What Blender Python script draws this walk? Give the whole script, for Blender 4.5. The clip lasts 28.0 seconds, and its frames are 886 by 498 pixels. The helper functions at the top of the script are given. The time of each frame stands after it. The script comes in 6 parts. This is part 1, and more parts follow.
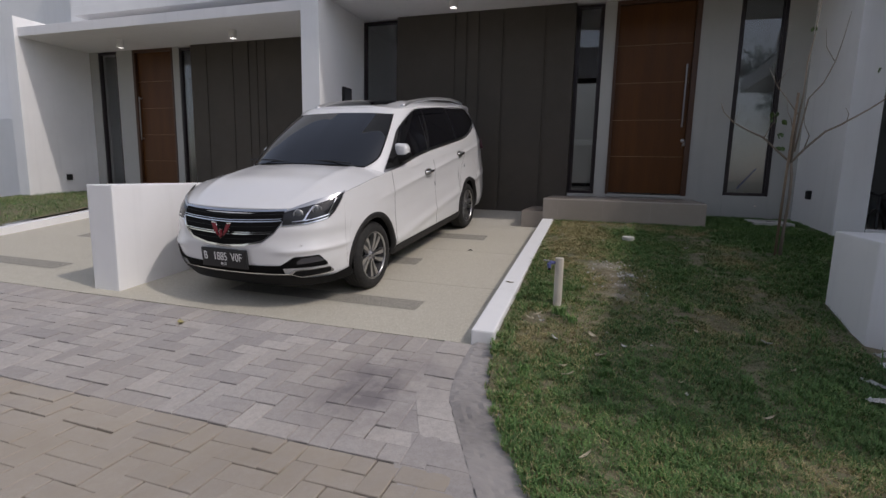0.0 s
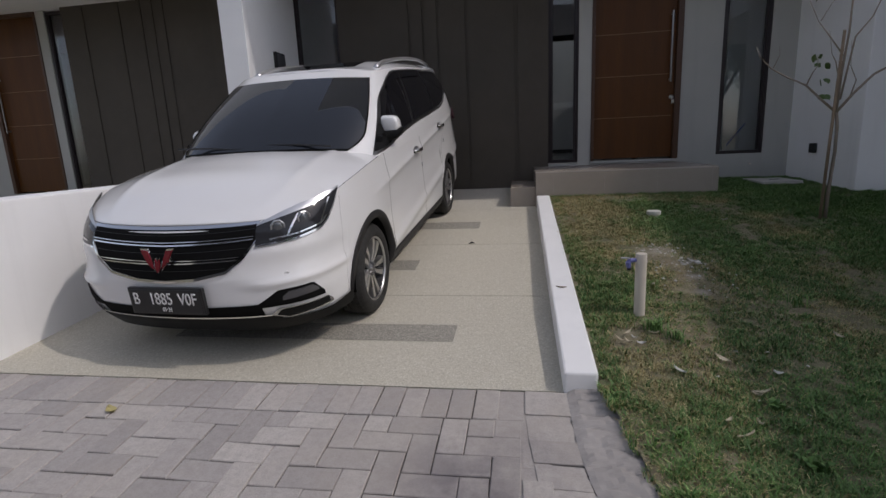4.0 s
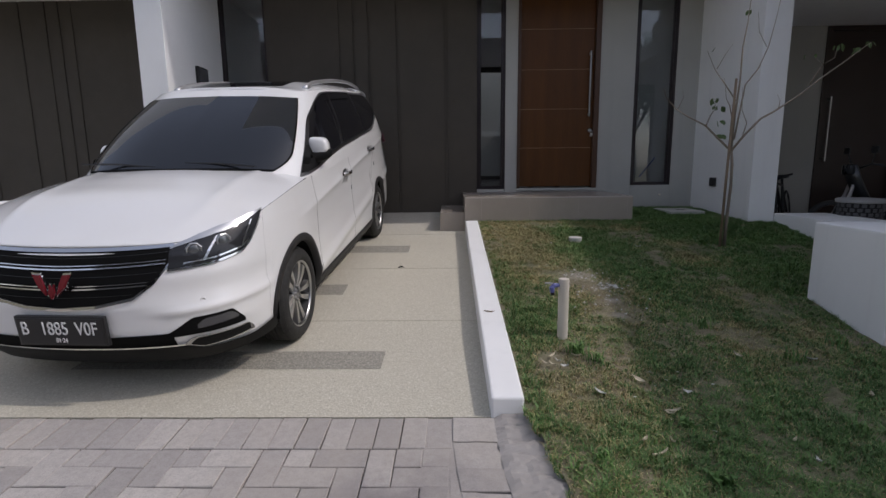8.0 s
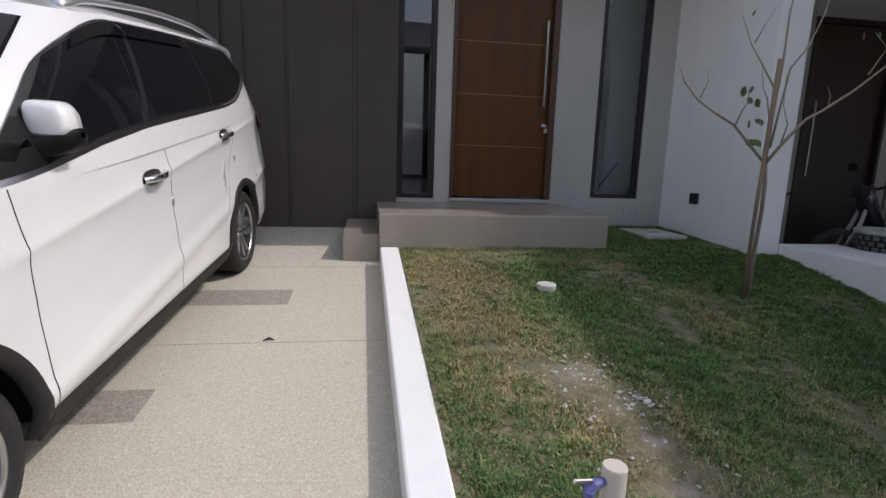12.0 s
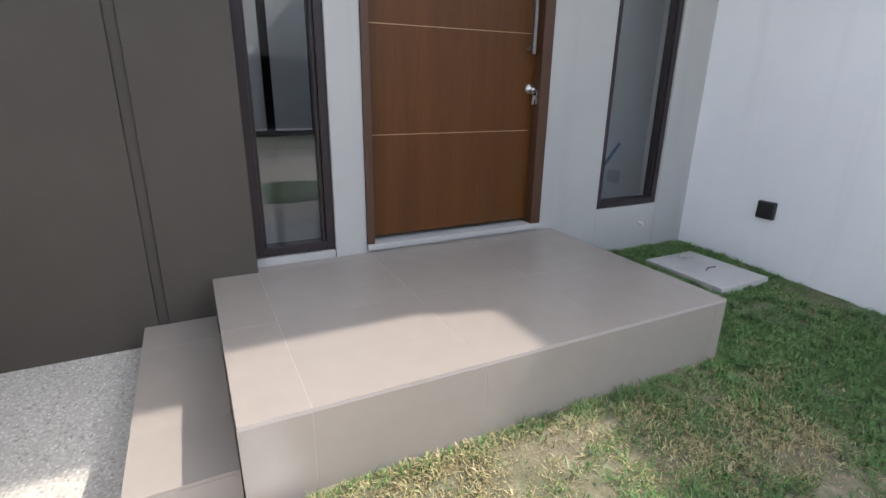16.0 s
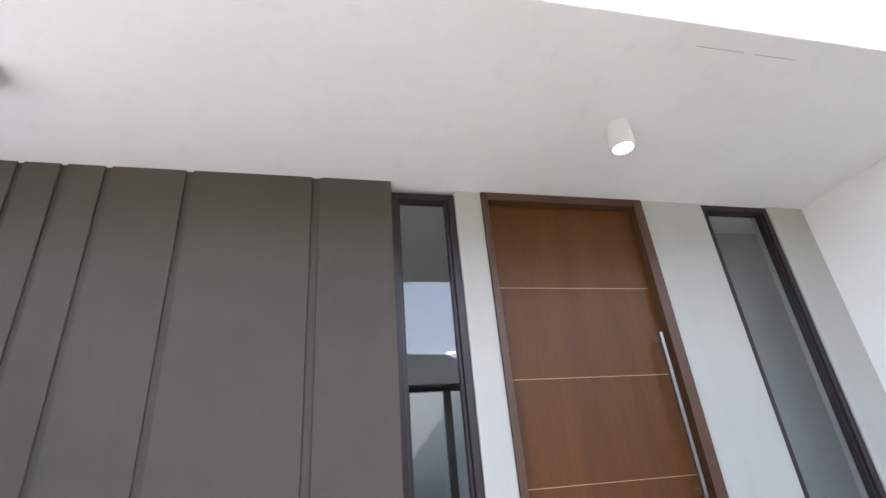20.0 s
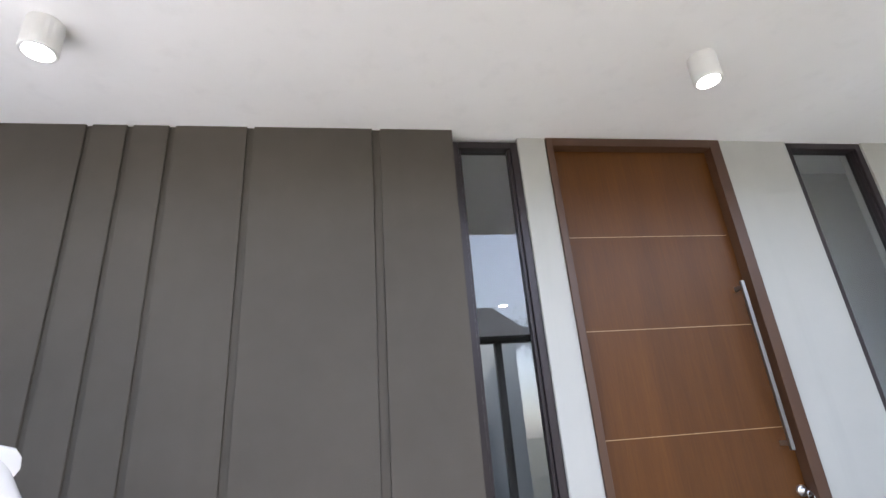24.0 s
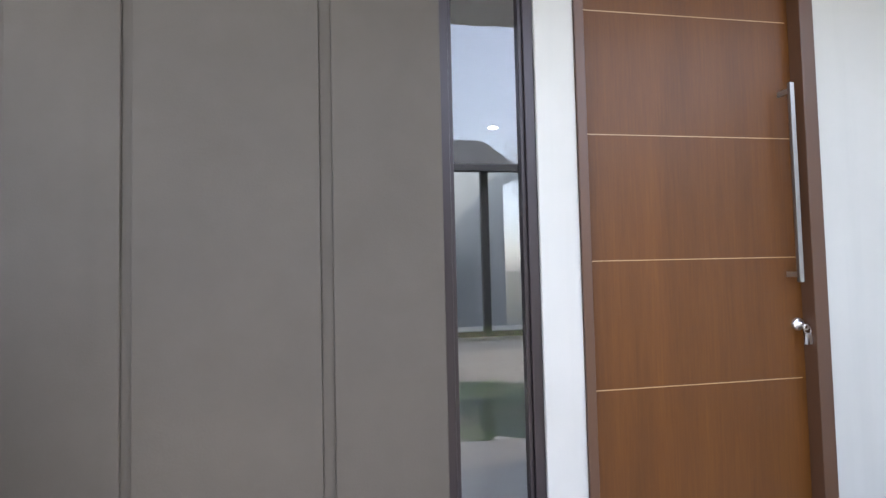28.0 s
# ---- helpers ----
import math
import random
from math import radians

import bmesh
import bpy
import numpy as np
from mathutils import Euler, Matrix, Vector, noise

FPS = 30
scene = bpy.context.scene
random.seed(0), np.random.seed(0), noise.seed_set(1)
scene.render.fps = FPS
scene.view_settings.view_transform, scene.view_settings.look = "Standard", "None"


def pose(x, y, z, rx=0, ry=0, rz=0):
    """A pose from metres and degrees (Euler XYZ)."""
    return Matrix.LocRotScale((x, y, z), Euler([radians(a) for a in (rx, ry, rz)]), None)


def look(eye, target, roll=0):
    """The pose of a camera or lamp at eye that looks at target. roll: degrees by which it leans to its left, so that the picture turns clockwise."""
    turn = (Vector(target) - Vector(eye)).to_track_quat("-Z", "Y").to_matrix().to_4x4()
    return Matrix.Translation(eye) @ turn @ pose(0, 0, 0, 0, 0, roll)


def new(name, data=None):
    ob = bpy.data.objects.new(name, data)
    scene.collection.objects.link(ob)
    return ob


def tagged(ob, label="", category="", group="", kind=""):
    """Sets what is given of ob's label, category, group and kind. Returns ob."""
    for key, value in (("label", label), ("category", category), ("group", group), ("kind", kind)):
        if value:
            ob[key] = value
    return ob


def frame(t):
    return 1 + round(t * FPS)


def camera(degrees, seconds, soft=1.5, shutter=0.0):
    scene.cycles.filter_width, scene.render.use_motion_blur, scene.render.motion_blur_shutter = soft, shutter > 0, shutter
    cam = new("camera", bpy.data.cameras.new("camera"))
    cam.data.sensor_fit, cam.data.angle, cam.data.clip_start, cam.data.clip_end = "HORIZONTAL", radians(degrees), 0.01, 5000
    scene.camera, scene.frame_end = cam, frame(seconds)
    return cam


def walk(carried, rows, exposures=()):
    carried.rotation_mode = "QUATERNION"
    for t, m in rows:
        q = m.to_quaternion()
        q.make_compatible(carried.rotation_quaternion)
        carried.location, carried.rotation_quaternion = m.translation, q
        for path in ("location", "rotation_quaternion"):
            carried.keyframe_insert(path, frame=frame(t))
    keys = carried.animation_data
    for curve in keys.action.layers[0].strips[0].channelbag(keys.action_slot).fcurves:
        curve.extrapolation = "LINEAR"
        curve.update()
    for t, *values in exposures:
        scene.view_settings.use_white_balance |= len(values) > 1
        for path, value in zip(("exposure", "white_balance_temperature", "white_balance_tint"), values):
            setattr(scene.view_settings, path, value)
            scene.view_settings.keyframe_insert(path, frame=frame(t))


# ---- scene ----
cam = camera(83.4, 28.0)
PATH = [
    (0, (0.078, 0.193, 1.312), (-0.542, 2.07, 1.009), 1.3),
    (0.5, (-0.11, 0.439, 1.29), (-0.772, 2.288, 0.915), -0.5),
    (1, (-0.365, 0.611, 1.318), (-0.922, 2.482, 0.882), -1.1),
    (1.5, (-0.547, 0.821, 1.295), (-1.115, 2.688, 0.857), -3.2),
    (2, (-0.727, 1.002, 1.313), (-1.272, 2.876, 0.876), -1.4),
    (2.5, (-0.86, 1.059, 1.356), (-1.181, 2.993, 0.96), -2.3),
    (4.5, (-0.97, 1.128, 1.345), (-1.286, 3.058, 0.924), -2.7),
    (5, (-0.956, 1.143, 1.334), (-1.313, 3.061, 0.897), -4.7),
    (5.5, (-0.967, 1.133, 1.349), (-1.297, 3.069, 0.974), -2.9),
    (6, (-0.976, 1.12, 1.352), (-1.28, 3.063, 0.992), -1.7),
    (6.5, (-0.981, 1.111, 1.356), (-1.287, 3.062, 1.035), -1.6),
    (7, (-0.983, 1.106, 1.366), (-1.18, 3.069, 1.037), -0.4),
    (7.5, (-0.961, 1.107, 1.375), (-1.046, 3.073, 1.018), -0.1),
    (8, (-0.962, 1.124, 1.362), (-1.0, 3.097, 1.038), -0.6),
    (8.5, (-0.926, 1.1, 1.358), (-0.752, 3.053, 0.964), -0.2),
    (9, (-0.868, 1.133, 1.36), (-0.57, 3.072, 0.968), -0.9),
    (9.5, (-0.792, 1.316, 1.36), (-0.585, 3.282, 1.056), -0.5),
    (10, (-0.731, 1.577, 1.333), (-0.511, 3.535, 0.992), 0.5),
    (10.5, (-0.733, 1.944, 1.337), (-0.409, 3.886, 0.987), 0.1),
    (11, (-0.712, 2.363, 1.343), (-0.499, 4.327, 1.026), 1.0),
    (11.5, (-0.783, 2.752, 1.339), (-0.562, 4.705, 0.966), 1.5),
    (12, (-0.913, 3.081, 1.439), (-0.609, 5.027, 1.093), 1.8),
    (12.5, (-0.993, 3.478, 1.505), (-0.677, 5.423, 1.162), 0.1),
    (13, (-1.047, 3.842, 1.56), (-0.671, 5.776, 1.217), -0.5),
    (13.5, (-1.079, 4.198, 1.675), (-0.53, 6.095, 1.357), -0.9),
    (15.5, (-0.822, 5.917, 1.899), (-0.042, 7.67, 1.332), 0.8),
    (16, (-0.819, 6.064, 1.899), (0.039, 7.758, 1.268), 0.9),
    (16.5, (-0.86, 6.083, 1.897), (-0.036, 7.796, 1.273), 0.9),
    (17, (-0.903, 6.105, 1.901), (-0.248, 7.913, 1.35), 0.2),
    (17.5, (-0.93, 6.126, 1.906), (-0.422, 7.999, 1.426), -0.1),
    (18, (-0.959, 6.136, 1.938), (-0.443, 8.036, 1.584), -0.7),
    (18.5, (-0.964, 6.111, 2.027), (-0.463, 8.046, 1.952), -0.7),
    (19, (-0.945, 6.048, 2.108), (-0.512, 7.982, 2.378), -1.9),
    (19.5, (-0.953, 6.052, 2.134), (-0.511, 7.896, 2.771), -3.4),
    (20, (-0.959, 6.007, 2.211), (-0.508, 7.748, 3.087), -5.1),
    (20.5, (-0.947, 5.963, 2.262), (-0.578, 7.609, 3.336), -7.2),
    (22.5, (-1.061, 6.009, 2.282), (-1.028, 7.705, 3.342), -2.9),
    (23, (-1.029, 6.029, 2.251), (-0.708, 7.76, 3.201), -4.5),
    (23.5, (-1.022, 6.039, 2.232), (-0.609, 7.794, 3.098), -4.9),
    (24, (-1.092, 6.117, 2.24), (-0.795, 7.958, 2.963), -4.5),
    (24.5, (-1.068, 6.095, 2.233), (-0.931, 8.029, 2.724), -2.3),
    (25, (-1.099, 6.154, 2.187), (-1.04, 8.124, 2.53), -1.7),
    (25.5, (-1.106, 6.179, 2.174), (-1.122, 8.173, 2.33), -1.7),
    (26, (-1.106, 6.196, 2.152), (-1.098, 8.195, 2.223), -1.1),
    (26.5, (-1.108, 6.212, 2.114), (-1.113, 8.212, 2.122), -1.1),
    (27, (-1.076, 6.266, 2.143), (-1.05, 8.264, 2.216), -1.7),
    (27.5, (-0.977, 6.471, 2.182), (-0.886, 8.463, 2.326), -2.4),
    (28, (-0.909, 6.655, 2.162), (-0.585, 8.627, 2.247), -1.3),
]
EXPOSURES = [(t, stops, 6440 if t < 4 else 6350 if t < 14 else 6330 if t < 19.5 else 6240, 16 if t < 14 else 13.5) for t, stops in (
    (0, -1.05), (2, -1.1), (5, -1.12), (7, -1.12), (8, -0.9), (9, -0.42), (10, -0.27), (11, 0.05), (12, -0.43), (13, -0.03), (13.5, 0.13), (15.5, 0.93), (17, 1.13), (18, 1.42), (19, 1.58), (20, 1.7), (20.5, 1.55),
    (22.5, 0.85), (23, 1.35), (24, 1.72), (25, 2.1), (26, 2.32), (27, 2.3), (28, 2.08))]
walk(cam, [(t, look(eye, target, roll)) for t, eye, target, roll in PATH], EXPOSURES)

# ---- sky, sun, exposure ----
SUN = Vector((0.84, -0.19, 1.0))
world = bpy.data.worlds.new("world")
scene.world = world
world.use_nodes = True
wn = world.node_tree
sky = wn.nodes.new("ShaderNodeTexSky")
sky.sky_type = "NISHITA"
sky.sun_disc = False
sky.sun_elevation = math.atan2(SUN.z, math.hypot(SUN.x, SUN.y))
sky.sun_rotation = math.atan2(SUN.x, SUN.y)
sky.air_density, sky.dust_density, sky.ozone_density = 1.0, 1.5, 0.6
haze = wn.nodes.new("ShaderNodeHueSaturation")
haze.inputs["Saturation"].default_value = 0.55
wn.links.new(sky.outputs["Color"], haze.inputs["Color"])
wn.links.new(haze.outputs["Color"], wn.nodes["Background"].inputs["Color"])
wn.nodes["Background"].inputs["Strength"].default_value = 0.305
sun = new("sun", bpy.data.lights.new("sun", "SUN"))
sun.data.energy, sun.data.angle, sun.data.color = 2.6, radians(1.0), (1.0, 0.94, 0.85)
sun.matrix_world = look(SUN * 20, (0, 0, 0))


# ---- small tools ----
def part(name, bm, material, parent=None, label="", smooth=False):
    me = bpy.data.meshes.new(name)
    if smooth:
        for f in bm.faces:
            f.smooth = True
    bm.normal_update()
    bm.to_mesh(me)
    bm.free()
    me.materials.append(material)
    ob = new(name, me)
    if parent is not None:
        ob.parent = parent
    if label:
        ob["label"] = label
    return ob


def empty(name, label, category, at=(0, 0, 0), group="", kind=""):
    ob = new(name)
    ob.empty_display_size = 0.1
    ob.location = at
    return tagged(ob, label, category, group, kind)


def cuboid(bm, x0, x1, y0, y1, z0, z1, bev=0.0):
    x0, x1 = min(x0, x1), max(x0, x1)
    r = bmesh.ops.create_cube(bm, size=1)
    bmesh.ops.scale(bm, vec=(x1 - x0, y1 - y0, z1 - z0), verts=r["verts"])
    bmesh.ops.translate(bm, vec=((x0 + x1) / 2, (y0 + y1) / 2, (z0 + z1) / 2), verts=r["verts"])
    if bev:
        edges = list({e for v in r["verts"] for e in v.link_edges})
        bmesh.ops.bevel(bm, geom=edges, offset=bev, segments=2, affect="EDGES", profile=0.6)
    return bm


def block(name, dims, material, parent=None, bev=0.0, label=""):
    return part(name, cuboid(bmesh.new(), *dims, bev), material, parent, label)


def local(ob, parent):
    """Hang a part built in world metres under a thing that stands elsewhere."""
    ob.parent = parent
    ob.matrix_parent_inverse = parent.matrix_basis.inverted()
    return ob


def tube(bm, pts, radii, sides=8, cap=True):
    pts = [Vector(p) for p in pts]
    rings = []
    for i, p in enumerate(pts):
        d = (pts[min(i + 1, len(pts) - 1)] - pts[max(i - 1, 0)]).normalized()
        u = d.orthogonal().normalized() if i == 0 else (u - d * u.dot(d)).normalized()
        w = d.cross(u)
        r = radii[i] if isinstance(radii, (list, tuple)) else radii
        rings.append([bm.verts.new(p + (u * math.cos(a) + w * math.sin(a)) * r) for a in [2 * math.pi * k / sides for k in range(sides)]])
    for a, b in zip(rings, rings[1:]):
        for k in range(sides):
            bm.faces.new((a[k], a[(k + 1) % sides], b[(k + 1) % sides], b[k]))
    if cap:
        bm.faces.new(rings[0][::-1])
        bm.faces.new(rings[-1])
    return bm


def lathe(bm, profile, axis_at=(0, 0, 0), axis="Z", sides=32, cap=False):
    """Turn a profile of (radius, height) round an axis."""
    at = Vector(axis_at)
    rings = []
    for r, hgt in profile:
        ring = []
        for k in range(sides):
            a = 2 * math.pi * k / sides
            c, s = r * math.cos(a), r * math.sin(a)
            p = {"Z": (c, s, hgt), "Y": (c, hgt, s), "X": (hgt, c, s)}[axis]
            ring.append(bm.verts.new(at + Vector(p)))
        rings.append(ring)
    for a, b in zip(rings, rings[1:]):
        for k in range(sides):
            bm.faces.new((a[k], a[(k + 1) % sides], b[(k + 1) % sides], b[k]))
    for ring in (rings[0], rings[-1]) if cap else ():
        if ring[0].co != ring[sides // 2].co:
            bm.faces.new(ring)
    bmesh.ops.recalc_face_normals(bm, faces=bm.faces[:])
    return bm


def grid(bm, rows):
    """A sheet through rows of points."""
    vs = [[bm.verts.new(p) for p in row] for row in rows]
    for a, b in zip(vs, vs[1:]):
        for k in range(len(a) - 1):
            bm.faces.new((a[k], a[k + 1], b[k + 1], b[k]))
    return bm


def solid(ob, thick, offset=-1):
    m = ob.modifiers.new("thick", "SOLIDIFY")
    m.thickness, m.offset = thick, offset
    return ob


def bevelled(ob, width, segments=2):
    m = ob.modifiers.new("round", "BEVEL")
    m.width, m.segments, m.limit_method = width, segments, "ANGLE"
    return ob


# ---- materials ----
class Mat:
    """A principled material with helpers for noise, ramps and bump."""

    def __init__(self, name, color=(0.5, 0.5, 0.5), rough=0.6, metal=0.0, **extra):
        self.m = bpy.data.materials.new(name)
        self.m.use_nodes = True
        self.t = self.m.node_tree
        self.b = self.t.nodes["Principled BSDF"]
        self.put("Base Color", (*color, 1))
        self.put("Roughness", rough)
        self.put("Metallic", metal)
        for k, v in extra.items():
            self.put(k.replace("_", " "), v)
        self.geo = None

    def put(self, key, v):
        self.b.inputs[key].default_value = v

    def node(self, kind, **props):
        n = self.t.nodes.new(kind)
        for k, v in props.items():
            if k in n.inputs:
                n.inputs[k].default_value = v
        return n

    def link(self, a, b):
        self.t.links.new(a, b)

    def coords(self):
        if self.geo is None:
            self.geo = self.t.nodes.new("ShaderNodeNewGeometry")
        return self.geo.outputs["Position"]

    def noise(self, scale, detail=4.0, rough=0.6, stretch=None, where=None):
        n = self.node("ShaderNodeTexNoise", Scale=scale, Detail=detail, Roughness=rough)
        c = where or self.coords()
        if stretch:
            mp = self.node("ShaderNodeMapping")
            mp.inputs["Scale"].default_value = stretch
            self.link(c, mp.inputs["Vector"])
            c = mp.outputs["Vector"]
        self.link(c, n.inputs["Vector"])
        return n.outputs["Fac"]

    def ramp(self, fac, stops):
        r = self.t.nodes.new("ShaderNodeValToRGB")
        e = r.color_ramp.elements
        while len(e) < len(stops):
            e.new(0.5)
        for k, (p, c) in enumerate(stops):
            e[k].position = p
            e[k].color = (*c, 1) if len(c) == 3 else c
        self.link(fac, r.inputs["Fac"])
        return r.outputs["Color"]

    def mix(self, fac, a, b, how="MIX"):
        n = self.t.nodes.new("ShaderNodeMix")
        n.data_type, n.blend_type = "RGBA", how
        for sock, v in ((n.inputs[0], fac), (n.inputs[6], a), (n.inputs[7], b)):
            if hasattr(v, "node"):
                self.link(v, sock)
            elif isinstance(v, tuple):
                sock.default_value = (*v, 1)
            else:
                sock.default_value = v
        return n.outputs[2]

    def color(self, out):
        self.link(out, self.b.inputs["Base Color"])
        return self

    def rough(self, out, lo, hi):
        mr = self.node("ShaderNodeMapRange")
        mr.inputs["To Min"].default_value, mr.inputs["To Max"].default_value = lo, hi
        self.link(out, mr.inputs["Value"])
        self.link(mr.outputs["Result"], self.b.inputs["Roughness"])
        return self

    def bump(self, out, strength=0.3, dist=0.01):
        n = self.node("ShaderNodeBump", Strength=strength, Distance=dist)
        self.link(out, n.inputs["Height"])
        old = self.b.inputs["Normal"].links
        if old:
            self.link(old[0].from_socket, n.inputs["Normal"])
        self.link(n.outputs["Normal"], self.b.inputs["Normal"])
        return self

    def random(self):
        return self.t.nodes.new("ShaderNodeObjectInfo").outputs["Random"]

    def island(self):
        self.coords()
        return self.geo.outputs["Random Per Island"]


def plain(name, color, rough=0.5, metal=0.0, **extra):
    return Mat(name, color, rough, metal, **extra).m


def painted(name, color, dirt=0.08, rough=0.7, grain=180, relief=0.12):
    """Masonry paint: trowel waves, fine roller grain, faint stains."""
    a = Mat(name, color, rough)
    big = a.noise(0.9, 5, 0.6)
    mid = a.noise(7, 4, 0.6)
    dark = tuple(c * (1 - dirt * 1.6) for c in color)
    lite = tuple(min(c * (1 + dirt * 0.5), 0.95) for c in color)
    col = a.mix(a.ramp(big, [(0.35, (0, 0, 0)), (0.7, (1, 1, 1))]), dark, lite)
    run = a.noise(3.0, 3, 0.6, stretch=(2.6, 2.6, 0.16))
    col = a.mix(a.ramp(run, [(0.55, (0, 0, 0)), (0.8, (0.35, 0.35, 0.35))]), col, tuple(c * 0.82 for c in color))
    a.color(col)
    a.rough(mid, rough - 0.08, min(rough + 0.12, 1))
    a.bump(a.noise(grain, 3, 0.7), relief, 0.003)
    a.bump(a.noise(2.2, 3, 0.5), 0.12, 0.02)
    return a.m


M_WHITE = painted("white_wall_paint", (0.86, 0.86, 0.855), 0.035)
# pale grey on the front walls; stands for roof shade on the upper storey
M_OFFWHITE = painted("greyed_white_wall", (0.45, 0.445, 0.415), 0.05)
M_CEIL = painted("white_ceiling_paint", (0.87, 0.855, 0.85), 0.03, 0.8, 240, 0.06)
M_BROWN = painted("brown_grey_wall_paint", (0.0800, 0.0680, 0.0540), 0.10, 0.78, 120, 0.25)
M_FRAME = plain("dark_aluminium", (0.032, 0.024, 0.026), 0.35, 0.3)
M_GROOVE = plain("groove_shade_grey", (0.45, 0.44, 0.43), 0.9)
M_BLACK = plain("black_plastic", (0.015, 0.015, 0.016), 0.4)
M_CHROME = plain("chrome", (0.75, 0.75, 0.76), 0.08, 1.0)
M_PULL = plain("satin_pull_bar", (0.30, 0.295, 0.29), 0.32, 1.0)
M_STEEL = plain("brushed_steel", (0.55, 0.54, 0.53), 0.28, 1.0)


def wood_material():
    a = Mat("varnished_teak_veneer", (0.2, 0.07, 0.02), 0.38)
    fine = a.noise(14, 6, 0.65, stretch=(9, 9, 0.35))
    broad = a.noise(2.2, 3, 0.5, stretch=(3.0, 3, 0.22))
    c1 = a.ramp(fine, [(0.25, (0.086, 0.0285, 0.0036)), (0.55, (0.104, 0.0365, 0.0045)), (0.85, (0.126, 0.0460, 0.0062))])
    c2 = a.ramp(broad, [(0.3, (0.80, 0.77, 0.74)), (0.72, (1.10, 1.08, 1.05))])
    a.color(a.mix(1.0, c1, c2, "MULTIPLY"))
    a.rough(fine, 0.42, 0.55)
    a.bump(fine, 0.05, 0.002)
    a.put("Coat Weight", 0.06)
    a.put("Specular IOR Level", 0.32)
    a.put("Coat Roughness", 0.25)
    return a.m


M_WOOD = wood_material()
# darker copy of the door wood, with the terrace's deep shade in its colour
M_WOODSHADED = painted("shaded_door_wood", (0.030, 0.014, 0.010), 0.15, 0.45, 40, 0.05)
M_WOODFRAME = plain("dark_brown_door_frame", (0.075, 0.034, 0.017), 0.42)
M_INLAY = plain("pale_inlay_strip", (0.42, 0.28, 0.15), 0.4)


def tile_material(name, color, vary=0.05, rough=0.32):
    a = Mat(name, color, rough)
    n = a.noise(9, 5, 0.6)
    f = a.noise(160, 2, 0.5)
    col = a.mix(a.ramp(n, [(0.35, (0, 0, 0)), (0.7, (1, 1, 1))]), tuple(c * (1 - vary) for c in color), tuple(c * (1 + vary) for c in color))
    r = a.random()
    col = a.mix(a.ramp(r, [(0, (0, 0, 0)), (1, (0.25, 0.25, 0.25))]), col, tuple(c * 0.88 for c in color))
    dust = a.noise(1.6, 6, 0.7)
    col = a.mix(a.ramp(dust, [(0.52, (0, 0, 0)), (0.75, (0.3, 0.3, 0.3))]), col, (0.42, 0.37, 0.31))
    a.color(col)
    a.rough(n, rough - 0.015, rough + 0.03)
    a.bump(f, 0.04, 0.001)
    return a.m


M_TILE = tile_material("taupe_porcelain_tile", (0.335, 0.295, 0.254), 0.03, 0.25)
M_GROUT = plain("tile_grout", (0.42, 0.37, 0.33), 0.9)
M_FLOOR_IN = tile_material("polished_grey_floor_tile", (0.55, 0.56, 0.56), 0.04, 0.12)


def aggregate_material():
    a = Mat("washed_aggregate_concrete", (0.4, 0.36, 0.29), 0.85)
    v = a.node("ShaderNodeTexVoronoi", Scale=105.0)
    a.link(a.coords(), v.inputs["Vector"])
    stones = a.ramp(v.outputs["Color"], [(0.0, (0.20, 0.195, 0.185)), (0.3, (0.50, 0.480, 0.43)), (0.7, (0.63, 0.605, 0.55)), (1.0, (0.86, 0.85, 0.82))])
    # beige tone mixed over the stones, thinning out beside the house
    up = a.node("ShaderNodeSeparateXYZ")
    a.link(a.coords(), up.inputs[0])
    beige_mix = a.node("ShaderNodeMapRange")
    beige_mix.inputs["From Min"].default_value, beige_mix.inputs["From Max"].default_value = 7.9, 6.9
    beige_mix.inputs["To Min"].default_value, beige_mix.inputs["To Max"].default_value = 0.05, 0.55
    a.link(up.outputs["Y"], beige_mix.inputs["Value"])
    stones = a.mix(beige_mix.outputs["Result"], stones, (0.59, 0.556, 0.44))
    fine = a.noise(420, 2, 0.6)
    col = a.mix(a.ramp(v.outputs["Distance"], [(0.35, (0, 0, 0)), (0.75, (0.8, 0.8, 0.8))]), stones, (0.49, 0.46, 0.37))
    big = a.noise(0.8, 5, 0.65)
    col = a.mix(a.ramp(big, [(0.35, (0.12, 0.12, 0.12)), (0.75, (0.0, 0.0, 0.0))]), col, (0.30, 0.25, 0.18))
    a.color(a.mix(a.ramp(fine, [(0.3, (0.12, 0.12, 0.12)), (0.6, (0, 0, 0))]), col, (0.15, 0.13, 0.1)))
    a.bump(v.outputs["Distance"], 0.5, 0.004)
    a.bump(fine, 0.2, 0.002)
    return a.m


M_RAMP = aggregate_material()


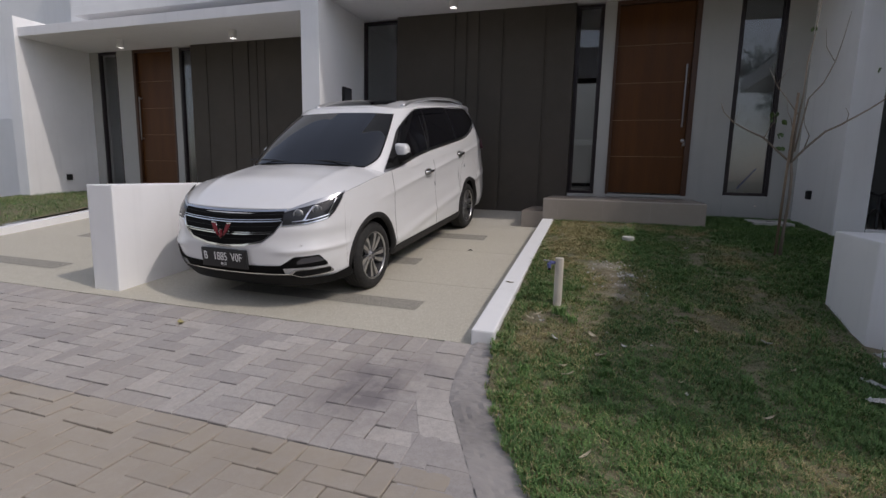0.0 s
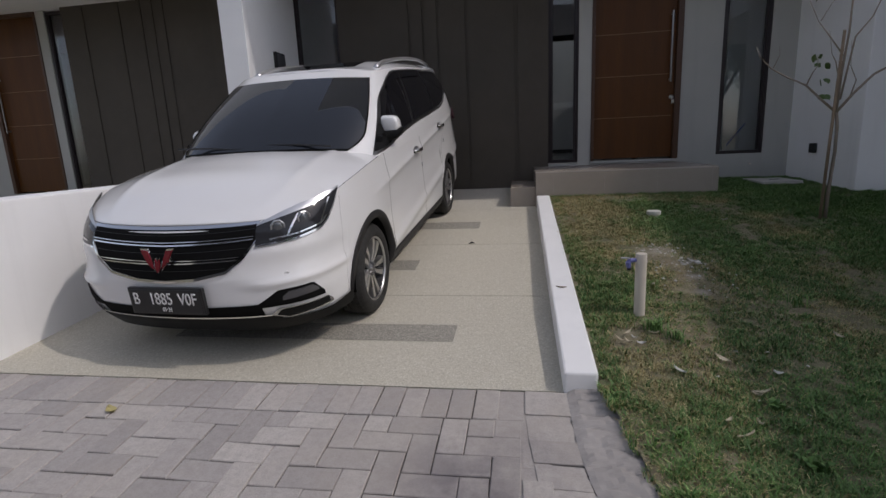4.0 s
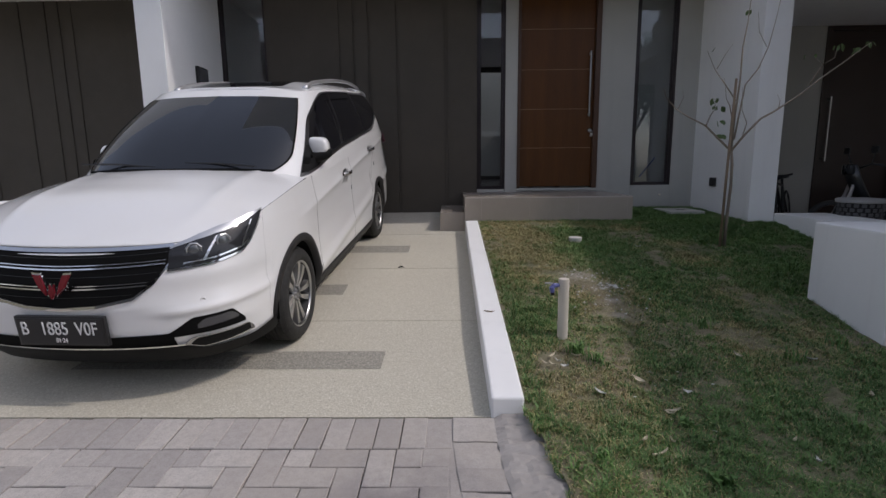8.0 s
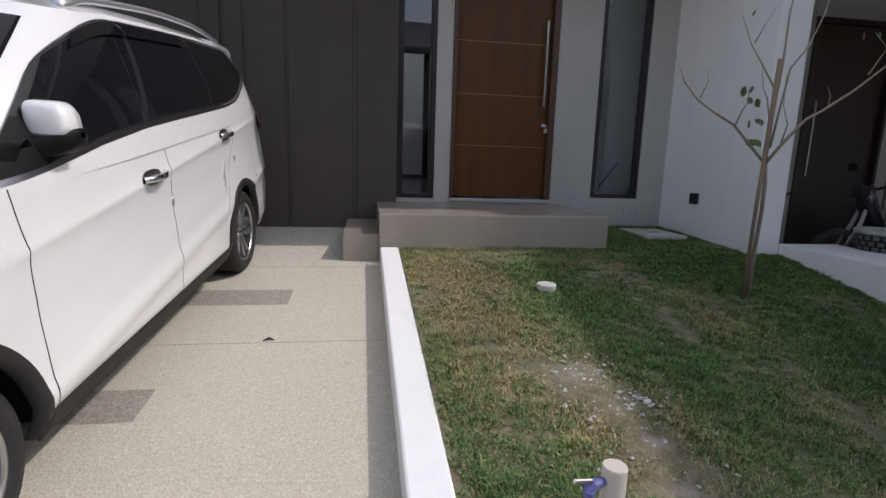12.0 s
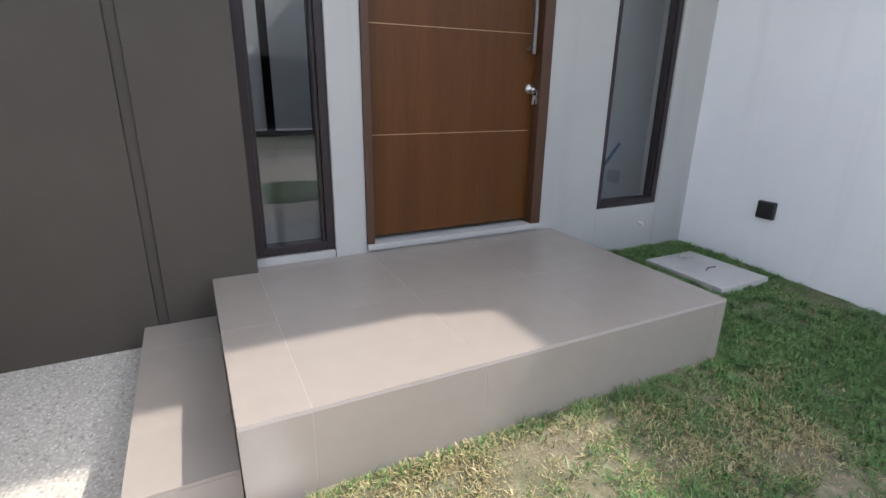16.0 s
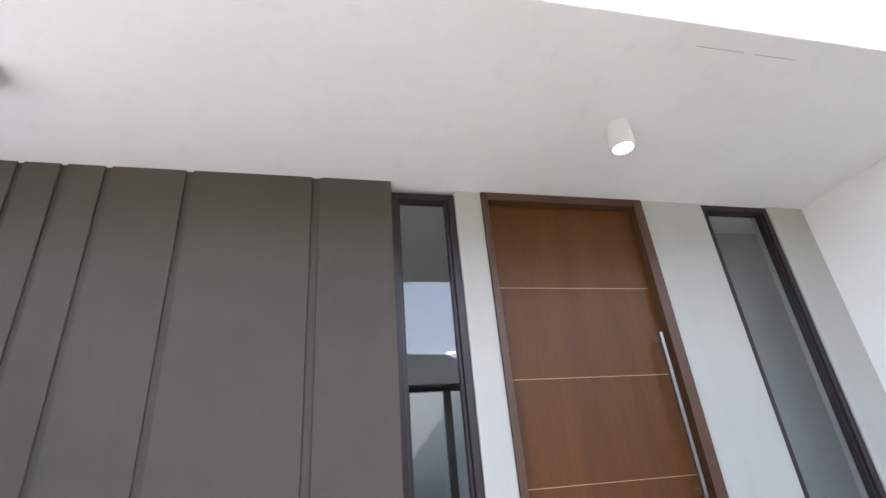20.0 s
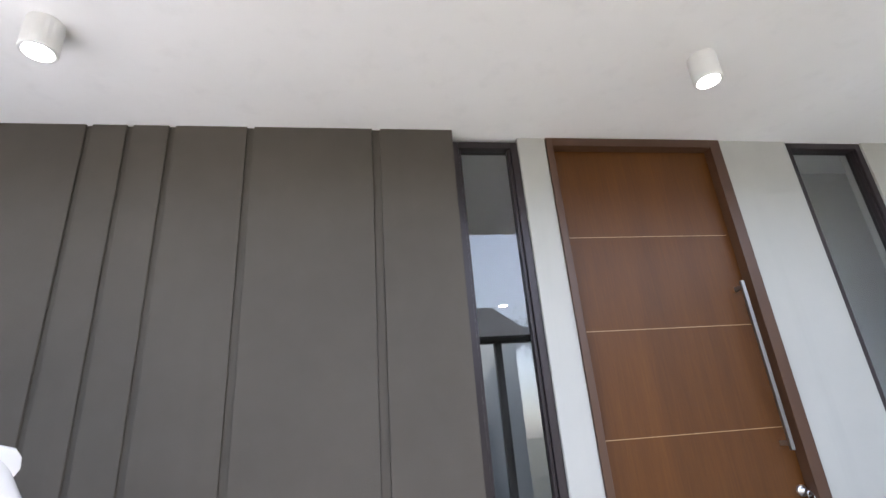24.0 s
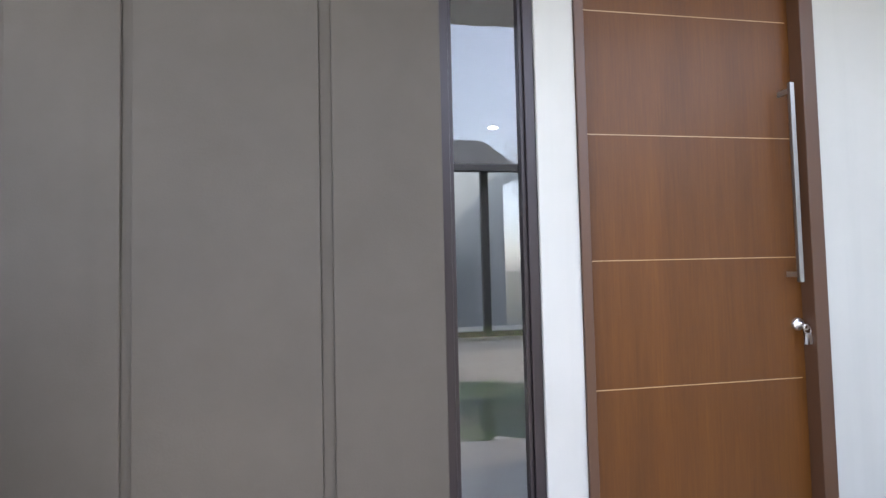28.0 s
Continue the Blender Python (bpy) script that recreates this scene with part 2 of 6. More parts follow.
def paver_material(name="grey_concrete_paver", per_island=False, dusty=False):
    a = Mat(name, (0.25, 0.235, 0.215), 0.9)
    r = a.island() if per_island else a.random()
    base = a.ramp(r, [(0.0, (0.355, 0.332, 0.318)), (0.35, (0.42, 0.392, 0.372)), (0.75, (0.455, 0.425, 0.40)), (1.0, (0.52, 0.485, 0.452))])
    n = a.noise(28, 6, 0.7)
    col = a.mix(a.ramp(n, [(0.3, (0.32, 0.32, 0.32)), (0.6, (0, 0, 0))]), base, (0.19, 0.175, 0.165))
    grit = a.noise(150, 2, 0.6)
    col = a.mix(a.ramp(grit, [(0.35, (0.22, 0.22, 0.22)), (0.55, (0, 0, 0))]), col, (0.17, 0.16, 0.15))
    dust = a.noise(0.9, 6, 0.62)
    col = a.mix(a.ramp(dust, [(0.45, (0, 0, 0)), (0.72, (0.55, 0.55, 0.55))]), col, (0.42, 0.37, 0.31))
    stain = a.noise(1.4, 3, 0.5, stretch=(1, 1.3, 1))
    col = a.mix(a.ramp(stain, [(0.62, (0, 0, 0)), (0.75, (0.3, 0.3, 0.3))]), col, (0.15, 0.14, 0.15))
    if dusty:
        veil = a.ramp(a.noise(2.6, 6, 0.7), [(0.30, (0.45, 0.45, 0.45)), (0.60, (0.93, 0.93, 0.93))])
        col = a.mix(veil, col, a.ramp(a.noise(0.8, 5, 0.6), [(0.35, (0.33, 0.285, 0.225)), (0.7, (0.42, 0.37, 0.30))]))
    # one old dark spill on the drive
    flat = a.node("ShaderNodeVectorMath")
    flat.operation = "MULTIPLY"
    flat.inputs[1].default_value = (1, 0.8, 0)
    a.link(a.coords(), flat.inputs[0])
    d = a.node("ShaderNodeVectorMath")
    d.operation = "DISTANCE"
    d.inputs[1].default_value = (-1.16, 2.70 * 0.8, 0)
    a.link(flat.outputs[0], d.inputs[0])
    mr = a.node("ShaderNodeMapRange")
    mr.inputs["From Min"].default_value, mr.inputs["From Max"].default_value = 0.45, 0.05
    a.link(d.outputs["Value"], mr.inputs["Value"])
    spill = a.mix(1.0, a.ramp(mr.outputs["Result"], [(0.0, (0, 0, 0)), (0.8, (0.8, 0.8, 0.8))]), a.ramp(a.noise(5, 4, 0.6), [(0.35, (0.15, 0.15, 0.15)), (0.6, (1, 1, 1))]), "MULTIPLY")
    col = a.mix(spill, col, (0.155, 0.14, 0.15))
    a.color(col)
    a.bump(a.noise(260, 3, 0.7), 0.35, 0.003)
    a.bump(n, 0.2, 0.006)
    return a.m


M_PAVER = paver_material()
M_PAVERS = paver_material("grey_concrete_pavers_far", True)
M_ROADPAVERS = paver_material("dusty_road_pavers", True, True)
M_KERBCON = painted("rough_cement_kerb", (0.40, 0.375, 0.355), 0.25, 0.9, 90, 0.6)


def soil_material():
    a = Mat("lawn_soil", (0.1, 0.08, 0.05), 0.95)
    n = a.noise(11, 6, 0.7)
    g = a.noise(1.3, 4, 0.6)
    soil = a.ramp(n, [(0.3, (0.13, 0.105, 0.07)), (0.55, (0.25, 0.205, 0.14)), (0.8, (0.40, 0.345, 0.255))])
    col = a.mix(a.ramp(g, [(0.4, (0.45, 0.45, 0.45)), (0.65, (0.08, 0.08, 0.08))]), soil, (0.065, 0.105, 0.035))
    # pale lime spills with ragged outlines
    ragged = a.noise(9, 5, 0.7)
    for x, y, r in ((0.11, 5.22, 0.24), (0.26, 4.97, 0.15), (0.21, 4.50, 0.13), (0.2, 4.72, 0.12)):
        d = a.node("ShaderNodeVectorMath")
        d.operation = "DISTANCE"
        flat = a.node("ShaderNodeVectorMath")
        flat.operation = "MULTIPLY"
        flat.inputs[1].default_value = (1, 1.5, 0)
        a.link(a.coords(), flat.inputs[0])
        a.link(flat.outputs[0], d.inputs[0])
        d.inputs[1].default_value = (x, y * 1.5, 0)
        mr = a.node("ShaderNodeMapRange")
        mr.inputs["From Min"].default_value, mr.inputs["From Max"].default_value = r, 0.0
        a.link(d.outputs["Value"], mr.inputs["Value"])
        mul = a.mix(1.0, a.ramp(mr.outputs["Result"], [(0.1, (0, 0, 0)), (0.8, (0.75, 0.75, 0.75))]), a.ramp(ragged, [(0.38, (0, 0, 0)), (0.62, (1, 1, 1))]), "MULTIPLY")
        col = a.mix(mul, col, (0.34, 0.31, 0.27))
    a.color(col)
    a.bump(a.noise(60, 4, 0.7), 0.6, 0.02)
    return a.m


M_SOIL = soil_material()


def blade_material(name, dark, mid, lite):
    a = Mat(name, mid, 0.62)
    a.coords()
    tone = a.ramp(a.geo.outputs["Random Per Island"], [(0.0, dark), (0.5, mid), (1.0, lite)])
    drift = a.ramp(a.noise(2.4, 4, 0.6), [(0.3, (0.72, 0.76, 0.72)), (0.7, (1.15, 1.12, 1.05))])
    a.color(a.mix(1.0, tone, drift, "MULTIPLY"))
    return a.m


M_GRASS = blade_material("short_lawn_grass", (0.062, 0.140, 0.037), (0.105, 0.206, 0.055), (0.178, 0.306, 0.091))
M_STRAW = blade_material("dry_lawn_grass", (0.27, 0.215, 0.095), (0.40, 0.335, 0.165), (0.56, 0.49, 0.28))


def glass_material(name, tint=(0.92, 0.95, 0.95), rough=0.0):
    a = Mat(name, tint, rough)
    a.put("Transmission Weight", 1.0)
    a.put("IOR", 1.5)
    a.put("Coat Weight", 0.35)
    a.put("Coat Roughness", 0.0)
    return a.m


M_GLASS = glass_material("clear_window_glass", (0.92, 0.95, 0.95))
# on walls indoors and in the yard these greys stand in for dimness
M_MIDGREY = painted("mid_grey_matte", (0.42, 0.43, 0.43), 0.06, 0.9, 300, 0.1)
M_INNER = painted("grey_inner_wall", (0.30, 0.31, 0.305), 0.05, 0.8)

# ---- ground ----
def ramp_z(y):
    return 0.125 + 0.079 * (y - 3.45) if y < 4.4 else 0.20 + 0.1206 * (y - 4.4)


def street_z(y):
    """The paving falls to a shallow gutter, then runs level."""
    if y > 2.05:
        return 0.0 + 0.125 * (min(y, 3.45) - 2.05) / 1.4
    if y > 1.75:
        return -0.008 + 0.012 * (y - 1.75) / 0.3
    return 0.0


def lawn_z(x, y):
    ys = (1.0, 2.1, 2.8, 3.5, 4.2, 5.1, 6.3, 7.3, 8.7)
    zs = (0.0, 0.03, 0.10, 0.19, 0.28, 0.43, 0.58, 0.685, 0.74)
    tilt = np.interp(y, (2.2, 4.5, 7.0), (0.02, 0.075, 0.0))
    return np.interp(y, ys, zs) - tilt * np.maximum(x - 0.4, 0.0)


def edge_x(y):
    """Where the lawn meets the cement kerb."""
    return np.interp(y, (0.8, 1.5, 2.1, 2.5, 2.8, 3.3, 3.5, 8.6), (1.0, 0.32, -0.13, -0.34, -0.46, -0.54, -0.603, -0.650))


ground = part("ground", cuboid(bmesh.new(), -400, 400, -400, 400, -0.6, -0.06), M_SOIL)
tagged(ground, "bare earth ground running out under the housing estate", "ground", kind="structure")

# driveway ramp
bm = bmesh.new()
JOINTS = (4.69, 5.915, 7.235)
ys = sorted([3.45, 3.7, 4.0, 4.4, 5.3, 6.6, 8.0, 8.62] + [j + d for j in JOINTS for d in (0, 0.0015, 0.0075, 0.009)])
sunk = {j + d for j in JOINTS for d in (0.0015, 0.0075)}
top = [[(x, y, ramp_z(y) - (0.005 if y in sunk else 0)) for x in (-4.3, -3.0, -2.0, -0.66)] for y in ys]
grid(bm, top)
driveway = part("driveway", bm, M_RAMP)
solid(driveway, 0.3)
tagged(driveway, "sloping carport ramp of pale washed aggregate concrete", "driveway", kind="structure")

# lawn
bm = bmesh.new()
rows = []
for j in range(80):
    y = 0.8 + 7.85 * j / 79
    xa = edge_x(y) - (0.035 if y < 3.4 else 0.004)
    rows.append([(xa + (3.05 - xa) * i / 40, y, lawn_z(xa + (3.05 - xa) * i / 40, y) + 0.018 * noise.noise((i * 0.31, y * 2.2, 1.0)) + 0.008 * noise.noise((i * 1.1, y * 7, 4.0))) for i in range(41)])
grid(bm, rows)
lawn = tagged(part("lawn", bm, M_SOIL, smooth=True), "sloping front lawn soil with bare dry patches", "lawn", kind="structure")


# dry and bare places of the front lawn: x, y, half widths, strength
# straw beside the porch is strengthened to paint the sunlit grass there
DRY = ((-0.25, 6.65, 0.38, 0.55, 0.95), (-0.33, 5.95, 0.28, 0.40, 0.80), (-0.05, 6.1, 0.25, 0.3, 0.35), (0.0, 7.17, 0.75, 0.13, 0.85), (0.62, 7.0, 0.28, 0.16, 0.65), (0.95, 6.93, 0.24, 0.16, 0.6),
       (1.28, 5.85, 0.24, 0.24, 0.65), (1.38, 6.24, 0.22, 0.16, 0.5), (1.25, 4.90, 0.30, 0.28, 0.5), (0.93, 4.2, 0.26, 0.34, 0.65), (1.40, 4.37, 0.22, 0.28, 0.5), (1.22, 4.05, 0.2, 0.2, 0.4),
       (-0.36, 3.50, 0.14, 0.42, 0.6), (-0.42, 5.2, 0.16, 0.25, 0.35), (0.3, 4.7, 0.35, 0.4, 0.35), (-0.1, 3.7, 0.25, 0.3, 0.35), (1.0, 2.6, 0.35, 0.3, 0.45), (0.55, 2.2, 0.3, 0.2, 0.3), (-0.2, 5.6, 0.34, 0.6, 0.7), (1.05, 6.85, 0.22, 0.17, 0.85), (1.35, 7.1, 0.15, 0.07, 0.6), (0.75, 7.15, 0.15, 0.10, 0.45), (0.18, 4.85, 0.34, 0.55, 0.6))
BARE = ((0.11, 5.22, 0.17, 0.14, 0.95), (0.26, 4.98, 0.10, 0.08, 0.95), (0.20, 4.72, 0.18, 0.10, 0.65), (0.21, 4.49, 0.11, 0.08, 0.8), (-0.40, 3.88, 0.10, 0.15, 0.95), (-0.10, 3.94, 0.16, 0.10, 0.65),
        (0.05, 3.62, 0.14, 0.08, 0.5), (0.6, 7.06, 0.16, 0.05, 0.6), (0.1, 7.2, 0.5, 0.05, 0.6), (1.72, 6.2, 0.14, 0.10, 0.7), (0.25, 7.14, 0.11, 0.07, 0.85), (0.22, 6.98, 0.11, 0.09, 0.75), (0.03, 7.12, 0.13, 0.06, 0.6), (1.03, 6.80, 0.12, 0.09, 0.6), (0.15, 5.0, 0.22, 0.22, 0.6), (0.28, 4.55, 0.22, 0.18, 0.6), (0.93, 4.25, 0.12, 0.16, 0.45))
LUSH = ((-0.34, 4.50, 0.26, 0.30, 0.9), (0.1, 2.3, 0.35, 0.5, 0.5), (-0.33, 3.05, 0.14, 0.35, 0.6), (0.7, 5.4, 0.4, 0.4, 0.3), (0.5, 6.7, 0.4, 0.25, 0.4))


def kerb_straw(x):
    """1 along the kerb, where drier grass also paints the sunlit strip, 0 further in."""
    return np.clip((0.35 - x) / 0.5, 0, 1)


def spread_of(places, x, y):
    v = np.zeros_like(x)
    for cx, cy, rx, ry, k in places:
        v = np.maximum(v, k * np.exp(-(((x - cx) / rx) ** 2 + ((y - cy) / ry) ** 2)))
    return v


def waves(x, y, freq, seed):
    """Smooth noise for arrays of places, read off a coarse sheet."""
    x0, y0, step = float(x.min()), float(y.min()), 0.25 / freq
    nx, ny = int((float(x.max()) - x0) / step) + 2, int((float(y.max()) - y0) / step) + 2
    sheet = np.array([[noise.noise(((x0 + i * step) * freq, (y0 + j * step) * freq, seed)) for j in range(ny)] for i in range(nx)])
    fx, fy = (x - x0) / step, (y - y0) / step
    i, j = fx.astype(int), fy.astype(int)
    u, v = fx - i, fy - j
    return (sheet[i, j] * (1 - u) + sheet[i + 1, j] * u) * (1 - v) + (sheet[i, j + 1] * (1 - u) + sheet[i + 1, j + 1] * u) * v


def grass_field(name, n, area, inside, zfun, label, seed, size=1.0, patchy=True):
    rng = np.random.default_rng(seed)
    x, y = rng.uniform(area[0], area[1], n), rng.uniform(area[2], area[3], n)
    keep = inside(x, y)
    x, y = x[keep], y[keep]
    thin = waves(x, y, 0.9, 3.3) + 0.6 * waves(x, y, 2.6, 8.0) + 0.5 * waves(x, y, 9.0, 2.0)
    nil = np.zeros_like(x)
    bare, dry, lush = (spread_of(q, x, y) if patchy else nil for q in (BARE, DRY, LUSH))
    fray = 1 + 0.9 * waves(x, y, 8.0, 5.0)
    clump = waves(x, y, 13.0, 6.0) + 0.6 * waves(x, y, 29.0, 1.0)
    keep = (rng.random(len(x)) > np.clip(-0.9 * clump - 0.05, 0, 0.55)) & (rng.random(len(x)) > 1.15 * bare * fray) & (rng.random(len(x)) > np.clip(0.06 - 0.20 * thin, 0, 0.18) * (1 - lush))
    x, y, thin, bare, dry, lush, fray, clump = (q[keep] for q in (x, y, thin, bare, dry, lush, fray, clump))
    m = len(x)
    straw = rng.random(m) < np.clip((0.12 + 0.20 * kerb_straw(x) + dry * fray * 1.25 - 0.20 * thin - 0.25 * clump) * (1 - 0.7 * lush), 0.03, 0.93)
    h = size * rng.uniform(0.007, 0.026, m) * np.clip(1.05 + 0.6 * thin + 0.4 * lush + 0.9 * clump, 0.35, 2.3) * (1 - 0.5 * np.minimum(bare, 1)) * np.where(straw, 0.8, 1.0)
    ang = rng.uniform(0, 2 * math.pi, m)
    lean = rng.uniform(0.3, 1.6, m) * h * np.where(straw, 1.3, 1.0)
    w = rng.uniform(0.0011, 0.0029, m) * size ** 0.5
    z = zfun(x, y)
    dx, dy = np.cos(ang) * w, np.sin(ang) * w
    lx, ly = np.cos(ang + 1.6) * lean, np.sin(ang + 1.6) * lean
    co = np.empty((m, 5, 3))
    for k, (px, py, pz) in enumerate(((x - dx, y - dy, z - 0.006), (x + dx, y + dy, z - 0.006), (x + lx * 0.45 + dx * 0.8, y + ly * 0.45 + dy * 0.8, z + h * 0.65), (x + lx * 0.45 - dx * 0.8, y + ly * 0.45 - dy * 0.8, z + h * 0.65), (x + lx * 1.3, y + ly * 1.3, z + h))):
        co[:, k, 0], co[:, k, 1], co[:, k, 2] = px, py, pz
    me = bpy.data.meshes.new(name)
    me.vertices.add(m * 5)
    me.vertices.foreach_set("co", co.ravel())
    base = (np.arange(m) * 5)[:, None]
    me.loops.add(m * 7)
    me.loops.foreach_set("vertex_index", (base + np.array((0, 1, 2, 3, 3, 2, 4))).ravel().astype(np.int32))
    me.polygons.add(m * 2)
    me.polygons.foreach_set("loop_start", ((np.arange(m) * 7)[:, None] + np.array((0, 4))).ravel().astype(np.int32))
    me.materials.append(M_GRASS)
    me.materials.append(M_STRAW)
    me.polygons.foreach_set("material_index", np.repeat(straw.astype(np.int32), 2))
    me.update(calc_edges=True)
    return tagged(new(name, me), label, "grass", kind="stuff")


# ---- houses ----
def house(ox, sg, dz, tag, rich, sx=1.0):
    """One terraced house; x runs from ox in the direction sg, dz lifts it."""
    def X(a, b):
        return (ox + sg * sx * a, ox + sg * sx * b) if sg > 0 else (ox + sg * sx * b, ox + sg * sx * a)

    def bl(name, x0, x1, y0, y1, z0, z1, mat, parent, bev=0.006, label=""):
        xa, xb = X(x0, x1)
        return block(name, (xa, xb, y0, y1, z0 + dz, z1 + dz), mat, parent, bev, label)

    k = "structure"
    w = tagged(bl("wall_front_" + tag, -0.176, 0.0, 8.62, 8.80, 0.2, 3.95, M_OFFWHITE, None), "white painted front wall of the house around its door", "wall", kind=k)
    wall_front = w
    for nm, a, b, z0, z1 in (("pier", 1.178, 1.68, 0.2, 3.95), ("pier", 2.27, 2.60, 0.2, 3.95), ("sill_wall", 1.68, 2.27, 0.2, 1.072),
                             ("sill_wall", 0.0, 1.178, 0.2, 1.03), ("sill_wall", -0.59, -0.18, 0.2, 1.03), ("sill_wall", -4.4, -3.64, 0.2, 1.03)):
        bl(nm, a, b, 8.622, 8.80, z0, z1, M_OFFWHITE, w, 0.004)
    # brown feature wall of five set-back bands
    f = empty("feature_wall_" + tag, "brown-grey painted feature wall with upright grooves", "wall", kind=k)
    edges = [-3.60, -2.555, -2.525, -2.355, -2.325, -2.145, -2.112, -1.742, -1.704, -1.058, -1.012, -0.593]
    for i in range(len(edges) - 1):
        groove = i % 2 == 1
        bl("groove" if groove else "panel", edges[i], edges[i + 1], 8.560 if groove else 8.545, 8.80, 0.3, 3.946, M_BROWN, f, 0.004)

    def window(name, a, b, z0, z1, behind=None, label="tall narrow window in a dark aluminium frame"):
        e = empty(name, label, "window", kind=k)
        t = 0.045
        for nm, q in (("frame_side", (a, a + t, z0, z1)), ("frame_side", (b - t, b, z0, z1)), ("frame_head", (a + t, b - t, z1 - t, z1)), ("frame_sill", (a + t, b - t, z0, z0 + t))):
            bl(nm, q[0], q[1], 8.635, 8.72, q[2], q[3], M_FRAME, e, 0.005)
        for nm, q in (("bead", (a + t, a + t + 0.018, z0 + t, z1 - t)), ("bead", (b - t - 0.018, b - t, z0 + t, z1 - t))):
            bl(nm, q[0], q[1], 8.652, 8.70, q[2], q[3], M_FRAME, e, 0.003)
        g = bl("pane", a + t, b - t, 8.676, 8.682, z0 + t, z1 - t, M_GLASS, e, 0)
        g.visible_shadow = False
        return e

    window("window_side_" + tag, -0.59, -0.176, 1.036, 3.925)
    window("window_right_" + tag, 1.68, 2.27, 1.073, 3.946)
    window("window_left_" + tag, -4.30, -3.60, 1.036, 3.925)

    # front door
    d = empty("door_" + tag, "tall brown wooden front door with pale horizontal inlay lines, closed", "door", (ox + sg * sx * 0.6, 8.62, 1.05 + dz), kind=k)

    def dp(*a, **q):
        return local(bl(*a, **q), d)

    for a, b, z0, z1 in ((0.0, 0.042, 1.04, 3.942), (1.105, 1.178, 1.04, 3.942), (0.042, 1.105, 3.885, 3.942)):
        dp("door_frame", a, b, 8.606, 8.79, z0, z1, M_WOODFRAME if tag != "east" else M_WOODSHADED, None, 0.004)
    leaf = dp("door_leaf", 0.042, 1.105, 8.672, 8.715, 1.065, 3.885, M_WOOD if tag != "east" else M_WOODSHADED, None, 0.003)
    for gz in (1.631, 2.186, 2.741, 3.296) if tag != "east" else ():
        o = bl("inlay", 0.05, 1.085, 8.6705, 8.675, gz - 0.0017, gz + 0.0017, M_INLAY, None, 0)
        local(o, d)
    dp("threshold", 0.0, 1.178, 8.60, 8.80, 1.005, 1.04, M_OFFWHITE, None, 0.004)
    dp("pull_handle", 1.026, 1.048, 8.596, 8.614, 2.072, 2.983, M_PULL, None, 0.003, "long square steel pull bar")
    for hz in (2.107, 2.948):
        dp("standoff", 1.030, 1.044, 8.614, 8.674, hz - 0.012, hz + 0.012, M_STEEL, None, 0.002)
    # canopy and fins
    c = tagged(bl("canopy_" + tag, -4.28 if sx == 1 else -4.43, 2.59, 7.215, 8.80, 3.946, 4.115, M_CEIL, None, 0.008), "flat white concrete canopy over carport and porch", "canopy", kind=k)
    if rich:
        # thin grey strips paint the shade of a drip groove on the ceiling
        for a, b, q in ((-2.12, -2.02, 7.335), (-1.98, -1.56, 7.332), (0.66, 0.92, 7.327), (0.98, 1.22, 7.330), (-3.1, -2.7, 7.334)):
            bl("drip_groove_shade", a, b, q, q + 0.003, 3.9445, 3.947, M_GROOVE, c, 0)
    up = empty("upper_storey_" + tag, "white painted upper storey with dark framed windows", "wall", kind=k)
    if rich:
        # the shade under the roof is put into this wall's greyed colour
        for a, b, z0, z1 in ((-4.5, -3.30, 4.1, 7.6), (-2.18, -0.60, 4.1, 7.6), (-0.25, 0.34, 4.1, 7.6), (1.36, 2.8, 4.1, 7.6),
                             (-3.30, -2.18, 4.1, 5.885), (-0.60, -0.25, 4.1, 5.875), (0.34, 1.36, 4.1, 5.875), (-3.30, -2.18, 7.2, 7.6), (-0.6, -0.25, 7.2, 7.6), (0.34, 1.36, 7.2, 7.6)):
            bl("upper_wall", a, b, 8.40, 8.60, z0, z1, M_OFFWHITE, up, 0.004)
        for a, b, z0 in ((-3.30, -2.18, 5.885), (-0.60, -0.25, 5.875), (0.34, 1.36, 5.875)):
            for q in ((a, a + 0.05, z0, 7.2), (b - 0.05, b, z0, 7.2), (a, b, z0, z0 + 0.05), (a, b, 7.15, 7.2)):
                bl("window_frame", q[0], q[1], 8.47, 8.53, q[2], q[3], M_FRAME, up, 0.003)
            bl("window_pane", a + 0.05, b - 0.05, 8.495, 8.50, z0 + 0.05, 7.15, M_GLASS, up, 0)
        bl("transom", -3.25, -2.23, 8.465, 8.535, 5.985, 6.025, M_FRAME, up, 0.003)
        bl("mullion", -2.72, -2.67, 8.46, 8.54, 5.88, 7.15, M_FRAME, up, 0.003)
        bl("wing_wall", 1.55, 1.75, 7.3, 8.40, 5.2, 7.6, M_WHITE, up, 0.004)
        for q in (1.95, 2.45):
            bl("beam", q, q + 0.22, 7.3, 8.40, 6.2, 6.45, M_WHITE, up, 0.004)
        bl("roof_slab", -4.5, 2.8, 6.30, 12.6, 7.6, 7.8, M_WHITE, up, 0.01)
    else:
        bl("upper_wall", -4.23, 2.70, 8.40, 8.60, 4.1, 7.6, M_WHITE, up, 0.004)
        bl("balcony_slab", -4.3, 1.44, 7.60, 8.40, 4.36, 4.53, M_WHITE, up, 0.008)
        bl("balcony_recess", -4.3, 1.40, 8.1, 8.40, 4.115, 4.36, M_BROWN, up, 0.004)
        bl("roof_slab", -4.23, 2.70, 8.40, 14.9, 7.6, 7.8, M_WHITE, up, 0.01)
    # room behind
    r = empty("room_" + tag, "bright interior with pale polished floor tiles and white walls", "room", kind=k)
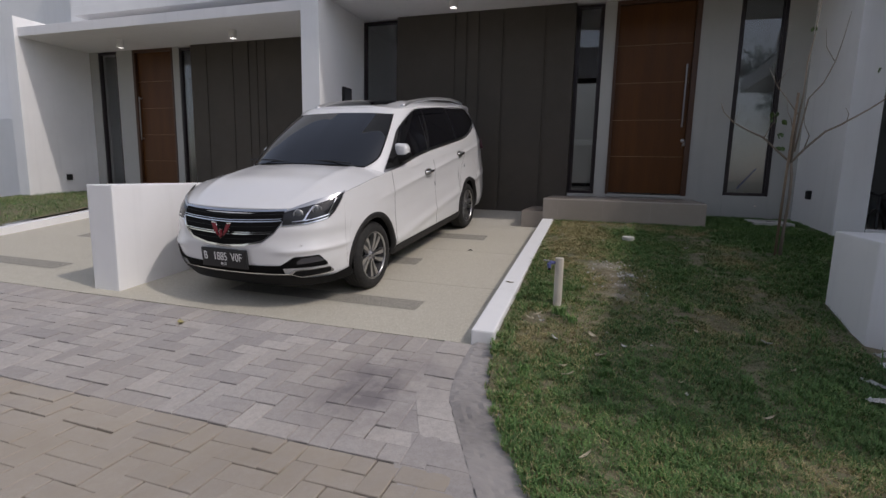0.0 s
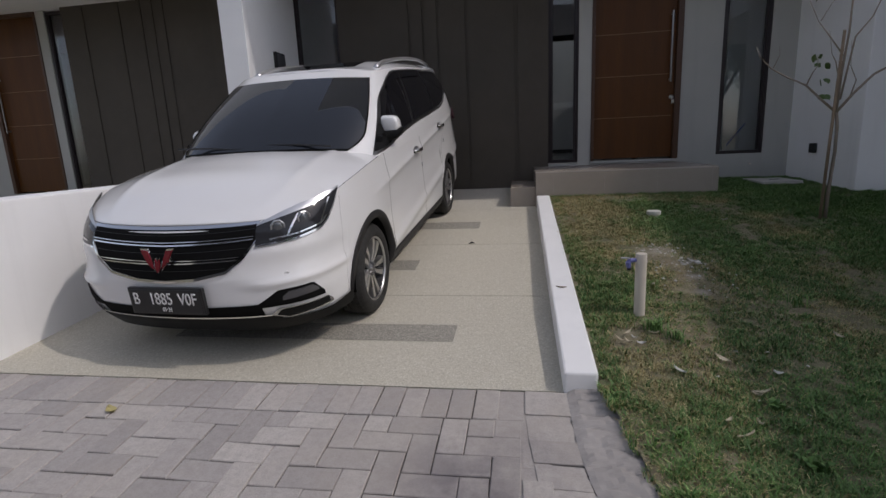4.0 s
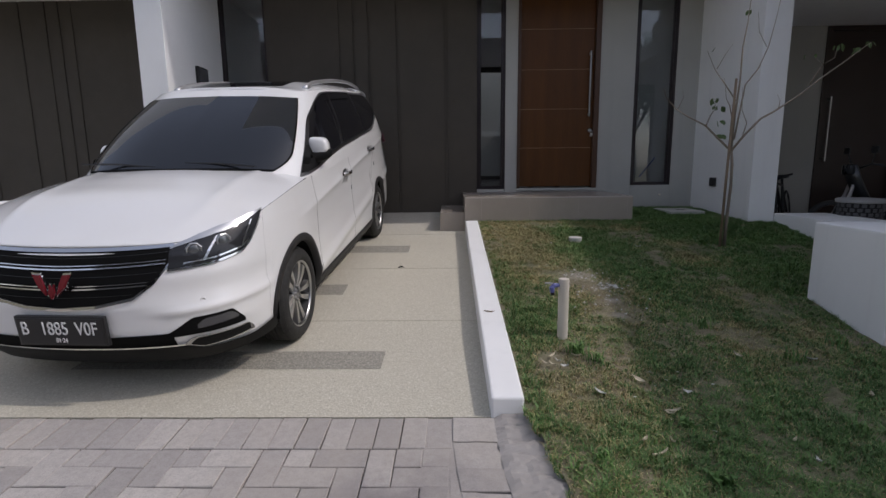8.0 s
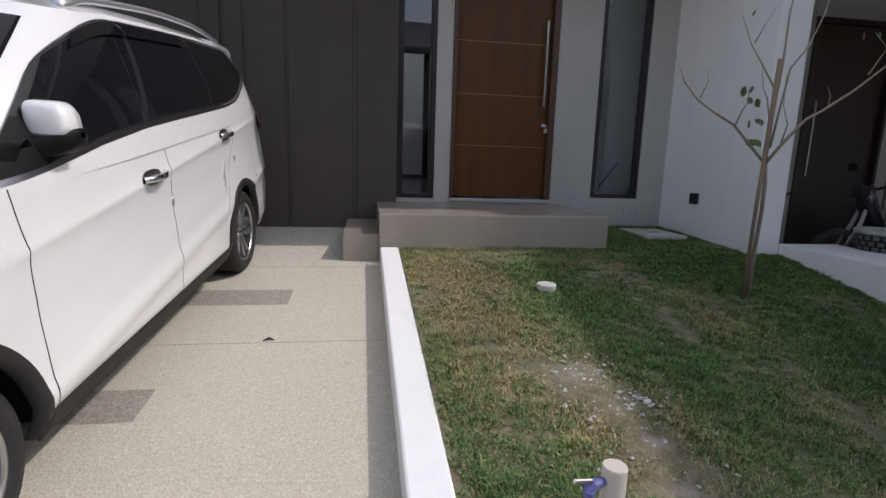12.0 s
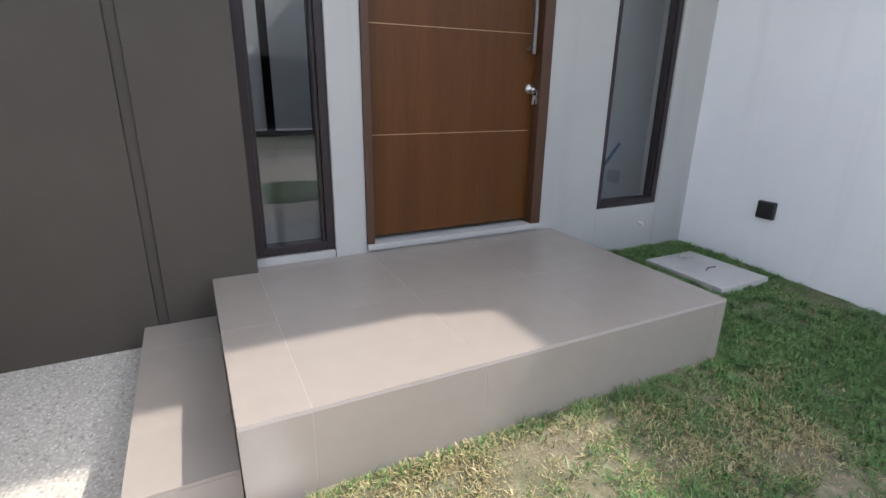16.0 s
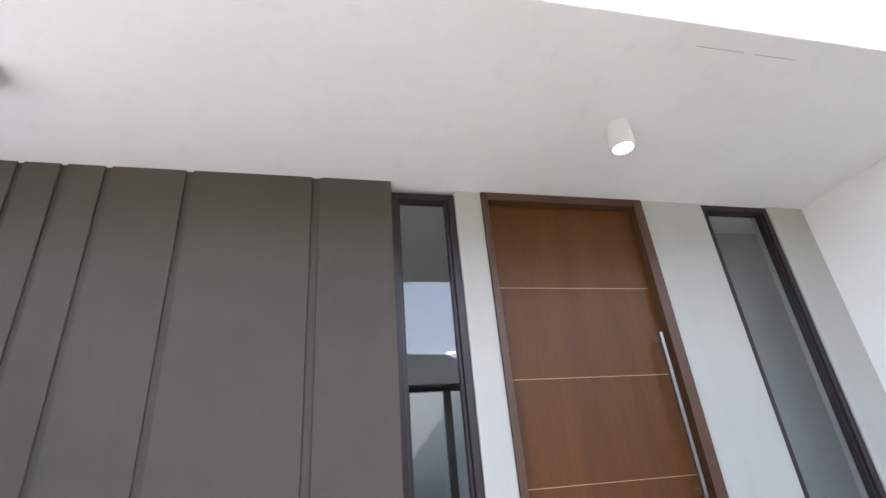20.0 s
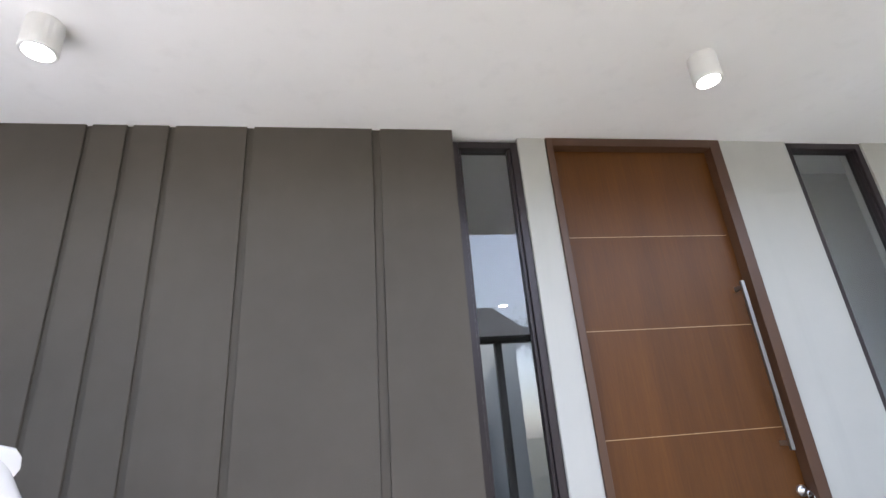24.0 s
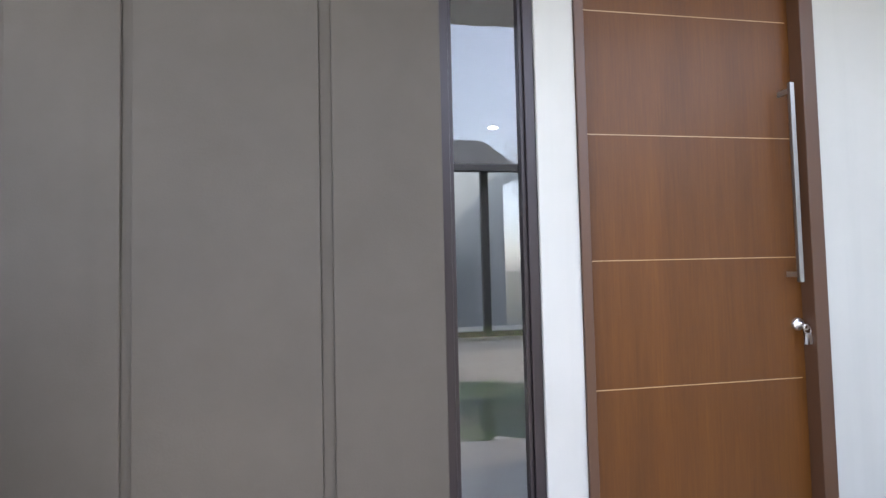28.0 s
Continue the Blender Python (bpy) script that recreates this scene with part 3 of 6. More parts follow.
    bl("room_floor", -4.4, 2.64, 8.80, 14.8, 0.85, 1.03, M_FLOOR_IN, r, 0)
    bl("room_ceiling", -4.4, 2.64, 8.80, 14.8, 3.95, 4.08, M_CEIL, r, 0)
    bl("room_wall", -4.5, -4.4, 8.80, 14.8, 0.85, 4.08, M_WHITE, r, 0)
    bl("room_wall", 2.66, 2.76, 8.80, 14.8, 0.85, 4.08, M_WHITE, r, 0)
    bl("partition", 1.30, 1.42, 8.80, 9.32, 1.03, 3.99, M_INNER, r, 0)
    bl("partition", 1.42, 2.64, 9.05, 9.32, 1.03, 3.99, M_MIDGREY, r, 0)
    if not rich:
        bl("room_wall", -4.4, 2.64, 14.8, 14.9, 0.85, 4.08, M_WHITE, r, 0)
    return wall_front


house(0, 1, 0, "middle", True)
house(-8.70, -1, -0.20, "west", False, 0.925)
house(5.52, -1, -0.675, "east", False)
for nm, x0, x1, lab in (("wall_fin_west", -4.61, -4.29, "white painted fin wall between two carports"), ("wall_fin_east", 2.59, 2.90, "white painted fin wall beside the porch"),
                        ("wall_fin_far_west", -11.35, -11.05, "white painted fin wall of the neighbouring house")):
    tagged(block(nm, (x0, x1, 7.15, 8.80, -0.1, 4.118), M_WHITE, None, 0.008), lab, "wall", kind="structure")
low = tagged(block("low_wall_west", (-4.57, -4.25, 3.58, 7.148, -0.05, 1.132), M_WHITE, None, 0.012), "low white rendered wall dividing two carports", "wall", kind="structure")

# porch
porch = empty("porch", "raised entrance porch clad in taupe porcelain tiles", "porch", (0.24, 7.9, 0.6), kind="structure")
local(block("porch_core", (-0.803, 1.276, 7.3357, 8.615, 0.3, 0.9894), M_GROUT), porch)
local(block("step_core", (-1.1143, -0.81, 7.402, 8.54, 0.3, 0.7994), M_GROUT), porch)
xs = [-0.805, -0.596, 0.006, 0.608, 1.21, 1.278]
ysg = [7.335, 7.36, 7.955, 8.555, 8.618]
for a, b in zip(xs, xs[1:]):
    for c, d in zip(ysg, ysg[1:]):
        if c == 7.335:
            continue
        local(block("porch_tile", (a + 0.0008, b - 0.0008, (7.335 if c == 7.36 else c) + 0.0008, d - 0.0008, 0.977, 0.990), M_TILE, None, 0.0006), porch)
    local(block("riser_tile", (a + 0.0008, b - 0.0008, 7.335, 7.345, 0.35, 0.9755), M_TILE, None, 0.0006), porch)
for c, d in zip((7.345, 7.955, 8.555), (7.955, 8.555, 8.615)):
    local(block("side_tile", (-0.805, -0.797, c + 0.0008, d - 0.0008, 0.805, 0.9755), M_TILE, None, 0.0006), porch)
    local(block("side_tile", (1.270, 1.278, c + 0.0008, d - 0.0008, 0.35, 0.9755), M_TILE, None, 0.0006), porch)
for c, d in ((7.40, 7.70), (7.70, 8.30), (8.30, 8.54)):
    local(block("step_tile", (-1.115, -0.808, c + 0.0008, d - 0.0008, 0.788, 0.80), M_TILE, None, 0.0006), porch)
    local(block("step_side_tile", (-1.115, -1.107, c + 0.0008, d - 0.0008, 0.35, 0.787), M_TILE, None, 0.0006), porch)
local(block("step_front_tile", (-1.107, -0.808, 7.40, 7.41, 0.35, 0.787), M_TILE, None, 0.0006), porch)

# white kerb between drive and lawn
bm = bmesh.new()
kz = [(3.44, 0.235), (7.285, 0.708)]
vs = []
for y, z in kz:
    vs.append([bm.verts.new(p) for p in ((-0.775 - 0.006 * (y - 3.44), y, z - 0.35), (-0.775 - 0.006 * (y - 3.44), y, z), (-0.61 - 0.009 * (y - 3.44), y, z), (-0.61 - 0.009 * (y - 3.44), y, z - 0.35))])
a, b = vs
for i in range(4):
    bm.faces.new((a[i], a[(i + 1) % 4], b[(i + 1) % 4], b[i]))
bm.faces.new(a[::-1])
bm.faces.new(b)
bmesh.ops.recalc_face_normals(bm, faces=bm.faces[:])
kerb = bevelled(part("white_kerb", bm, M_WHITE), 0.012)
tagged(kerb, "low white painted kerb wall between driveway and lawn", "kerb", kind="structure")

# neighbour's terrace walls
tagged(block("terrace_wall", (2.90, 3.50, 4.97, 7.15, -0.1, 0.78), M_WHITE, None, 0.01), "low white terrace wall of the neighbouring house", "wall", kind="structure")
tagged(block("planter_wall", (1.82, 4.4, 4.25, 4.97, -0.1, 0.92), M_WHITE, None, 0.012), "thick low white rendered wall at the lawn's edge", "wall", kind="structure")
tagged(block("terrace_floor", (1.80, 9.0, 3.562, 4.248, -0.1, 0.16), M_WHITE, None, 0.01), "white tiled neighbour's entrance floor", "floor", kind="structure")
inner = tagged(block("terrace_floor_inner", (3.502, 12.0, 4.972, 8.62, -0.1, 0.36), M_TILE, None, 0.01), "shaded neighbour's terrace floor", "floor", kind="structure")
block("floor_return", (2.902, 3.5, 7.152, 8.62, -0.1, 0.36), M_TILE, inner, 0.004)
gatewall = tagged(block("gate_wall", (1.81, 4.0, 3.36, 3.56, -0.1, 0.92), M_WHITE, None, 0.012), "low white wall with a dark front panel", "wall", kind="structure")
block("front_panel", (1.92, 3.9, 3.345, 3.37, 0.0, 0.80), M_BROWN, gatewall, 0.004, "dark brown-grey painted panel")
tagged(block("terrace_column", (4.1, 4.42, 5.2, 5.52, 0.3, 3.6), M_WHITE, None, 0.01), "white square column of the neighbour's terrace", "column", kind="structure")
# mostly unseen; its outline is made up to cast the lawn and porch shade
roof_e = tagged(block("terrace_roof", (3.10, 12.0, 2.1, 6.75, 3.52, 3.84), M_WHITE, None, 0.01), "flat white roof over the neighbour's terrace, placed for its shadow", "roof", kind="structure")
block("roof_shade_return", (2.64, 12.0, 6.753, 7.145, 3.52, 3.84), M_WHITE, roof_e, 0.01)
# out of view; added to keep side light off the terrace
tagged(block("terrace_light_block", (9.6, 9.9, 2.9, 8.80, -0.1, 3.52), M_WHITE, None, 0.01), "unseen white end wall added to darken the neighbour's terrace", "wall", kind="structure")

# ---- car ----
def paint_material():
    a = Mat("white_car_paint", (0.80, 0.80, 0.80), 0.32)
    a.put("Coat Weight", 1.0)
    a.put("Coat Roughness", 0.03)
    n = a.noise(3.0, 5, 0.6)
    a.color(a.mix(a.ramp(n, [(0.45, (0, 0, 0)), (0.8, (0.14, 0.14, 0.14))]), (0.785, 0.785, 0.785), (0.62, 0.59, 0.54)))
    return a.m


def tyre_material():
    a = Mat("tyre_rubber", (0.022, 0.021, 0.02), 0.75)
    n = a.noise(30, 4, 0.6)
    a.color(a.mix(a.ramp(n, [(0.4, (0, 0, 0)), (0.75, (0.5, 0.5, 0.5))]), (0.014, 0.014, 0.0135), (0.045, 0.041, 0.037)))
    a.bump(a.noise(150, 2, 0.5), 0.2, 0.002)
    return a.m


M_PAINT = paint_material()
M_TYRE = tyre_material()
M_TINT = plain("dark_tinted_glass", (0.008, 0.008, 0.010), 0.02, 0.0, Specular_IOR_Level=0.18)
M_SHIELD = plain("windscreen_glass", (0.012, 0.014, 0.018), 0.02, 0.0, Specular_IOR_Level=0.6, Coat_Weight=0.25, Coat_Roughness=0.0)
M_CLAD = plain("dark_grey_cladding", (0.022, 0.021, 0.021), 0.6, Specular_IOR_Level=0.3)
M_LIP = plain("black_bumper_lip", (0.007, 0.007, 0.0075), 0.5, Specular_IOR_Level=0.15)
M_SILVER = plain("silver_lamp_band", (0.50, 0.51, 0.53), 0.30, 0.8, Coat_Weight=0.3)
M_TRIM = plain("dark_window_seal", (0.040, 0.040, 0.042), 0.5, 0.2)
M_SILVERDARK = plain("satin_dark_chrome", (0.30, 0.30, 0.31), 0.3, 1.0)
M_FOG = plain("fog_lamp_glass", (0.075, 0.075, 0.08), 0.12, 0.4, Coat_Weight=1.0)
M_LENS = plain("projector_lens", (0.10, 0.11, 0.12), 0.03, 0.2, Coat_Weight=1.0, Coat_Roughness=0.0)
M_DARKCHROME = plain("smoked_chrome", (0.42, 0.42, 0.43), 0.16, 1.0)
M_RAIL = plain("satin_silver_rail", (0.62, 0.62, 0.63), 0.35, 0.8)
M_GAP = plain("shadow_gap_black", (0.006, 0.006, 0.006), 0.8, Specular_IOR_Level=0.1)
M_ALLOY = plain("machined_alloy", (0.52, 0.515, 0.51), 0.30, 1.0)
M_ALLOYDARK = plain("dark_alloy_pocket", (0.022, 0.022, 0.024), 0.55, 0.0, Specular_IOR_Level=0.3)
M_LAMPGLASS = plain("headlamp_lens", (0.026, 0.027, 0.030), 0.06, 0.0, Specular_IOR_Level=0.35)
M_REDLAMP = plain("red_lamp_lens", (0.055, 0.004, 0.010), 0.3, 0.0, Coat_Weight=0.3)
M_REDBADGE = plain("red_badge", (0.17, 0.012, 0.02), 0.2, 0.4)
M_PLATE = plain("black_number_plate", (0.013, 0.013, 0.014), 0.45)
M_PLATETEXT = plain("white_plate_lettering", (0.76, 0.76, 0.75), 0.5)

OUT = [(0, 0), (0.008, 0.22), (0.035, 0.44), (0.085, 0.60), (0.19, 0.735), (0.36, 0.825), (0.6, 0.875), (0.9, 0.898), (1.3, 0.906), (2.4, 0.908), (3.5, 0.906), (4.05, 0.897), (4.42, 0.872), (4.64, 0.815), (4.745, 0.66), (4.785, 0.4), (4.795, 0)]


def smooth_curve(pts, n):
    """A curve through the points, even in length."""
    pts = [Vector(p).to_3d() if len(p) == 2 else Vector(p) for p in pts]
    ext = [pts[0] * 2 - pts[1]] + pts + [pts[-1] * 2 - pts[-2]]
    fine = []
    for i in range(1, len(ext) - 2):
        p0, p1, p2, p3 = ext[i - 1:i + 3]
        for k in range(24):
            t = k / 24
            fine.append(0.5 * ((2 * p1) + (p2 - p0) * t + (2 * p0 - 5 * p1 + 4 * p2 - p3) * t * t + (3 * p1 - p0 - 3 * p2 + p3) * t ** 3))
    fine.append(pts[-1])
    d = np.concatenate([[0], np.cumsum([(b - a).length for a, b in zip(fine, fine[1:])])])
    g = np.linspace(0, d[-1], n)
    arr = np.array([tuple(p) for p in fine])
    return np.stack([np.interp(g, d, arr[:, k]) for k in range(3)], 1)


OUTLINE = smooth_curve(OUT, 600)
SS = np.linspace(0, 1, 600)


def s_of_u(u):
    return float(np.interp(u, np.maximum.accumulate(OUTLINE[:, 0]), SS))


def step01(a, b, x):
    t = min(max((x - a) / (b - a), 0), 1)
    return t * t * (3 - 2 * t)


def skin(s, z, off=0.0, side=1):
    """A point of the body side in the car's own metres: across, back, up."""
    u, v = float(np.interp(s, SS, OUTLINE[:, 0])), float(np.interp(s, SS, OUTLINE[:, 1]))
    u2, v2 = float(np.interp(s + 0.004, SS, OUTLINE[:, 0])), float(np.interp(s + 0.004, SS, OUTLINE[:, 1]))
    u1, v1 = float(np.interp(abs(s - 0.004), SS, OUTLINE[:, 0])), math.copysign(float(np.interp(abs(s - 0.004), SS, OUTLINE[:, 1])), s - 0.004)
    if s > 0.996:
        u2, v2 = float(np.interp(1.996 - s, SS, OUTLINE[:, 0])), -float(np.interp(1.996 - s, SS, OUTLINE[:, 1]))
    t = Vector((v2 - v1, u2 - u1)).normalized()
    nrm = Vector((t.y, -t.x))
    inset = float(np.interp(z, (0.15, 0.22, 0.32, 0.45, 0.7, 0.9, 1.05, 1.25), (0.10, 0.05, 0.012, 0.0, 0.0, 0.010, 0.027, 0.062)))
    wf, wr = 1 - step01(0.05, 0.75, u), step01(4.1, 4.7, u)
    front = float(np.interp(z, (0.18, 0.3, 0.42, 0.58, 0.72, 0.84, 0.92, 1.0), (0.10, 0.045, 0.0, 0.0, 0.035, 0.085, 0.16, 0.27)))
    rear = float(np.interp(z, (0.25, 0.5, 0.75, 1.0, 1.2), (0.04, 0.0, 0.0, 0.025, 0.05)))
    mid = step01(0.9, 1.5, u) * (1 - step01(4.45, 4.72, u))
    zc = 0.826 + 0.097 * (u - 1.0)
    z2 = 0.355 + 0.115 * (u - 1.35)
    # a folded edge along the doors, hollow below it, and a softer fold above the sill
    fold = 0.009 - (0.021 * (1 - math.exp((z - zc) / 0.05)) if z < zc else 0.012 * (1 - math.exp((zc - z) / 0.03)))
    wave = mid * (fold * step01(0.25, 0.5, z) - 0.006 * math.exp(-((z - 0.55 * zc - 0.45 * z2) / 0.11) ** 2) + 0.015 * math.exp(-((z - z2) / 0.05) ** 2))
    # folded shoulder of the front bumper
    nose_ = step01(0.02, 0.07, u) * (1 - step01(0.45, 0.62, u))
    wave += nose_ * (0.014 * math.exp(-((z - 0.545) / 0.022) ** 2) - 0.012 * math.exp(-((z - 0.64) / 0.06) ** 2))
    arch = 0.011 * max(math.exp(-(((u - 0.93) / 0.42) ** 2)), math.exp(-(((u - 3.68) / 0.42) ** 2))) * math.exp(-(((z - 0.62) / 0.25) ** 2))
    k = off + wave + arch - inset
    return Vector((side * (v + nrm.x * k), u + nrm.y * k + front * wf - rear * wr, z))


def top_edge(u):
    return float(np.interp(u, (0, 0.1, 0.3, 0.6, 1.0, 1.4, 2.5, 3.6, 4.3, 4.6, 4.78), (0.865, 0.885, 0.935, 0.985, 1.035, 1.065, 1.11, 1.16, 1.20, 1.18, 1.15)))


def low_edge(u, pad=0.0):
    z = 0.26 if 0.7 < u < 4.0 else 0.235
    for c in (0.93, 3.68):
        r = 0.375 + pad
        if abs(u - c) < r:
            z = max(z, 0.316 + math.sqrt(r * r - (u - c) ** 2))
    return z


def panel(name, s0, s1, z0, z1, mat, parent, side=1, n=30, m=14, off=0.0, label="", thick=0.0, both=False):
    """A piece of the body skin; z0 and z1 are heights or functions of (s, u)."""
    bm = bmesh.new()
    for sd in ((1, -1) if both else (side,)):
        rows = []
        for j in range(m + 1):
            row = []
            sa, sz = (q(j / m) if callable(q) else q for q in (s0, s1))
            for i in range(n + 1):
                s = sa + (sz - sa) * i / n
                u = float(np.interp(s, SS, OUTLINE[:, 0]))
                a = z0(s, u) if callable(z0) else z0
                b = z1(s, u) if callable(z1) else z1
                row.append(skin(s, a + (b - a) * j / m, off, sd))
            rows.append(row)
        grid(bm, rows)
    if both:
        bmesh.ops.remove_doubles(bm, verts=bm.verts, dist=0.0005)
    bmesh.ops.recalc_face_normals(bm, faces=bm.faces[:])
    ob = part(name, bm, mat, parent, label, smooth=True)
    if thick:
        solid(ob, thick, 0)
    return ob


def build_car():
    car = empty("family_car", "white seven-seat family car parked nose out on the sloping carport", "car")
    car.matrix_basis = pose(-2.926, 3.573, 0.0996, 6.88, 0, -2.95)
    topf = lambda s, u: top_edge(u) - 0.0
    lowf = lambda s, u: low_edge(u)
    g = 0.0005
    # black liner behind the panel gaps, painted in for the shade inside them
    panel("body_liner", 0.0, 1.0, lambda s, u: low_edge(u, 0.01) + 0.01, lambda s, u: top_edge(u) - 0.01, M_GAP, car, n=160, m=10, off=-0.012, both=True)
    sb, sf, sd, sr, sq = s_of_u(0.50), s_of_u(1.38), s_of_u(2.465), s_of_u(3.46), s_of_u(4.50)
    rear_gap = lambda f, d=0.0: s_of_u(float(np.interp(f, (0, 0.1, 0.38, 0.7, 0.9, 1), (3.30, 3.31, 3.36, 3.57, 3.52, 3.49)))) + d
    bumper = panel("front_bumper", 0.0, sb - 0.0001, lambda s, u: 0.235, lambda s, u: top_edge(u), M_PAINT, car, n=60, m=54, both=True)
    for sd_, nm in ((1, 1), (-1, -1)):
        panel("front_wing", sb + 0.0001, sf - g, lowf, topf, M_PAINT, car, sd_, 64, 40)
        for a, b, uh, zh, lab in ((sf + g, sd - g, 2.265, 0.958, "front_door"), (sd + g, lambda f: rear_gap(f, -g), 3.40, 1.075, "rear_door")):
            door = panel(lab, a, b, lowf, topf, M_PAINT, car, sd_, 40, 66)
            bm = bmesh.new()
            rows = []
            for i in range(9):
                t = i / 8
                arc = math.sin(math.pi * t)
                p = skin(s_of_u(uh - 0.11 + 0.22 * t), zh + 0.01 * t, 0.004 + 0.038 * arc ** 0.5, sd_)
                rows.append([p + Vector((0, 0, dz)) + Vector((sd_ * dx, 0, 0)) for dz, dx in ((-0.014, 0), (-0.012, 0.012), (0.012, 0.012), (0.016, 0), (-0.014, 0))])
            grid(bm, rows)
            part("door_handle", bm, M_CHROME, door, "chrome door handle", smooth=True)
            panel("handle_cup", s_of_u(uh - 0.095), s_of_u(uh + 0.085), lambda s, u, zh=zh, uh=uh: zh + 0.004 - 0.040 * math.sqrt(max(0.02, 1 - ((u - uh) / 0.10) ** 2)), lambda s, u, zh=zh, uh=uh: zh + 0.004 + 0.034 * math.sqrt(max(0.02, 1 - ((u - uh) / 0.10) ** 2)), M_SILVERDARK, door, sd_, 16, 4, 0.0022)
            ug, zg = (2.462, 0.80) if lab == "front_door" else (3.555, 0.90)
            p = skin(s_of_u(ug), zg, 0.003, sd_)
            bm = bmesh.new()
            bmesh.ops.create_uvsphere(bm, u_segments=10, v_segments=8, radius=1)
            bmesh.ops.scale(bm, vec=(0.006, 0.012, 0.024), verts=bm.verts)
            bmesh.ops.translate(bm, vec=p, verts=bm.verts)
            part("door_edge_guard", bm, M_SILVER, door, smooth=True)
        panel("rear_quarter", lambda f: rear_gap(f, g), sq - 0.00015, lowf, topf, M_PAINT, car, sd_, 60, 66)
        # grey cladding along sill and arches
        panel("sill_cladding", s_of_u(1.31), s_of_u(3.30), 0.215, 0.305, M_CLAD, car, sd_, 30, 4, 0.006, thick=0.008)
        for c in (0.93, 3.68):
            bm = bmesh.new()
            rows = []
            for i in range(33):
                a = math.pi * (-0.07 + 1.14 * i / 32)
                row = []
                for r, o in ((0.362, -0.03), (0.366, 0.010), (0.41, 0.010), (0.415, 0.002)):
                    u, z = c + r * math.cos(a), max(0.316 + r * math.sin(a), 0.235)
                    row.append(skin(s_of_u(u), z, o, sd_))
                rows.append(row)
            grid(bm, rows)
            part("arch_trim", bm, M_CLAD, car, "dark grey wheel arch trim", smooth=True)
            bm = bmesh.new()
            rows = []
            for i in range(25):
                a = math.pi * (-0.02 + 1.04 * i / 24)
                rows.append([(sd_ * v, c + 0.375 * math.cos(a), 0.316 + 0.375 * math.sin(a)) for v in (0.88, 0.58)])
            grid(bm, rows)
            part("wheel_well", bm, M_GAP, car)
    tail = panel("tailgate", sq + 0.00015, 1.0, lambda s, u: 0.62, topf, M_PAINT, car, n=36, m=14, both=True)
    panel("rear_bumper", sq + 0.00015, 1.0, 0.26, 0.617, M_PAINT, car, n=36, m=8, both=True)
    # bonnet
    bm = bmesh.new()
    rows = []
    for i in range(29):
        u = 0.1 + 1.15 * i / 28
        s = s_of_u(max(u - 0.12 * (1 - i / 28), 0.09))
        e = skin(s, top_edge(float(np.interp(s, SS, OUTLINE[:, 0]))), -0.004)
        row = []
        for k in range(61):
            q = -1 + 2 * k / 60
            pull = (1 - q * q) * (0.13 * (1 - i / 28) ** 2 + 0.02)
            z = e.z + (0.030 + 0.065 * step01(0, 0.6, i / 28)) * (1 - abs(q) ** 2.4) + 0.017 * math.exp(-abs(abs(q) - 0.60 - 0.06 * i / 28) / 0.085) * step01(0.02, 0.4, i / 28)
            s_q = abs(q) * s
            u_q = float(np.interp(s_q, SS, OUTLINE[:, 0]))
            nose = skin(s_q, top_edge(u_q) + 0.001, -0.003)
            nose = Vector((math.copysign(nose.x, q), nose.y, nose.z))
            k_ = (1 - i / 28) ** 3
            row.append(Vector((q * e.x, e.y - pull, z)).lerp(nose, k_) if i < 20 else Vector((q * e.x, e.y - pull, z)))
        rows.append(row)
    grid(bm, rows)
    part("bonnet", bm, M_PAINT, car, smooth=True)
    # greenhouse: ring at the waist and ring at the roof
    NW = 240
    waist = smooth_curve([(0, 1.10, 1.135), (0.40, 1.12, 1.13), (0.70, 1.225, 1.105), (0.838, 1.44, 1.075), (0.874, 1.9, 1.09), (0.872, 2.8, 1.125), (0.862, 3.6, 1.16), (0.842, 4.2, 1.195), (0.805, 4.50, 1.205), (0.67, 4.67, 1.20), (0.3, 4.72, 1.19), (0, 4.715, 1.19)], NW)
    roofr = smooth_curve([(0, 1.98, 1.685), (0.36, 2.00, 1.678), (0.575, 2.06, 1.665), (0.642, 2.22, 1.668), (0.655, 2.55, 1.69), (0.665, 3.1, 1.70), (0.662, 3.8, 1.698), (0.648, 4.25, 1.685), (0.61, 4.45, 1.675), (0.48, 4.53, 1.67), (0.24, 4.555, 1.672), (0, 4.56, 1.674)], NW)
    GS = np.linspace(0, 1, NW)
    # match the rings by the pillars rather than by length
    wu = waist[:, 1]
    ru = roofr[:, 1]

    def ring(arr, s):
        return Vector([float(np.interp(s, GS, arr[:, k])) for k in range(3)])

    def gs(u):
        return float(np.interp(u, np.maximum.accumulate(wu), GS))

    # roof parameter for each waist parameter, tied at corner, pillars and tail
    tie_w = [0, gs(1.235), gs(1.50), gs(2.35), gs(3.30), gs(4.20), gs(4.58), 1]
    gr = lambda u: float(np.interp(u, np.maximum.accumulate(ru), GS))
    tie_r = [0, gr(2.055), gr(2.2), gr(2.62), gr(3.33), gr(4.12), gr(4.50), 1]

    def cabin(s, t, off=0.0, side=1):
        a, b = ring(waist, s), ring(roofr, float(np.interp(s, tie_w, tie_r)))
        lo_ = ring(waist, abs(s - 0.01))
        lo_.x = math.copysign(lo_.x, s - 0.01)
        hi_ = ring(waist, min(s + 0.01, 1.99 - s + 0.0) if s > 0.99 else s + 0.01)
        if s > 0.99:
            hi_.x = -hi_.x
        d = hi_ - lo_
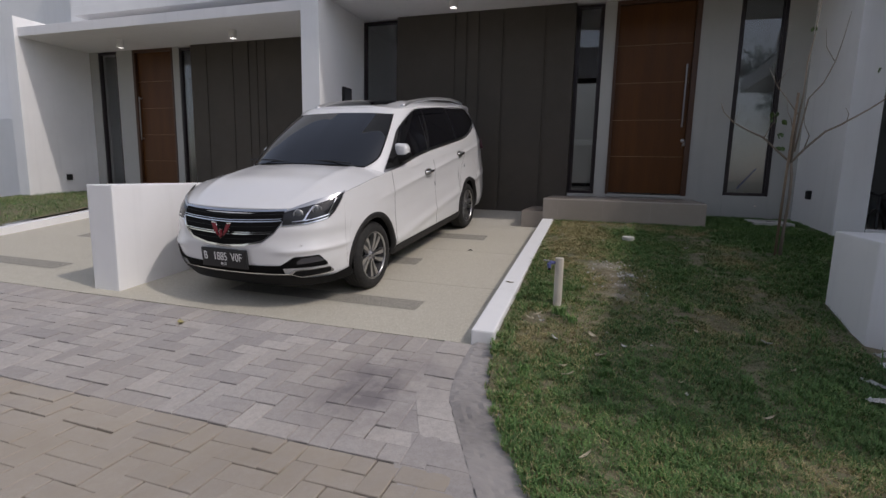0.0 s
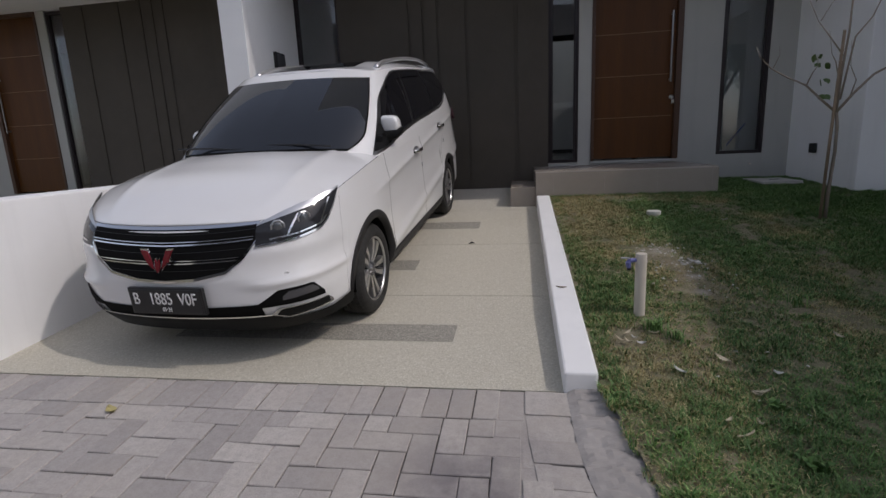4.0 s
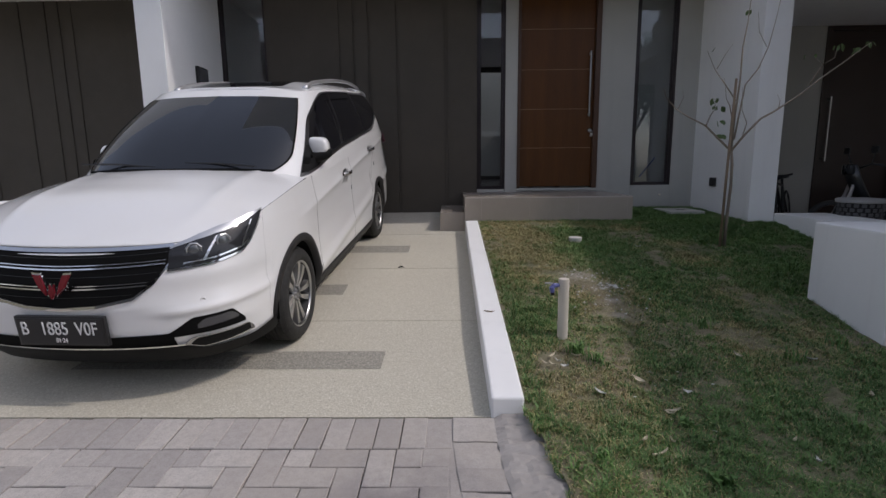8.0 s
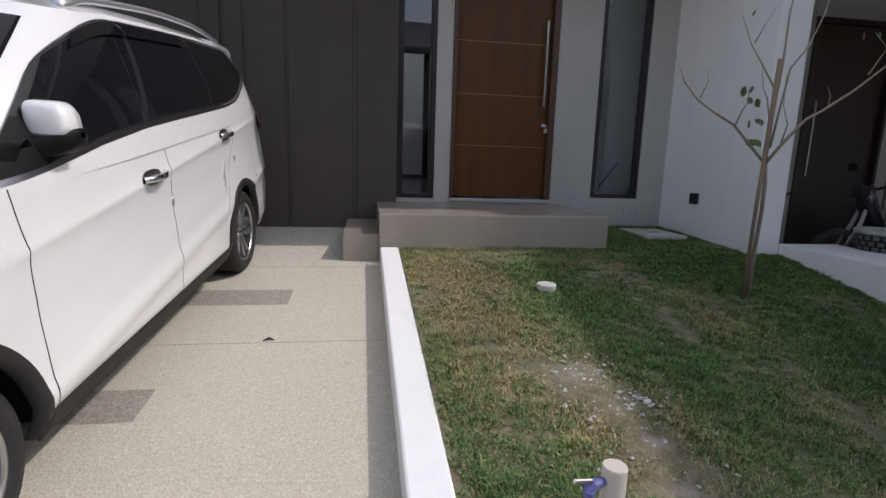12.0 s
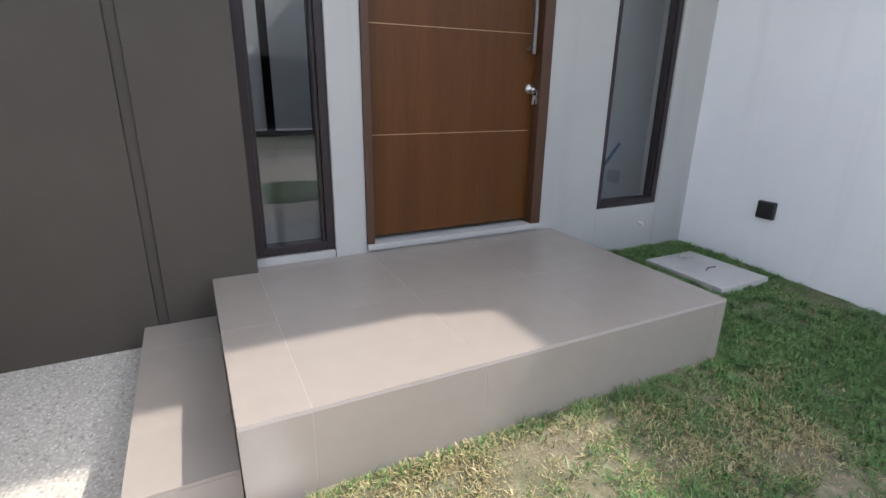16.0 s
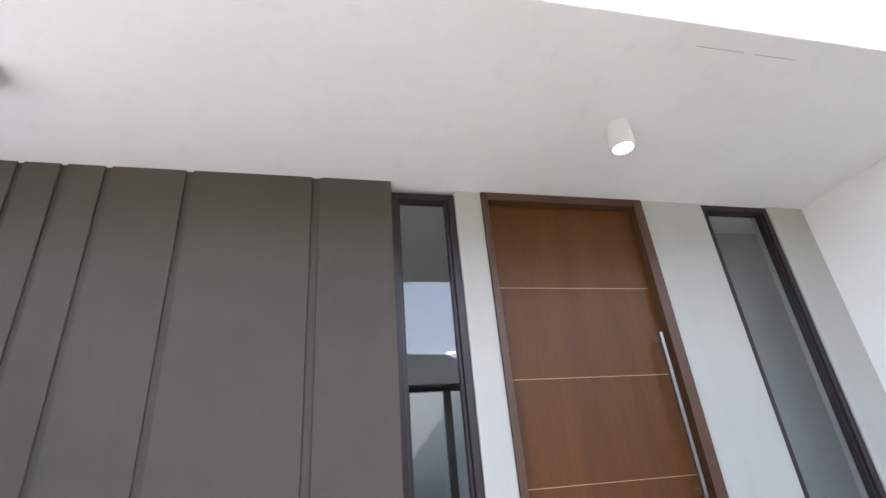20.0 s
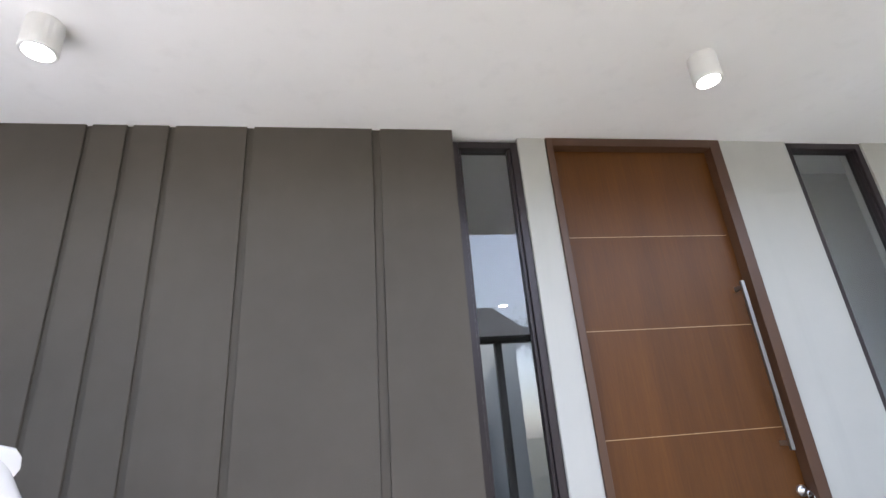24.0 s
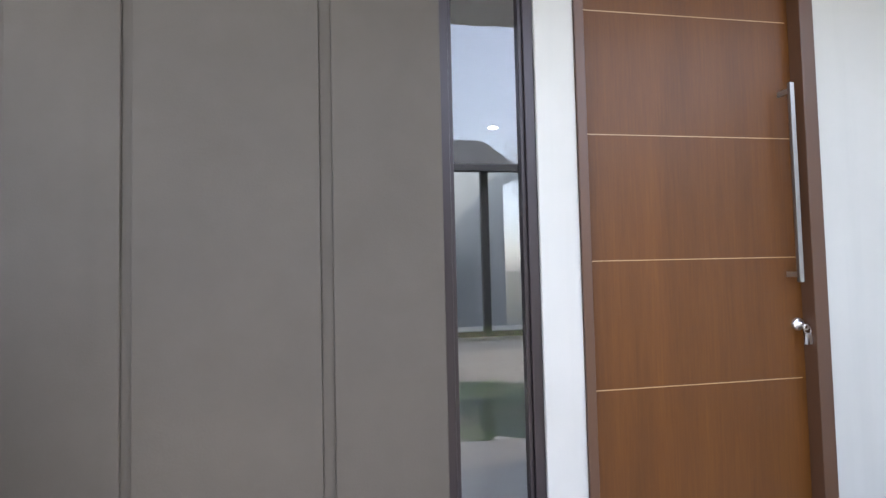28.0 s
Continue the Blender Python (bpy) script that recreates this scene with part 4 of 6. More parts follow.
        nrm = Vector((d.y, -d.x, 0)).normalized()
        up = Vector((0, 0, 1))
        slope = (b - a)
        n3 = (nrm * slope.z + up * -(slope.dot(nrm))).normalized()
        p = a.lerp(b, t) + nrm * (0.055 - 0.020 * step01(1.15, 1.4, a.y)) * math.sin(math.pi * t) * (1 - step01(4.25, 4.6, a.y)) + n3 * off
        return Vector((side * p.x, p.y, p.z))

    def glass(name, s0, s1, t0, t1, mat, side=1, n=24, m=10, off=0.004, both=False, parent=None, label=""):
        bm = bmesh.new()
        for sd_ in ((1, -1) if both else (side,)):
            rows = []
            for j in range(m + 1):
                row = []
                for i in range(n + 1):
                    s = s0 + (s1 - s0) * i / n
                    a = t0(s) if callable(t0) else t0
                    b = t1(s) if callable(t1) else t1
                    row.append(cabin(s, a + (b - a) * j / m, off, sd_))
                rows.append(row)
            grid(bm, rows)
        if both:
            bmesh.ops.remove_doubles(bm, verts=bm.verts, dist=0.0005)
        bmesh.ops.recalc_face_normals(bm, faces=bm.faces[:])
        return part(name, bm, mat, parent or car, label, smooth=True)

    glass("cabin_frame", 0, 1, -0.06, 1.0, M_PAINT, n=200, m=14, off=0, both=True)
    bm = bmesh.new()
    rows = []
    ring_pts = [cabin(s, 1.0) for s in np.linspace(0, 1, 80)]
    for i, p in enumerate(ring_pts):
        row = []
        for k in range(17):
            q = -1 + k / 8
            row.append((p.x * q, p.y, p.z + (0.035 + 0.045 * step01(2.0, 2.7, p.y)) * (1 - abs(q) ** 5) * min(1, p.x / 0.5)))
        rows.append(row)
    grid(bm, rows)
    bmesh.ops.remove_doubles(bm, verts=bm.verts, dist=0.001)
    roof = part("roof", bm, M_PAINT, car, smooth=True)
    bm = bmesh.new()
    rows = []
    for i in range(13):
        u = 2.24 + 0.70 * i / 12
        zr, crown_ = float(np.interp(u, (2.22, 2.55, 3.1), (1.668, 1.69, 1.70))), 0.035 + 0.045 * step01(2.0, 2.7, u)
        rows.append([(q * 0.40, u, zr + 0.003 + crown_ * (1 - abs(q * 0.61) ** 5)) for q in [-1 + k / 5 for k in range(11)]])
    grid(bm, rows)
    part("sunroof", bm, M_TINT, car, smooth=True)
    def screen(name, grow, mat, off, label=""):
        bm = bmesh.new()
        rows = []
        for j in range(23):
            t = 0.015 - grow * 0.02 + (0.875 + grow * 0.03) * j / 22
            end = gs(1.262 + 0.012 * grow) - 0.022 * (1 - min(1, t / 0.22)) ** 2
            rows.append([cabin(abs(q) * end, t, off, -1 if q < 0 else 1) for q in np.linspace(-1, 1, 49)])
        grid(bm, rows)
        bmesh.ops.recalc_face_normals(bm, faces=bm.faces[:])
        return part(name, bm, mat, car, label, smooth=True)

    screen("windscreen_seal", 1, M_GAP, 0.003)
    screen("windscreen", 0, M_SHIELD, 0.006, "dark reflecting windscreen")
    for sd_ in (1, -1):
        uw_of = lambda s: float(np.interp(s, GS, np.maximum.accumulate(wu)))

        def sill(s, grow=0.0):
            k = 0.55 * grow
            return float(np.interp(uw_of(s), (1.36, 1.9, 2.3, 3.62, 3.81 + k, 3.96 + k, 4.16 + k, 4.270 + k, 4.315 + k), (-grow, 0.13 - grow, 0.18 - grow, 0.225 - grow, 0.262 - grow, 0.325 - grow, 0.455 - grow, 0.555 - 0.5 * grow, 0.625)))

        def head(s, grow=0.0):
            k, g_ = 0.55 * grow, 0.7 * grow
            if uw_of(s) < 2.1:
                return 0.55 + (0.38 + g_) * math.sqrt(max(0, 1 - (1 - max(uw_of(s) - 1.352, 0) / 0.748) ** 2))
            return float(np.interp(uw_of(s), (2.1, 4.14 + k, 4.215 + k, 4.25 + k, 4.285 + k, 4.315 + k), (0.93 + g_, 0.935 + g_, 0.915 + g_, 0.85 + g_, 0.74 + 0.5 * g_, 0.625)))

        glass("window_trim", gs(1.352), gs(4.341), lambda s: sill(s, 0.048), lambda s: max(head(s, 0.048), sill(s, 0.048)), M_SILVERDARK, sd_, 170, 4, 0.003)
        glass("quarter_trim", gs(3.5), gs(4.340), lambda s: sill(s, 0.046), lambda s: max(head(s, 0.046), sill(s, 0.046)), M_TRIM, sd_, 130, 4, 0.0038)
        glass("chrome_line", gs(3.5), gs(4.325), lambda s: sill(s, 0.017), lambda s: max(head(s, 0.017), sill(s, 0.017)), M_RAIL, sd_, 130, 4, 0.0045)
        glass("window_surround", gs(1.358), gs(4.317), lambda s: sill(s, 0.004), lambda s: max(head(s, 0.004), sill(s, 0.004)), M_BLACK, sd_, 170, 4, 0.006)
        glass("front_side_window", gs(1.40), gs(2.26), lambda s: sill(s) + 0.015, lambda s: head(s) - 0.03, M_TINT, sd_, 44, 10, 0.008)
        glass("rear_side_window", gs(2.33), gs(3.28), lambda s: sill(s) + 0.015, lambda s: head(s) - 0.03, M_TINT, sd_, 30, 10, 0.008)
        glass("quarter_window", gs(3.31), gs(4.304), lambda s: sill(s, -0.016), lambda s: max(head(s, -0.016), sill(s, -0.016) + 0.001), M_TINT, sd_, 110, 10, 0.008)
        # bright slanting strips and a clip at the door pillars
        for ub, tb, ut, tt, wd, mt_ in ((2.268, 0.17, 2.086, 0.82, 0.0035, M_STEEL), (3.275, 0.30, 3.255, 0.72, 0.003, M_SILVERDARK)):
            bm = bmesh.new()
            grid(bm, [[cabin(gs(ub + (ut - ub) * k / 12) + d, tb + (tt - tb) * k / 12, 0.0105, sd_) for d in (-wd / 5, wd / 5)] for k in range(13)])
            part("pillar_strip", bm, mt_, car, smooth=True)
        bm = bmesh.new()
        grid(bm, [[cabin(gs(2.235 - 0.09 * k / 4) + d, 0.84 + 0.075 * k / 4, 0.030 + 0.006 * math.sin(math.pi * k / 4), sd_) for d in (-0.0028, 0.0028)] for k in range(5)])
        part("visor_clip", bm, M_CHROME, car, smooth=True)
        # rain visor
        glass("rain_visor", gs(1.56), gs(3.2), lambda s: head(s) - 0.095, lambda s: head(s) + 0.006, M_TINT, sd_, 50, 3, 0.020)
        # corner panel that carries the mirror
        glass("mirror_triangle", gs(1.362), gs(1.60), lambda s: sill(s) - 0.012, lambda s: min(0.30, head(s) - 0.02), M_LIP, sd_, 8, 5, 0.010)
        # roof rails
        pts = []
        for i in range(33):
            t = i / 32
            p = cabin(gs(1.66 + 2.76 * t), 1.0, 0, sd_)
            h = 0.036 * min(1, 7 * t, 4.5 * (1 - t)) ** 0.8
            pts.append(p + Vector((-sd_ * 0.07, 0, h + 0.008 + 0.052 * step01(2.0, 3.4, p.y))))
        bm = tube(bmesh.new(), pts, [0.017 + 0.010 * (i < 3) for i in range(33)], 10)
        part("roof_rail", bm, M_RAIL, car, "satin silver roof rail", smooth=True)
        # door mirror
        base = cabin(gs(1.44), 0.06, -0.02, sd_)
        ctr = Vector((0.868, 1.66, 1.240)) if sd_ > 0 else Vector((-0.800, 1.63, 1.205))
        arm = bmesh.new()
        rows = []
        for p, hy, hz in ((base, 0.060, 0.085), (base.lerp(ctr, 0.45) + Vector((0, -0.015, -0.050)), 0.058, 0.056), (ctr + Vector((-sd_ * 0.045, -0.018, -0.078)), 0.056, 0.042), (ctr + Vector((sd_ * 0.045, -0.014, -0.066)), 0.052, 0.036), (ctr + Vector((sd_ * 0.082, 0.002, -0.045)), 0.040, 0.030), (ctr + Vector((sd_ * 0.088, 0.004, -0.040)), 0.010, 0.010)):
            rows.append([p + Vector((0, hy * math.copysign(abs(math.cos(a)) ** 0.5, math.cos(a)), hz * math.copysign(abs(math.sin(a)) ** 0.5, math.sin(a)))) for a in np.linspace(0, 2 * math.pi, 17)])
        grid(arm, rows)
        mir = part("door_mirror", arm, M_LIP, car, smooth=True)

        def shell(name, cut_lo, cut_hi, grow, mat, label=""):
            bm = bmesh.new()
            bmesh.ops.create_uvsphere(bm, u_segments=28, v_segments=18, radius=1)
            for v in bm.verts:
                x, y, z = v.co
                sq = lambda q: math.copysign(abs(q) ** 0.50, q)
                z = min(max(z, cut_lo + 0.25 * max(x, 0) * (cut_lo > -1)), cut_hi + 0.25 * max(x, 0) * (cut_hi < 1))
                taper = 1 - 0.16 * z * (x > 0)
                v.co = ctr + Vector((sd_ * (0.074 + grow) * sq(x) * taper, (0.058 + grow) * sq(y) * taper if y < 0.2 else 0.034, (0.074 + grow) * sq(z) - 0.012 * x))
            return part(name, bm, mat, mir, label, smooth=True)

        shell("mirror_cap", -0.30, 1.1, 0.0, M_PAINT, "white mirror cap")
        shell("mirror_band", -1.1, -0.24, -0.003, M_LIP)
        # head lamp
        h0, h1 = 0.0862, 0.179
        lo = lambda s, u: float(np.interp(s, (0.0862, 0.122, 0.150, 0.160, 0.179), (0.757, 0.770, 0.795, 0.835, 0.975)))
        hi = lambda s, u: float(np.interp(s, (0.0862, 0.090, 0.105, 0.120, 0.150, 0.179), (0.862, 0.874, 0.908, 0.934, 0.965, 0.988)))
        hl = panel("headlamp", h0, h1, lo, hi, M_LAMPGLASS, car, sd_, 40, 8, 0.006, "dark headlamp with chrome edging")
        panel("lamp_band", h0, h1, lambda s, u: hi(s, u) - (0.008 + 0.024 * math.sin(math.pi * min(1, (s - h0) / (h1 - h0) * 1.1))), lambda s, u: hi(s, u) + 0.002, M_SILVER, hl, sd_, 40, 3, 0.009)
        panel("lamp_chrome", h0, h1 - 0.004, lambda s, u: lo(s, u) - 0.006, lambda s, u: lo(s, u) + 0.004, M_CHROME, hl, sd_, 40, 2, 0.010)
        panel("daytime_strip", h0 + 0.012, h1 - 0.022, lambda s, u: lo(s, u) + 0.018, lambda s, u: lo(s, u) + 0.026, M_CHROME, hl, sd_, 20, 2, 0.009)
        panel("lamp_tick", lambda f: 0.1126 + 0.008 * f, lambda f: 0.1152 + 0.008 * f, lambda s, u: lo(s, u) + 0.022, lambda s, u: hi(s, u) - 0.042, M_CHROME, hl, sd_, 2, 8, 0.010)
        panel("lamp_tick", lambda f: 0.1476 + 0.010 * f, lambda f: 0.1498 + 0.010 * f, lambda s, u: lo(s, u) + 0.022, lambda s, u: hi(s, u) - 0.033, M_CHROME, hl, sd_, 2, 8, 0.010)
        for sp, zp in ((0.1055, 0.838), (0.1295, 0.860)) if sd_ > 0 else ():
            p = skin(sp, zp, -0.001, sd_)
            nrm = (skin(sp, zp, 0.05, sd_) - p).normalized()
            mt = Matrix.Translation(p) @ nrm.to_track_quat("Z", "Y").to_matrix().to_4x4()
            bm = lathe(bmesh.new(), [(0.040, -0.02), (0.042, 0.007), (0.038, 0.010), (0.033, 0.007), (0.031, 0.004)], sides=8)
            bmesh.ops.transform(bm, matrix=mt @ Matrix.Rotation(radians(22.5), 4, "Z"), verts=bm.verts)
            pj = part("projector", bm, M_SILVER, hl)
            bm = lathe(bmesh.new(), [(0.031, 0.003), (0.027, 0.008), (0.016, 0.013), (0.0005, 0.015)], sides=20)
            bmesh.ops.transform(bm, matrix=mt, verts=bm.verts)
            part("lens", bm, M_LENS, pj, smooth=True)
        # fog lamp and chrome bar
        pk = panel("fog_lamp_pocket", 0.083, 0.1475, lambda s, u: float(np.interp(s, (0.083, 0.1, 0.1475), (0.405, 0.408, 0.402))), lambda s, u: float(np.interp(s, (0.083, 0.092, 0.103, 0.136, 0.1475), (0.430, 0.462, 0.504, 0.503, 0.425))), M_GAP, car, sd_, 24, 5, 0.004)
        panel("fog_lamp", 0.106, 0.1405, lambda s, u: 0.440 + 0.2 * (s - 0.106), lambda s, u: float(np.interp(s, (0.106, 0.112, 0.134, 0.1405), (0.462, 0.488, 0.492, 0.462))), M_FOG, pk, sd_, 12, 4, 0.008)
        panel("fog_chrome", 0.0915, 0.1545, lambda s, u: float(np.interp(s, (0.0915, 0.106, 0.1545), (0.344, 0.314, 0.330))), lambda s, u: float(np.interp(s, (0.0915, 0.100, 0.149, 0.1545), (0.350, 0.390, 0.387, 0.350))), M_DARKCHROME, car, sd_, 26, 3, 0.010)
        panel("fog_inset", 0.0970, 0.1500, lambda s, u: float(np.interp(s, (0.0970, 0.106, 0.1500), (0.346, 0.3225, 0.3385))), lambda s, u: float(np.interp(s, (0.0970, 0.103, 0.1500), (0.352, 0.3805, 0.378))), M_LIP, car, sd_, 22, 3, 0.0125)
        # tail lamp
        t0 = s_of_u(4.56)
        panel("tail_lamp", t0, s_of_u(4.77), lambda s, u: 1.075 - 0.03 * step01(4.56, 4.7, u), lambda s, u: 1.11 + 0.09 * step01(4.56, 4.64, u), M_REDLAMP, car, sd_, 20, 8, 0.026, thick=0.034)
    # grille
    g1 = 0.0868
    glo = lambda s, u: float(np.interp(s, (0, 0.03, 0.06, 0.077, 0.0868), (0.586, 0.598, 0.634, 0.709, 0.79)))
    ghi = lambda s, u: 0.856 + 0.012 * (s / g1) ** 2
    gr_ = panel("grille", 0, g1, glo, ghi, M_GAP, car, n=40, m=8, off=0.003, both=True, label="black grille with chrome bars")
    panel("grille_rim", 0, g1, lambda s, u: glo(s, u) - 0.012, lambda s, u: glo(s, u) + 0.003, M_CHROME, gr_, n=40, m=2, off=0.010, both=True)
    panel("bonnet_strip", 0, 0.0885, lambda s, u: 0.853 + 0.012 * (s / g1) ** 2, lambda s, u: 0.869 + 0.010 * (s / g1) ** 2, M_CHROME, gr_, n=34, m=3, off=0.010, both=True)
    for z, w_, smax in ((0.771, 0.007, 0.0845), (0.788, 0.004, 0.0848), (0.676, 0.007, 0.0725), (0.692, 0.004, 0.0745), (0.735, 0.002, 0.079), (0.825, 0.002, 0.0855), (0.640, 0.002, 0.060)):
        panel("grille_bar", 0, smax, lambda s, u, z=z: z + 0.020 * (s / g1) ** 1.5, lambda s, u, z=z, w_=w_: z + w_ + 0.020 * (s / g1) ** 1.5, M_CHROME if w_ > 0.003 else M_BLACK, gr_, n=30, m=2, off=0.012, both=True)
    # lower intake, bright line and lip
    panel("lower_grille", 0, 0.0862, 0.345, lambda s, u: 0.420 + 0.15 * s, M_GAP, car, n=24, m=4, off=0.004, both=True)
    panel("chrome_line", 0, 0.0925, lambda s, u: 0.342 + 0.05 * s, lambda s, u: 0.352 + 0.05 * s, M_CHROME, car, n=30, m=2, off=0.014, both=True)
    panel("bumper_lip", 0, s_of_u(0.56), lambda s, u: 0.225, lambda s, u: float(np.interp(s, (0, 0.0925, 0.106, 0.1545, 0.192), (0.342, 0.346, 0.312, 0.300, 0.335))), M_LIP, car, n=44, m=6, off=0.012, both=True)
    # badge: slanted red strokes with bright edges
    for sd_ in (1, -1):
        strokes = [[(0.0, 0.648), (0.017, 0.676), (0.012, 0.724), (0.0, 0.700)], [(0.024, 0.664), (0.066, 0.704), (0.102, 0.774), (0.060, 0.770), (0.040, 0.722)]]
        for mat_, grow, yo, lab_ in ((M_CHROME, 1.10, -0.022, ""), (M_REDBADGE, 0.92, -0.030, "red badge of slanted strokes")):
            bm = bmesh.new()
            for pl_ in strokes:
                cx = sum(p[0] for p in pl_) / len(pl_)
                cz = sum(p[1] for p in pl_) / len(pl_)
                bm.faces.new([bm.verts.new((sd_ * max(0.0005, cx + (x - cx) * grow), yo + 0.22 * (z - 0.66), cz + (z - cz) * grow)) for x, z in pl_])
            bmesh.ops.recalc_face_normals(bm, faces=bm.faces[:])
            solid(part("badge", bm, mat_, gr_, lab_), 0.010, 0)
    # parking sensors
    for sd_ in (1, -1):
        p = skin(0.1132, 0.588, 0.0, sd_)
        nrm = (skin(0.1132, 0.588, 0.05, sd_) - p).normalized()
        bm = lathe(bmesh.new(), [(0.0125, -0.004), (0.0125, 0.002), (0.0105, 0.003), (0.0100, 0.0005), (0.0005, 0.0008)], sides=18)
        bmesh.ops.transform(bm, matrix=Matrix.Translation(p) @ nrm.to_track_quat("Z", "Y").to_matrix().to_4x4(), verts=bm.verts)
        part("parking_sensor", bm, M_PAINT, bumper, smooth=True)
    # number plate
    pl = block("number_plate", (-0.228, 0.228, -0.034, -0.022, 0.406, 0.546), M_PLATE, car, 0.006, "black number plate with white characters")
    block("plate_rim", (-0.238, 0.238, -0.028, -0.004, 0.396, 0.556), M_BLACK, pl, 0.006)
    for txt, x, z, size in (("B", -0.185, 0.460, 0.100), ("1885", -0.028, 0.460, 0.100), ("V0F", 0.142, 0.460, 0.100), ("01·24", 0.0, 0.418, 0.036)):
        cu = bpy.data.curves.new("plate_text", "FONT")
        cu.body, cu.size, cu.extrude, cu.align_x = txt, size, 0.0015, "CENTER"
        tmp = new("tmp_text", cu)
        dg = bpy.context.evaluated_depsgraph_get()
        me = bpy.data.meshes.new_from_object(tmp.evaluated_get(dg))
        bpy.data.objects.remove(tmp)
        me.materials.append(M_PLATETEXT)
        ob = new("plate_text", me)
        ob.parent = pl
        ob.matrix_basis = Matrix.Translation((x, -0.0355, z)) @ Matrix.Rotation(radians(90), 4, "X") @ Matrix.Diagonal((0.74, 1, 1, 1))
    # wipers
    for x in (0.42, -0.28):
        bm = tube(bmesh.new(), [cabin(0.02, 0.02, 0.012) + Vector((x + 0.06, 0.02, 0)), cabin(0.02, 0.045, 0.016) + Vector((x - 0.22, 0.02, 0.004)), cabin(0.02, 0.05, 0.014) + Vector((x - 0.5, 0.03, 0.004))], 0.007, 6)
        part("wiper", bm, M_BLACK, car)
    # rear glass and spoiler
    glass("rear_window", gs(4.60), 1.0, 0.08, 0.86, M_TINT, n=20, m=8, off=0.004, both=True)
    bm = bmesh.new()
    rows = []
    for k in range(17):
        q = -1 + k / 8
        x = 0.635 * q
        cv = 0.07 * q * q
        e = 0.05 * q ** 4
        rows.append([(x, 4.10 - cv, 1.772 - e), (x, 4.30 - cv, 1.768 - e), (x, 4.48 - cv, 1.752 - e), (x, 4.535 - cv, 1.738 - e), (x, 4.560 - cv, 1.715 - e), (x, 4.562 - cv, 1.680 - e), (x, 4.53 - cv, 1.655 - e), (x, 4.40 - cv, 1.610 - e), (x, 4.10 - cv, 1.66 - e), (x, 4.10 - cv, 1.772 - e)])
    grid(bm, rows)
    bmesh.ops.remove_doubles(bm, verts=bm.verts, dist=0.0004)
    bmesh.ops.holes_fill(bm, edges=bm.edges[:], sides=0)
    bmesh.ops.recalc_face_normals(bm, faces=bm.faces[:])
    bevelled(part("roof_spoiler", bm, M_PAINT, car), 0.012, 3)
    panel("rear_plate_garnish", s_of_u(4.74), 1.0, 0.86, 0.92, M_CHROME, car, n=10, m=2, off=0.01, both=True)
    # wheels
    def wheel(c, sd_):
        w = part("wheel", lathe(bmesh.new(), [(0.218, -0.09), (0.218, 0.085), (0.211, 0.085), (0.20, 0.0), (0.06, 0.015), (0.055, 0.055), (0.0005, 0.055)], sides=40), M_ALLOYDARK, car, "alloy wheel with ten polished spokes", smooth=True)
        prof = [(0.218, -0.10), (0.248, -0.115), (0.285, -0.105), (0.309, -0.085), (0.316, -0.06), (0.316, -0.034), (0.308, -0.032), (0.308, -0.026), (0.317, -0.024), (0.317, -0.004), (0.309, -0.002), (0.309, 0.004), (0.317, 0.006), (0.317, 0.026), (0.308, 0.028), (0.308, 0.034), (0.316, 0.036), (0.316, 0.06), (0.309, 0.085), (0.285, 0.105), (0.25, 0.110), (0.226, 0.098), (0.218, 0.085)]
        tyre = part("tyre", lathe(bmesh.new(), prof, sides=56), M_TYRE, w, smooth=True)
        bm = bmesh.new()
        for k in range(64):
            for z0_, z1_, ph in ((-0.094, -0.036, 0.0), (0.038, 0.094, 0.5)):
                a0, a1 = 2 * math.pi * (k + ph) / 64, 2 * math.pi * (k + ph + 0.80) / 64
                lo_, hi_ = (0.300, 0.3195) if z0_ < 0 else (0.3195, 0.300)
                q_ = [[bm.verts.new((r * math.cos(a), r * math.sin(a), z)) for r, z in ((0.29, z0_), (lo_, z0_), (0.3195, (z0_ * 2 + z1_) / 3 if z0_ < 0 else (z0_ + z1_ * 2) / 3 - 0.012), (hi_, z1_), (0.29, z1_))] for a in (a0, a1)]
                for i in range(4):
                    bm.faces.new((q_[0][i], q_[0][i + 1], q_[1][i + 1], q_[1][i]))
                bm.faces.new(q_[0])
                bm.faces.new(q_[1][::-1])
        part("tread", bm, M_TYRE, tyre)["kind"] = "stuff"
        part("rim_edge", lathe(bmesh.new(), [(0.212, 0.072), (0.215, 0.092), (0.225, 0.098), (0.229, 0.090)], sides=48), M_ALLOY, w, smooth=True)
        for k in range(5):
            for tw in (-1, 1):
                a = 2 * math.pi * k / 5 + tw * 0.30
                a2 = 2 * math.pi * k / 5 + tw * 0.225 + 0.05
                bm = bmesh.new()
                p0, p1 = Vector((math.cos(a), math.sin(a), 0)) * 0.05, Vector((math.cos(a2), math.sin(a2), 0)) * 0.216
                side_ = (p1 - p0).normalized().cross(Vector((0, 0, 1)))
                rows = []
                for t, wd, hz in ((0, 0.011, 0.066), (0.3, 0.013, 0.074), (0.7, 0.018, 0.079), (0.9, 0.022, 0.080), (1.0, 0.027, 0.082)):
                    p = p0.lerp(p1, t)
                    bend = side_ * (0.010 * math.sin(math.pi * t))
                    rows.append([p + bend - side_ * (wd + 0.006) + Vector((0, 0, hz - 0.035)), p + bend - side_ * wd + Vector((0, 0, hz)), p + bend + side_ * wd + Vector((0, 0, hz)), p + bend + side_ * (wd + 0.006) + Vector((0, 0, hz - 0.035))])
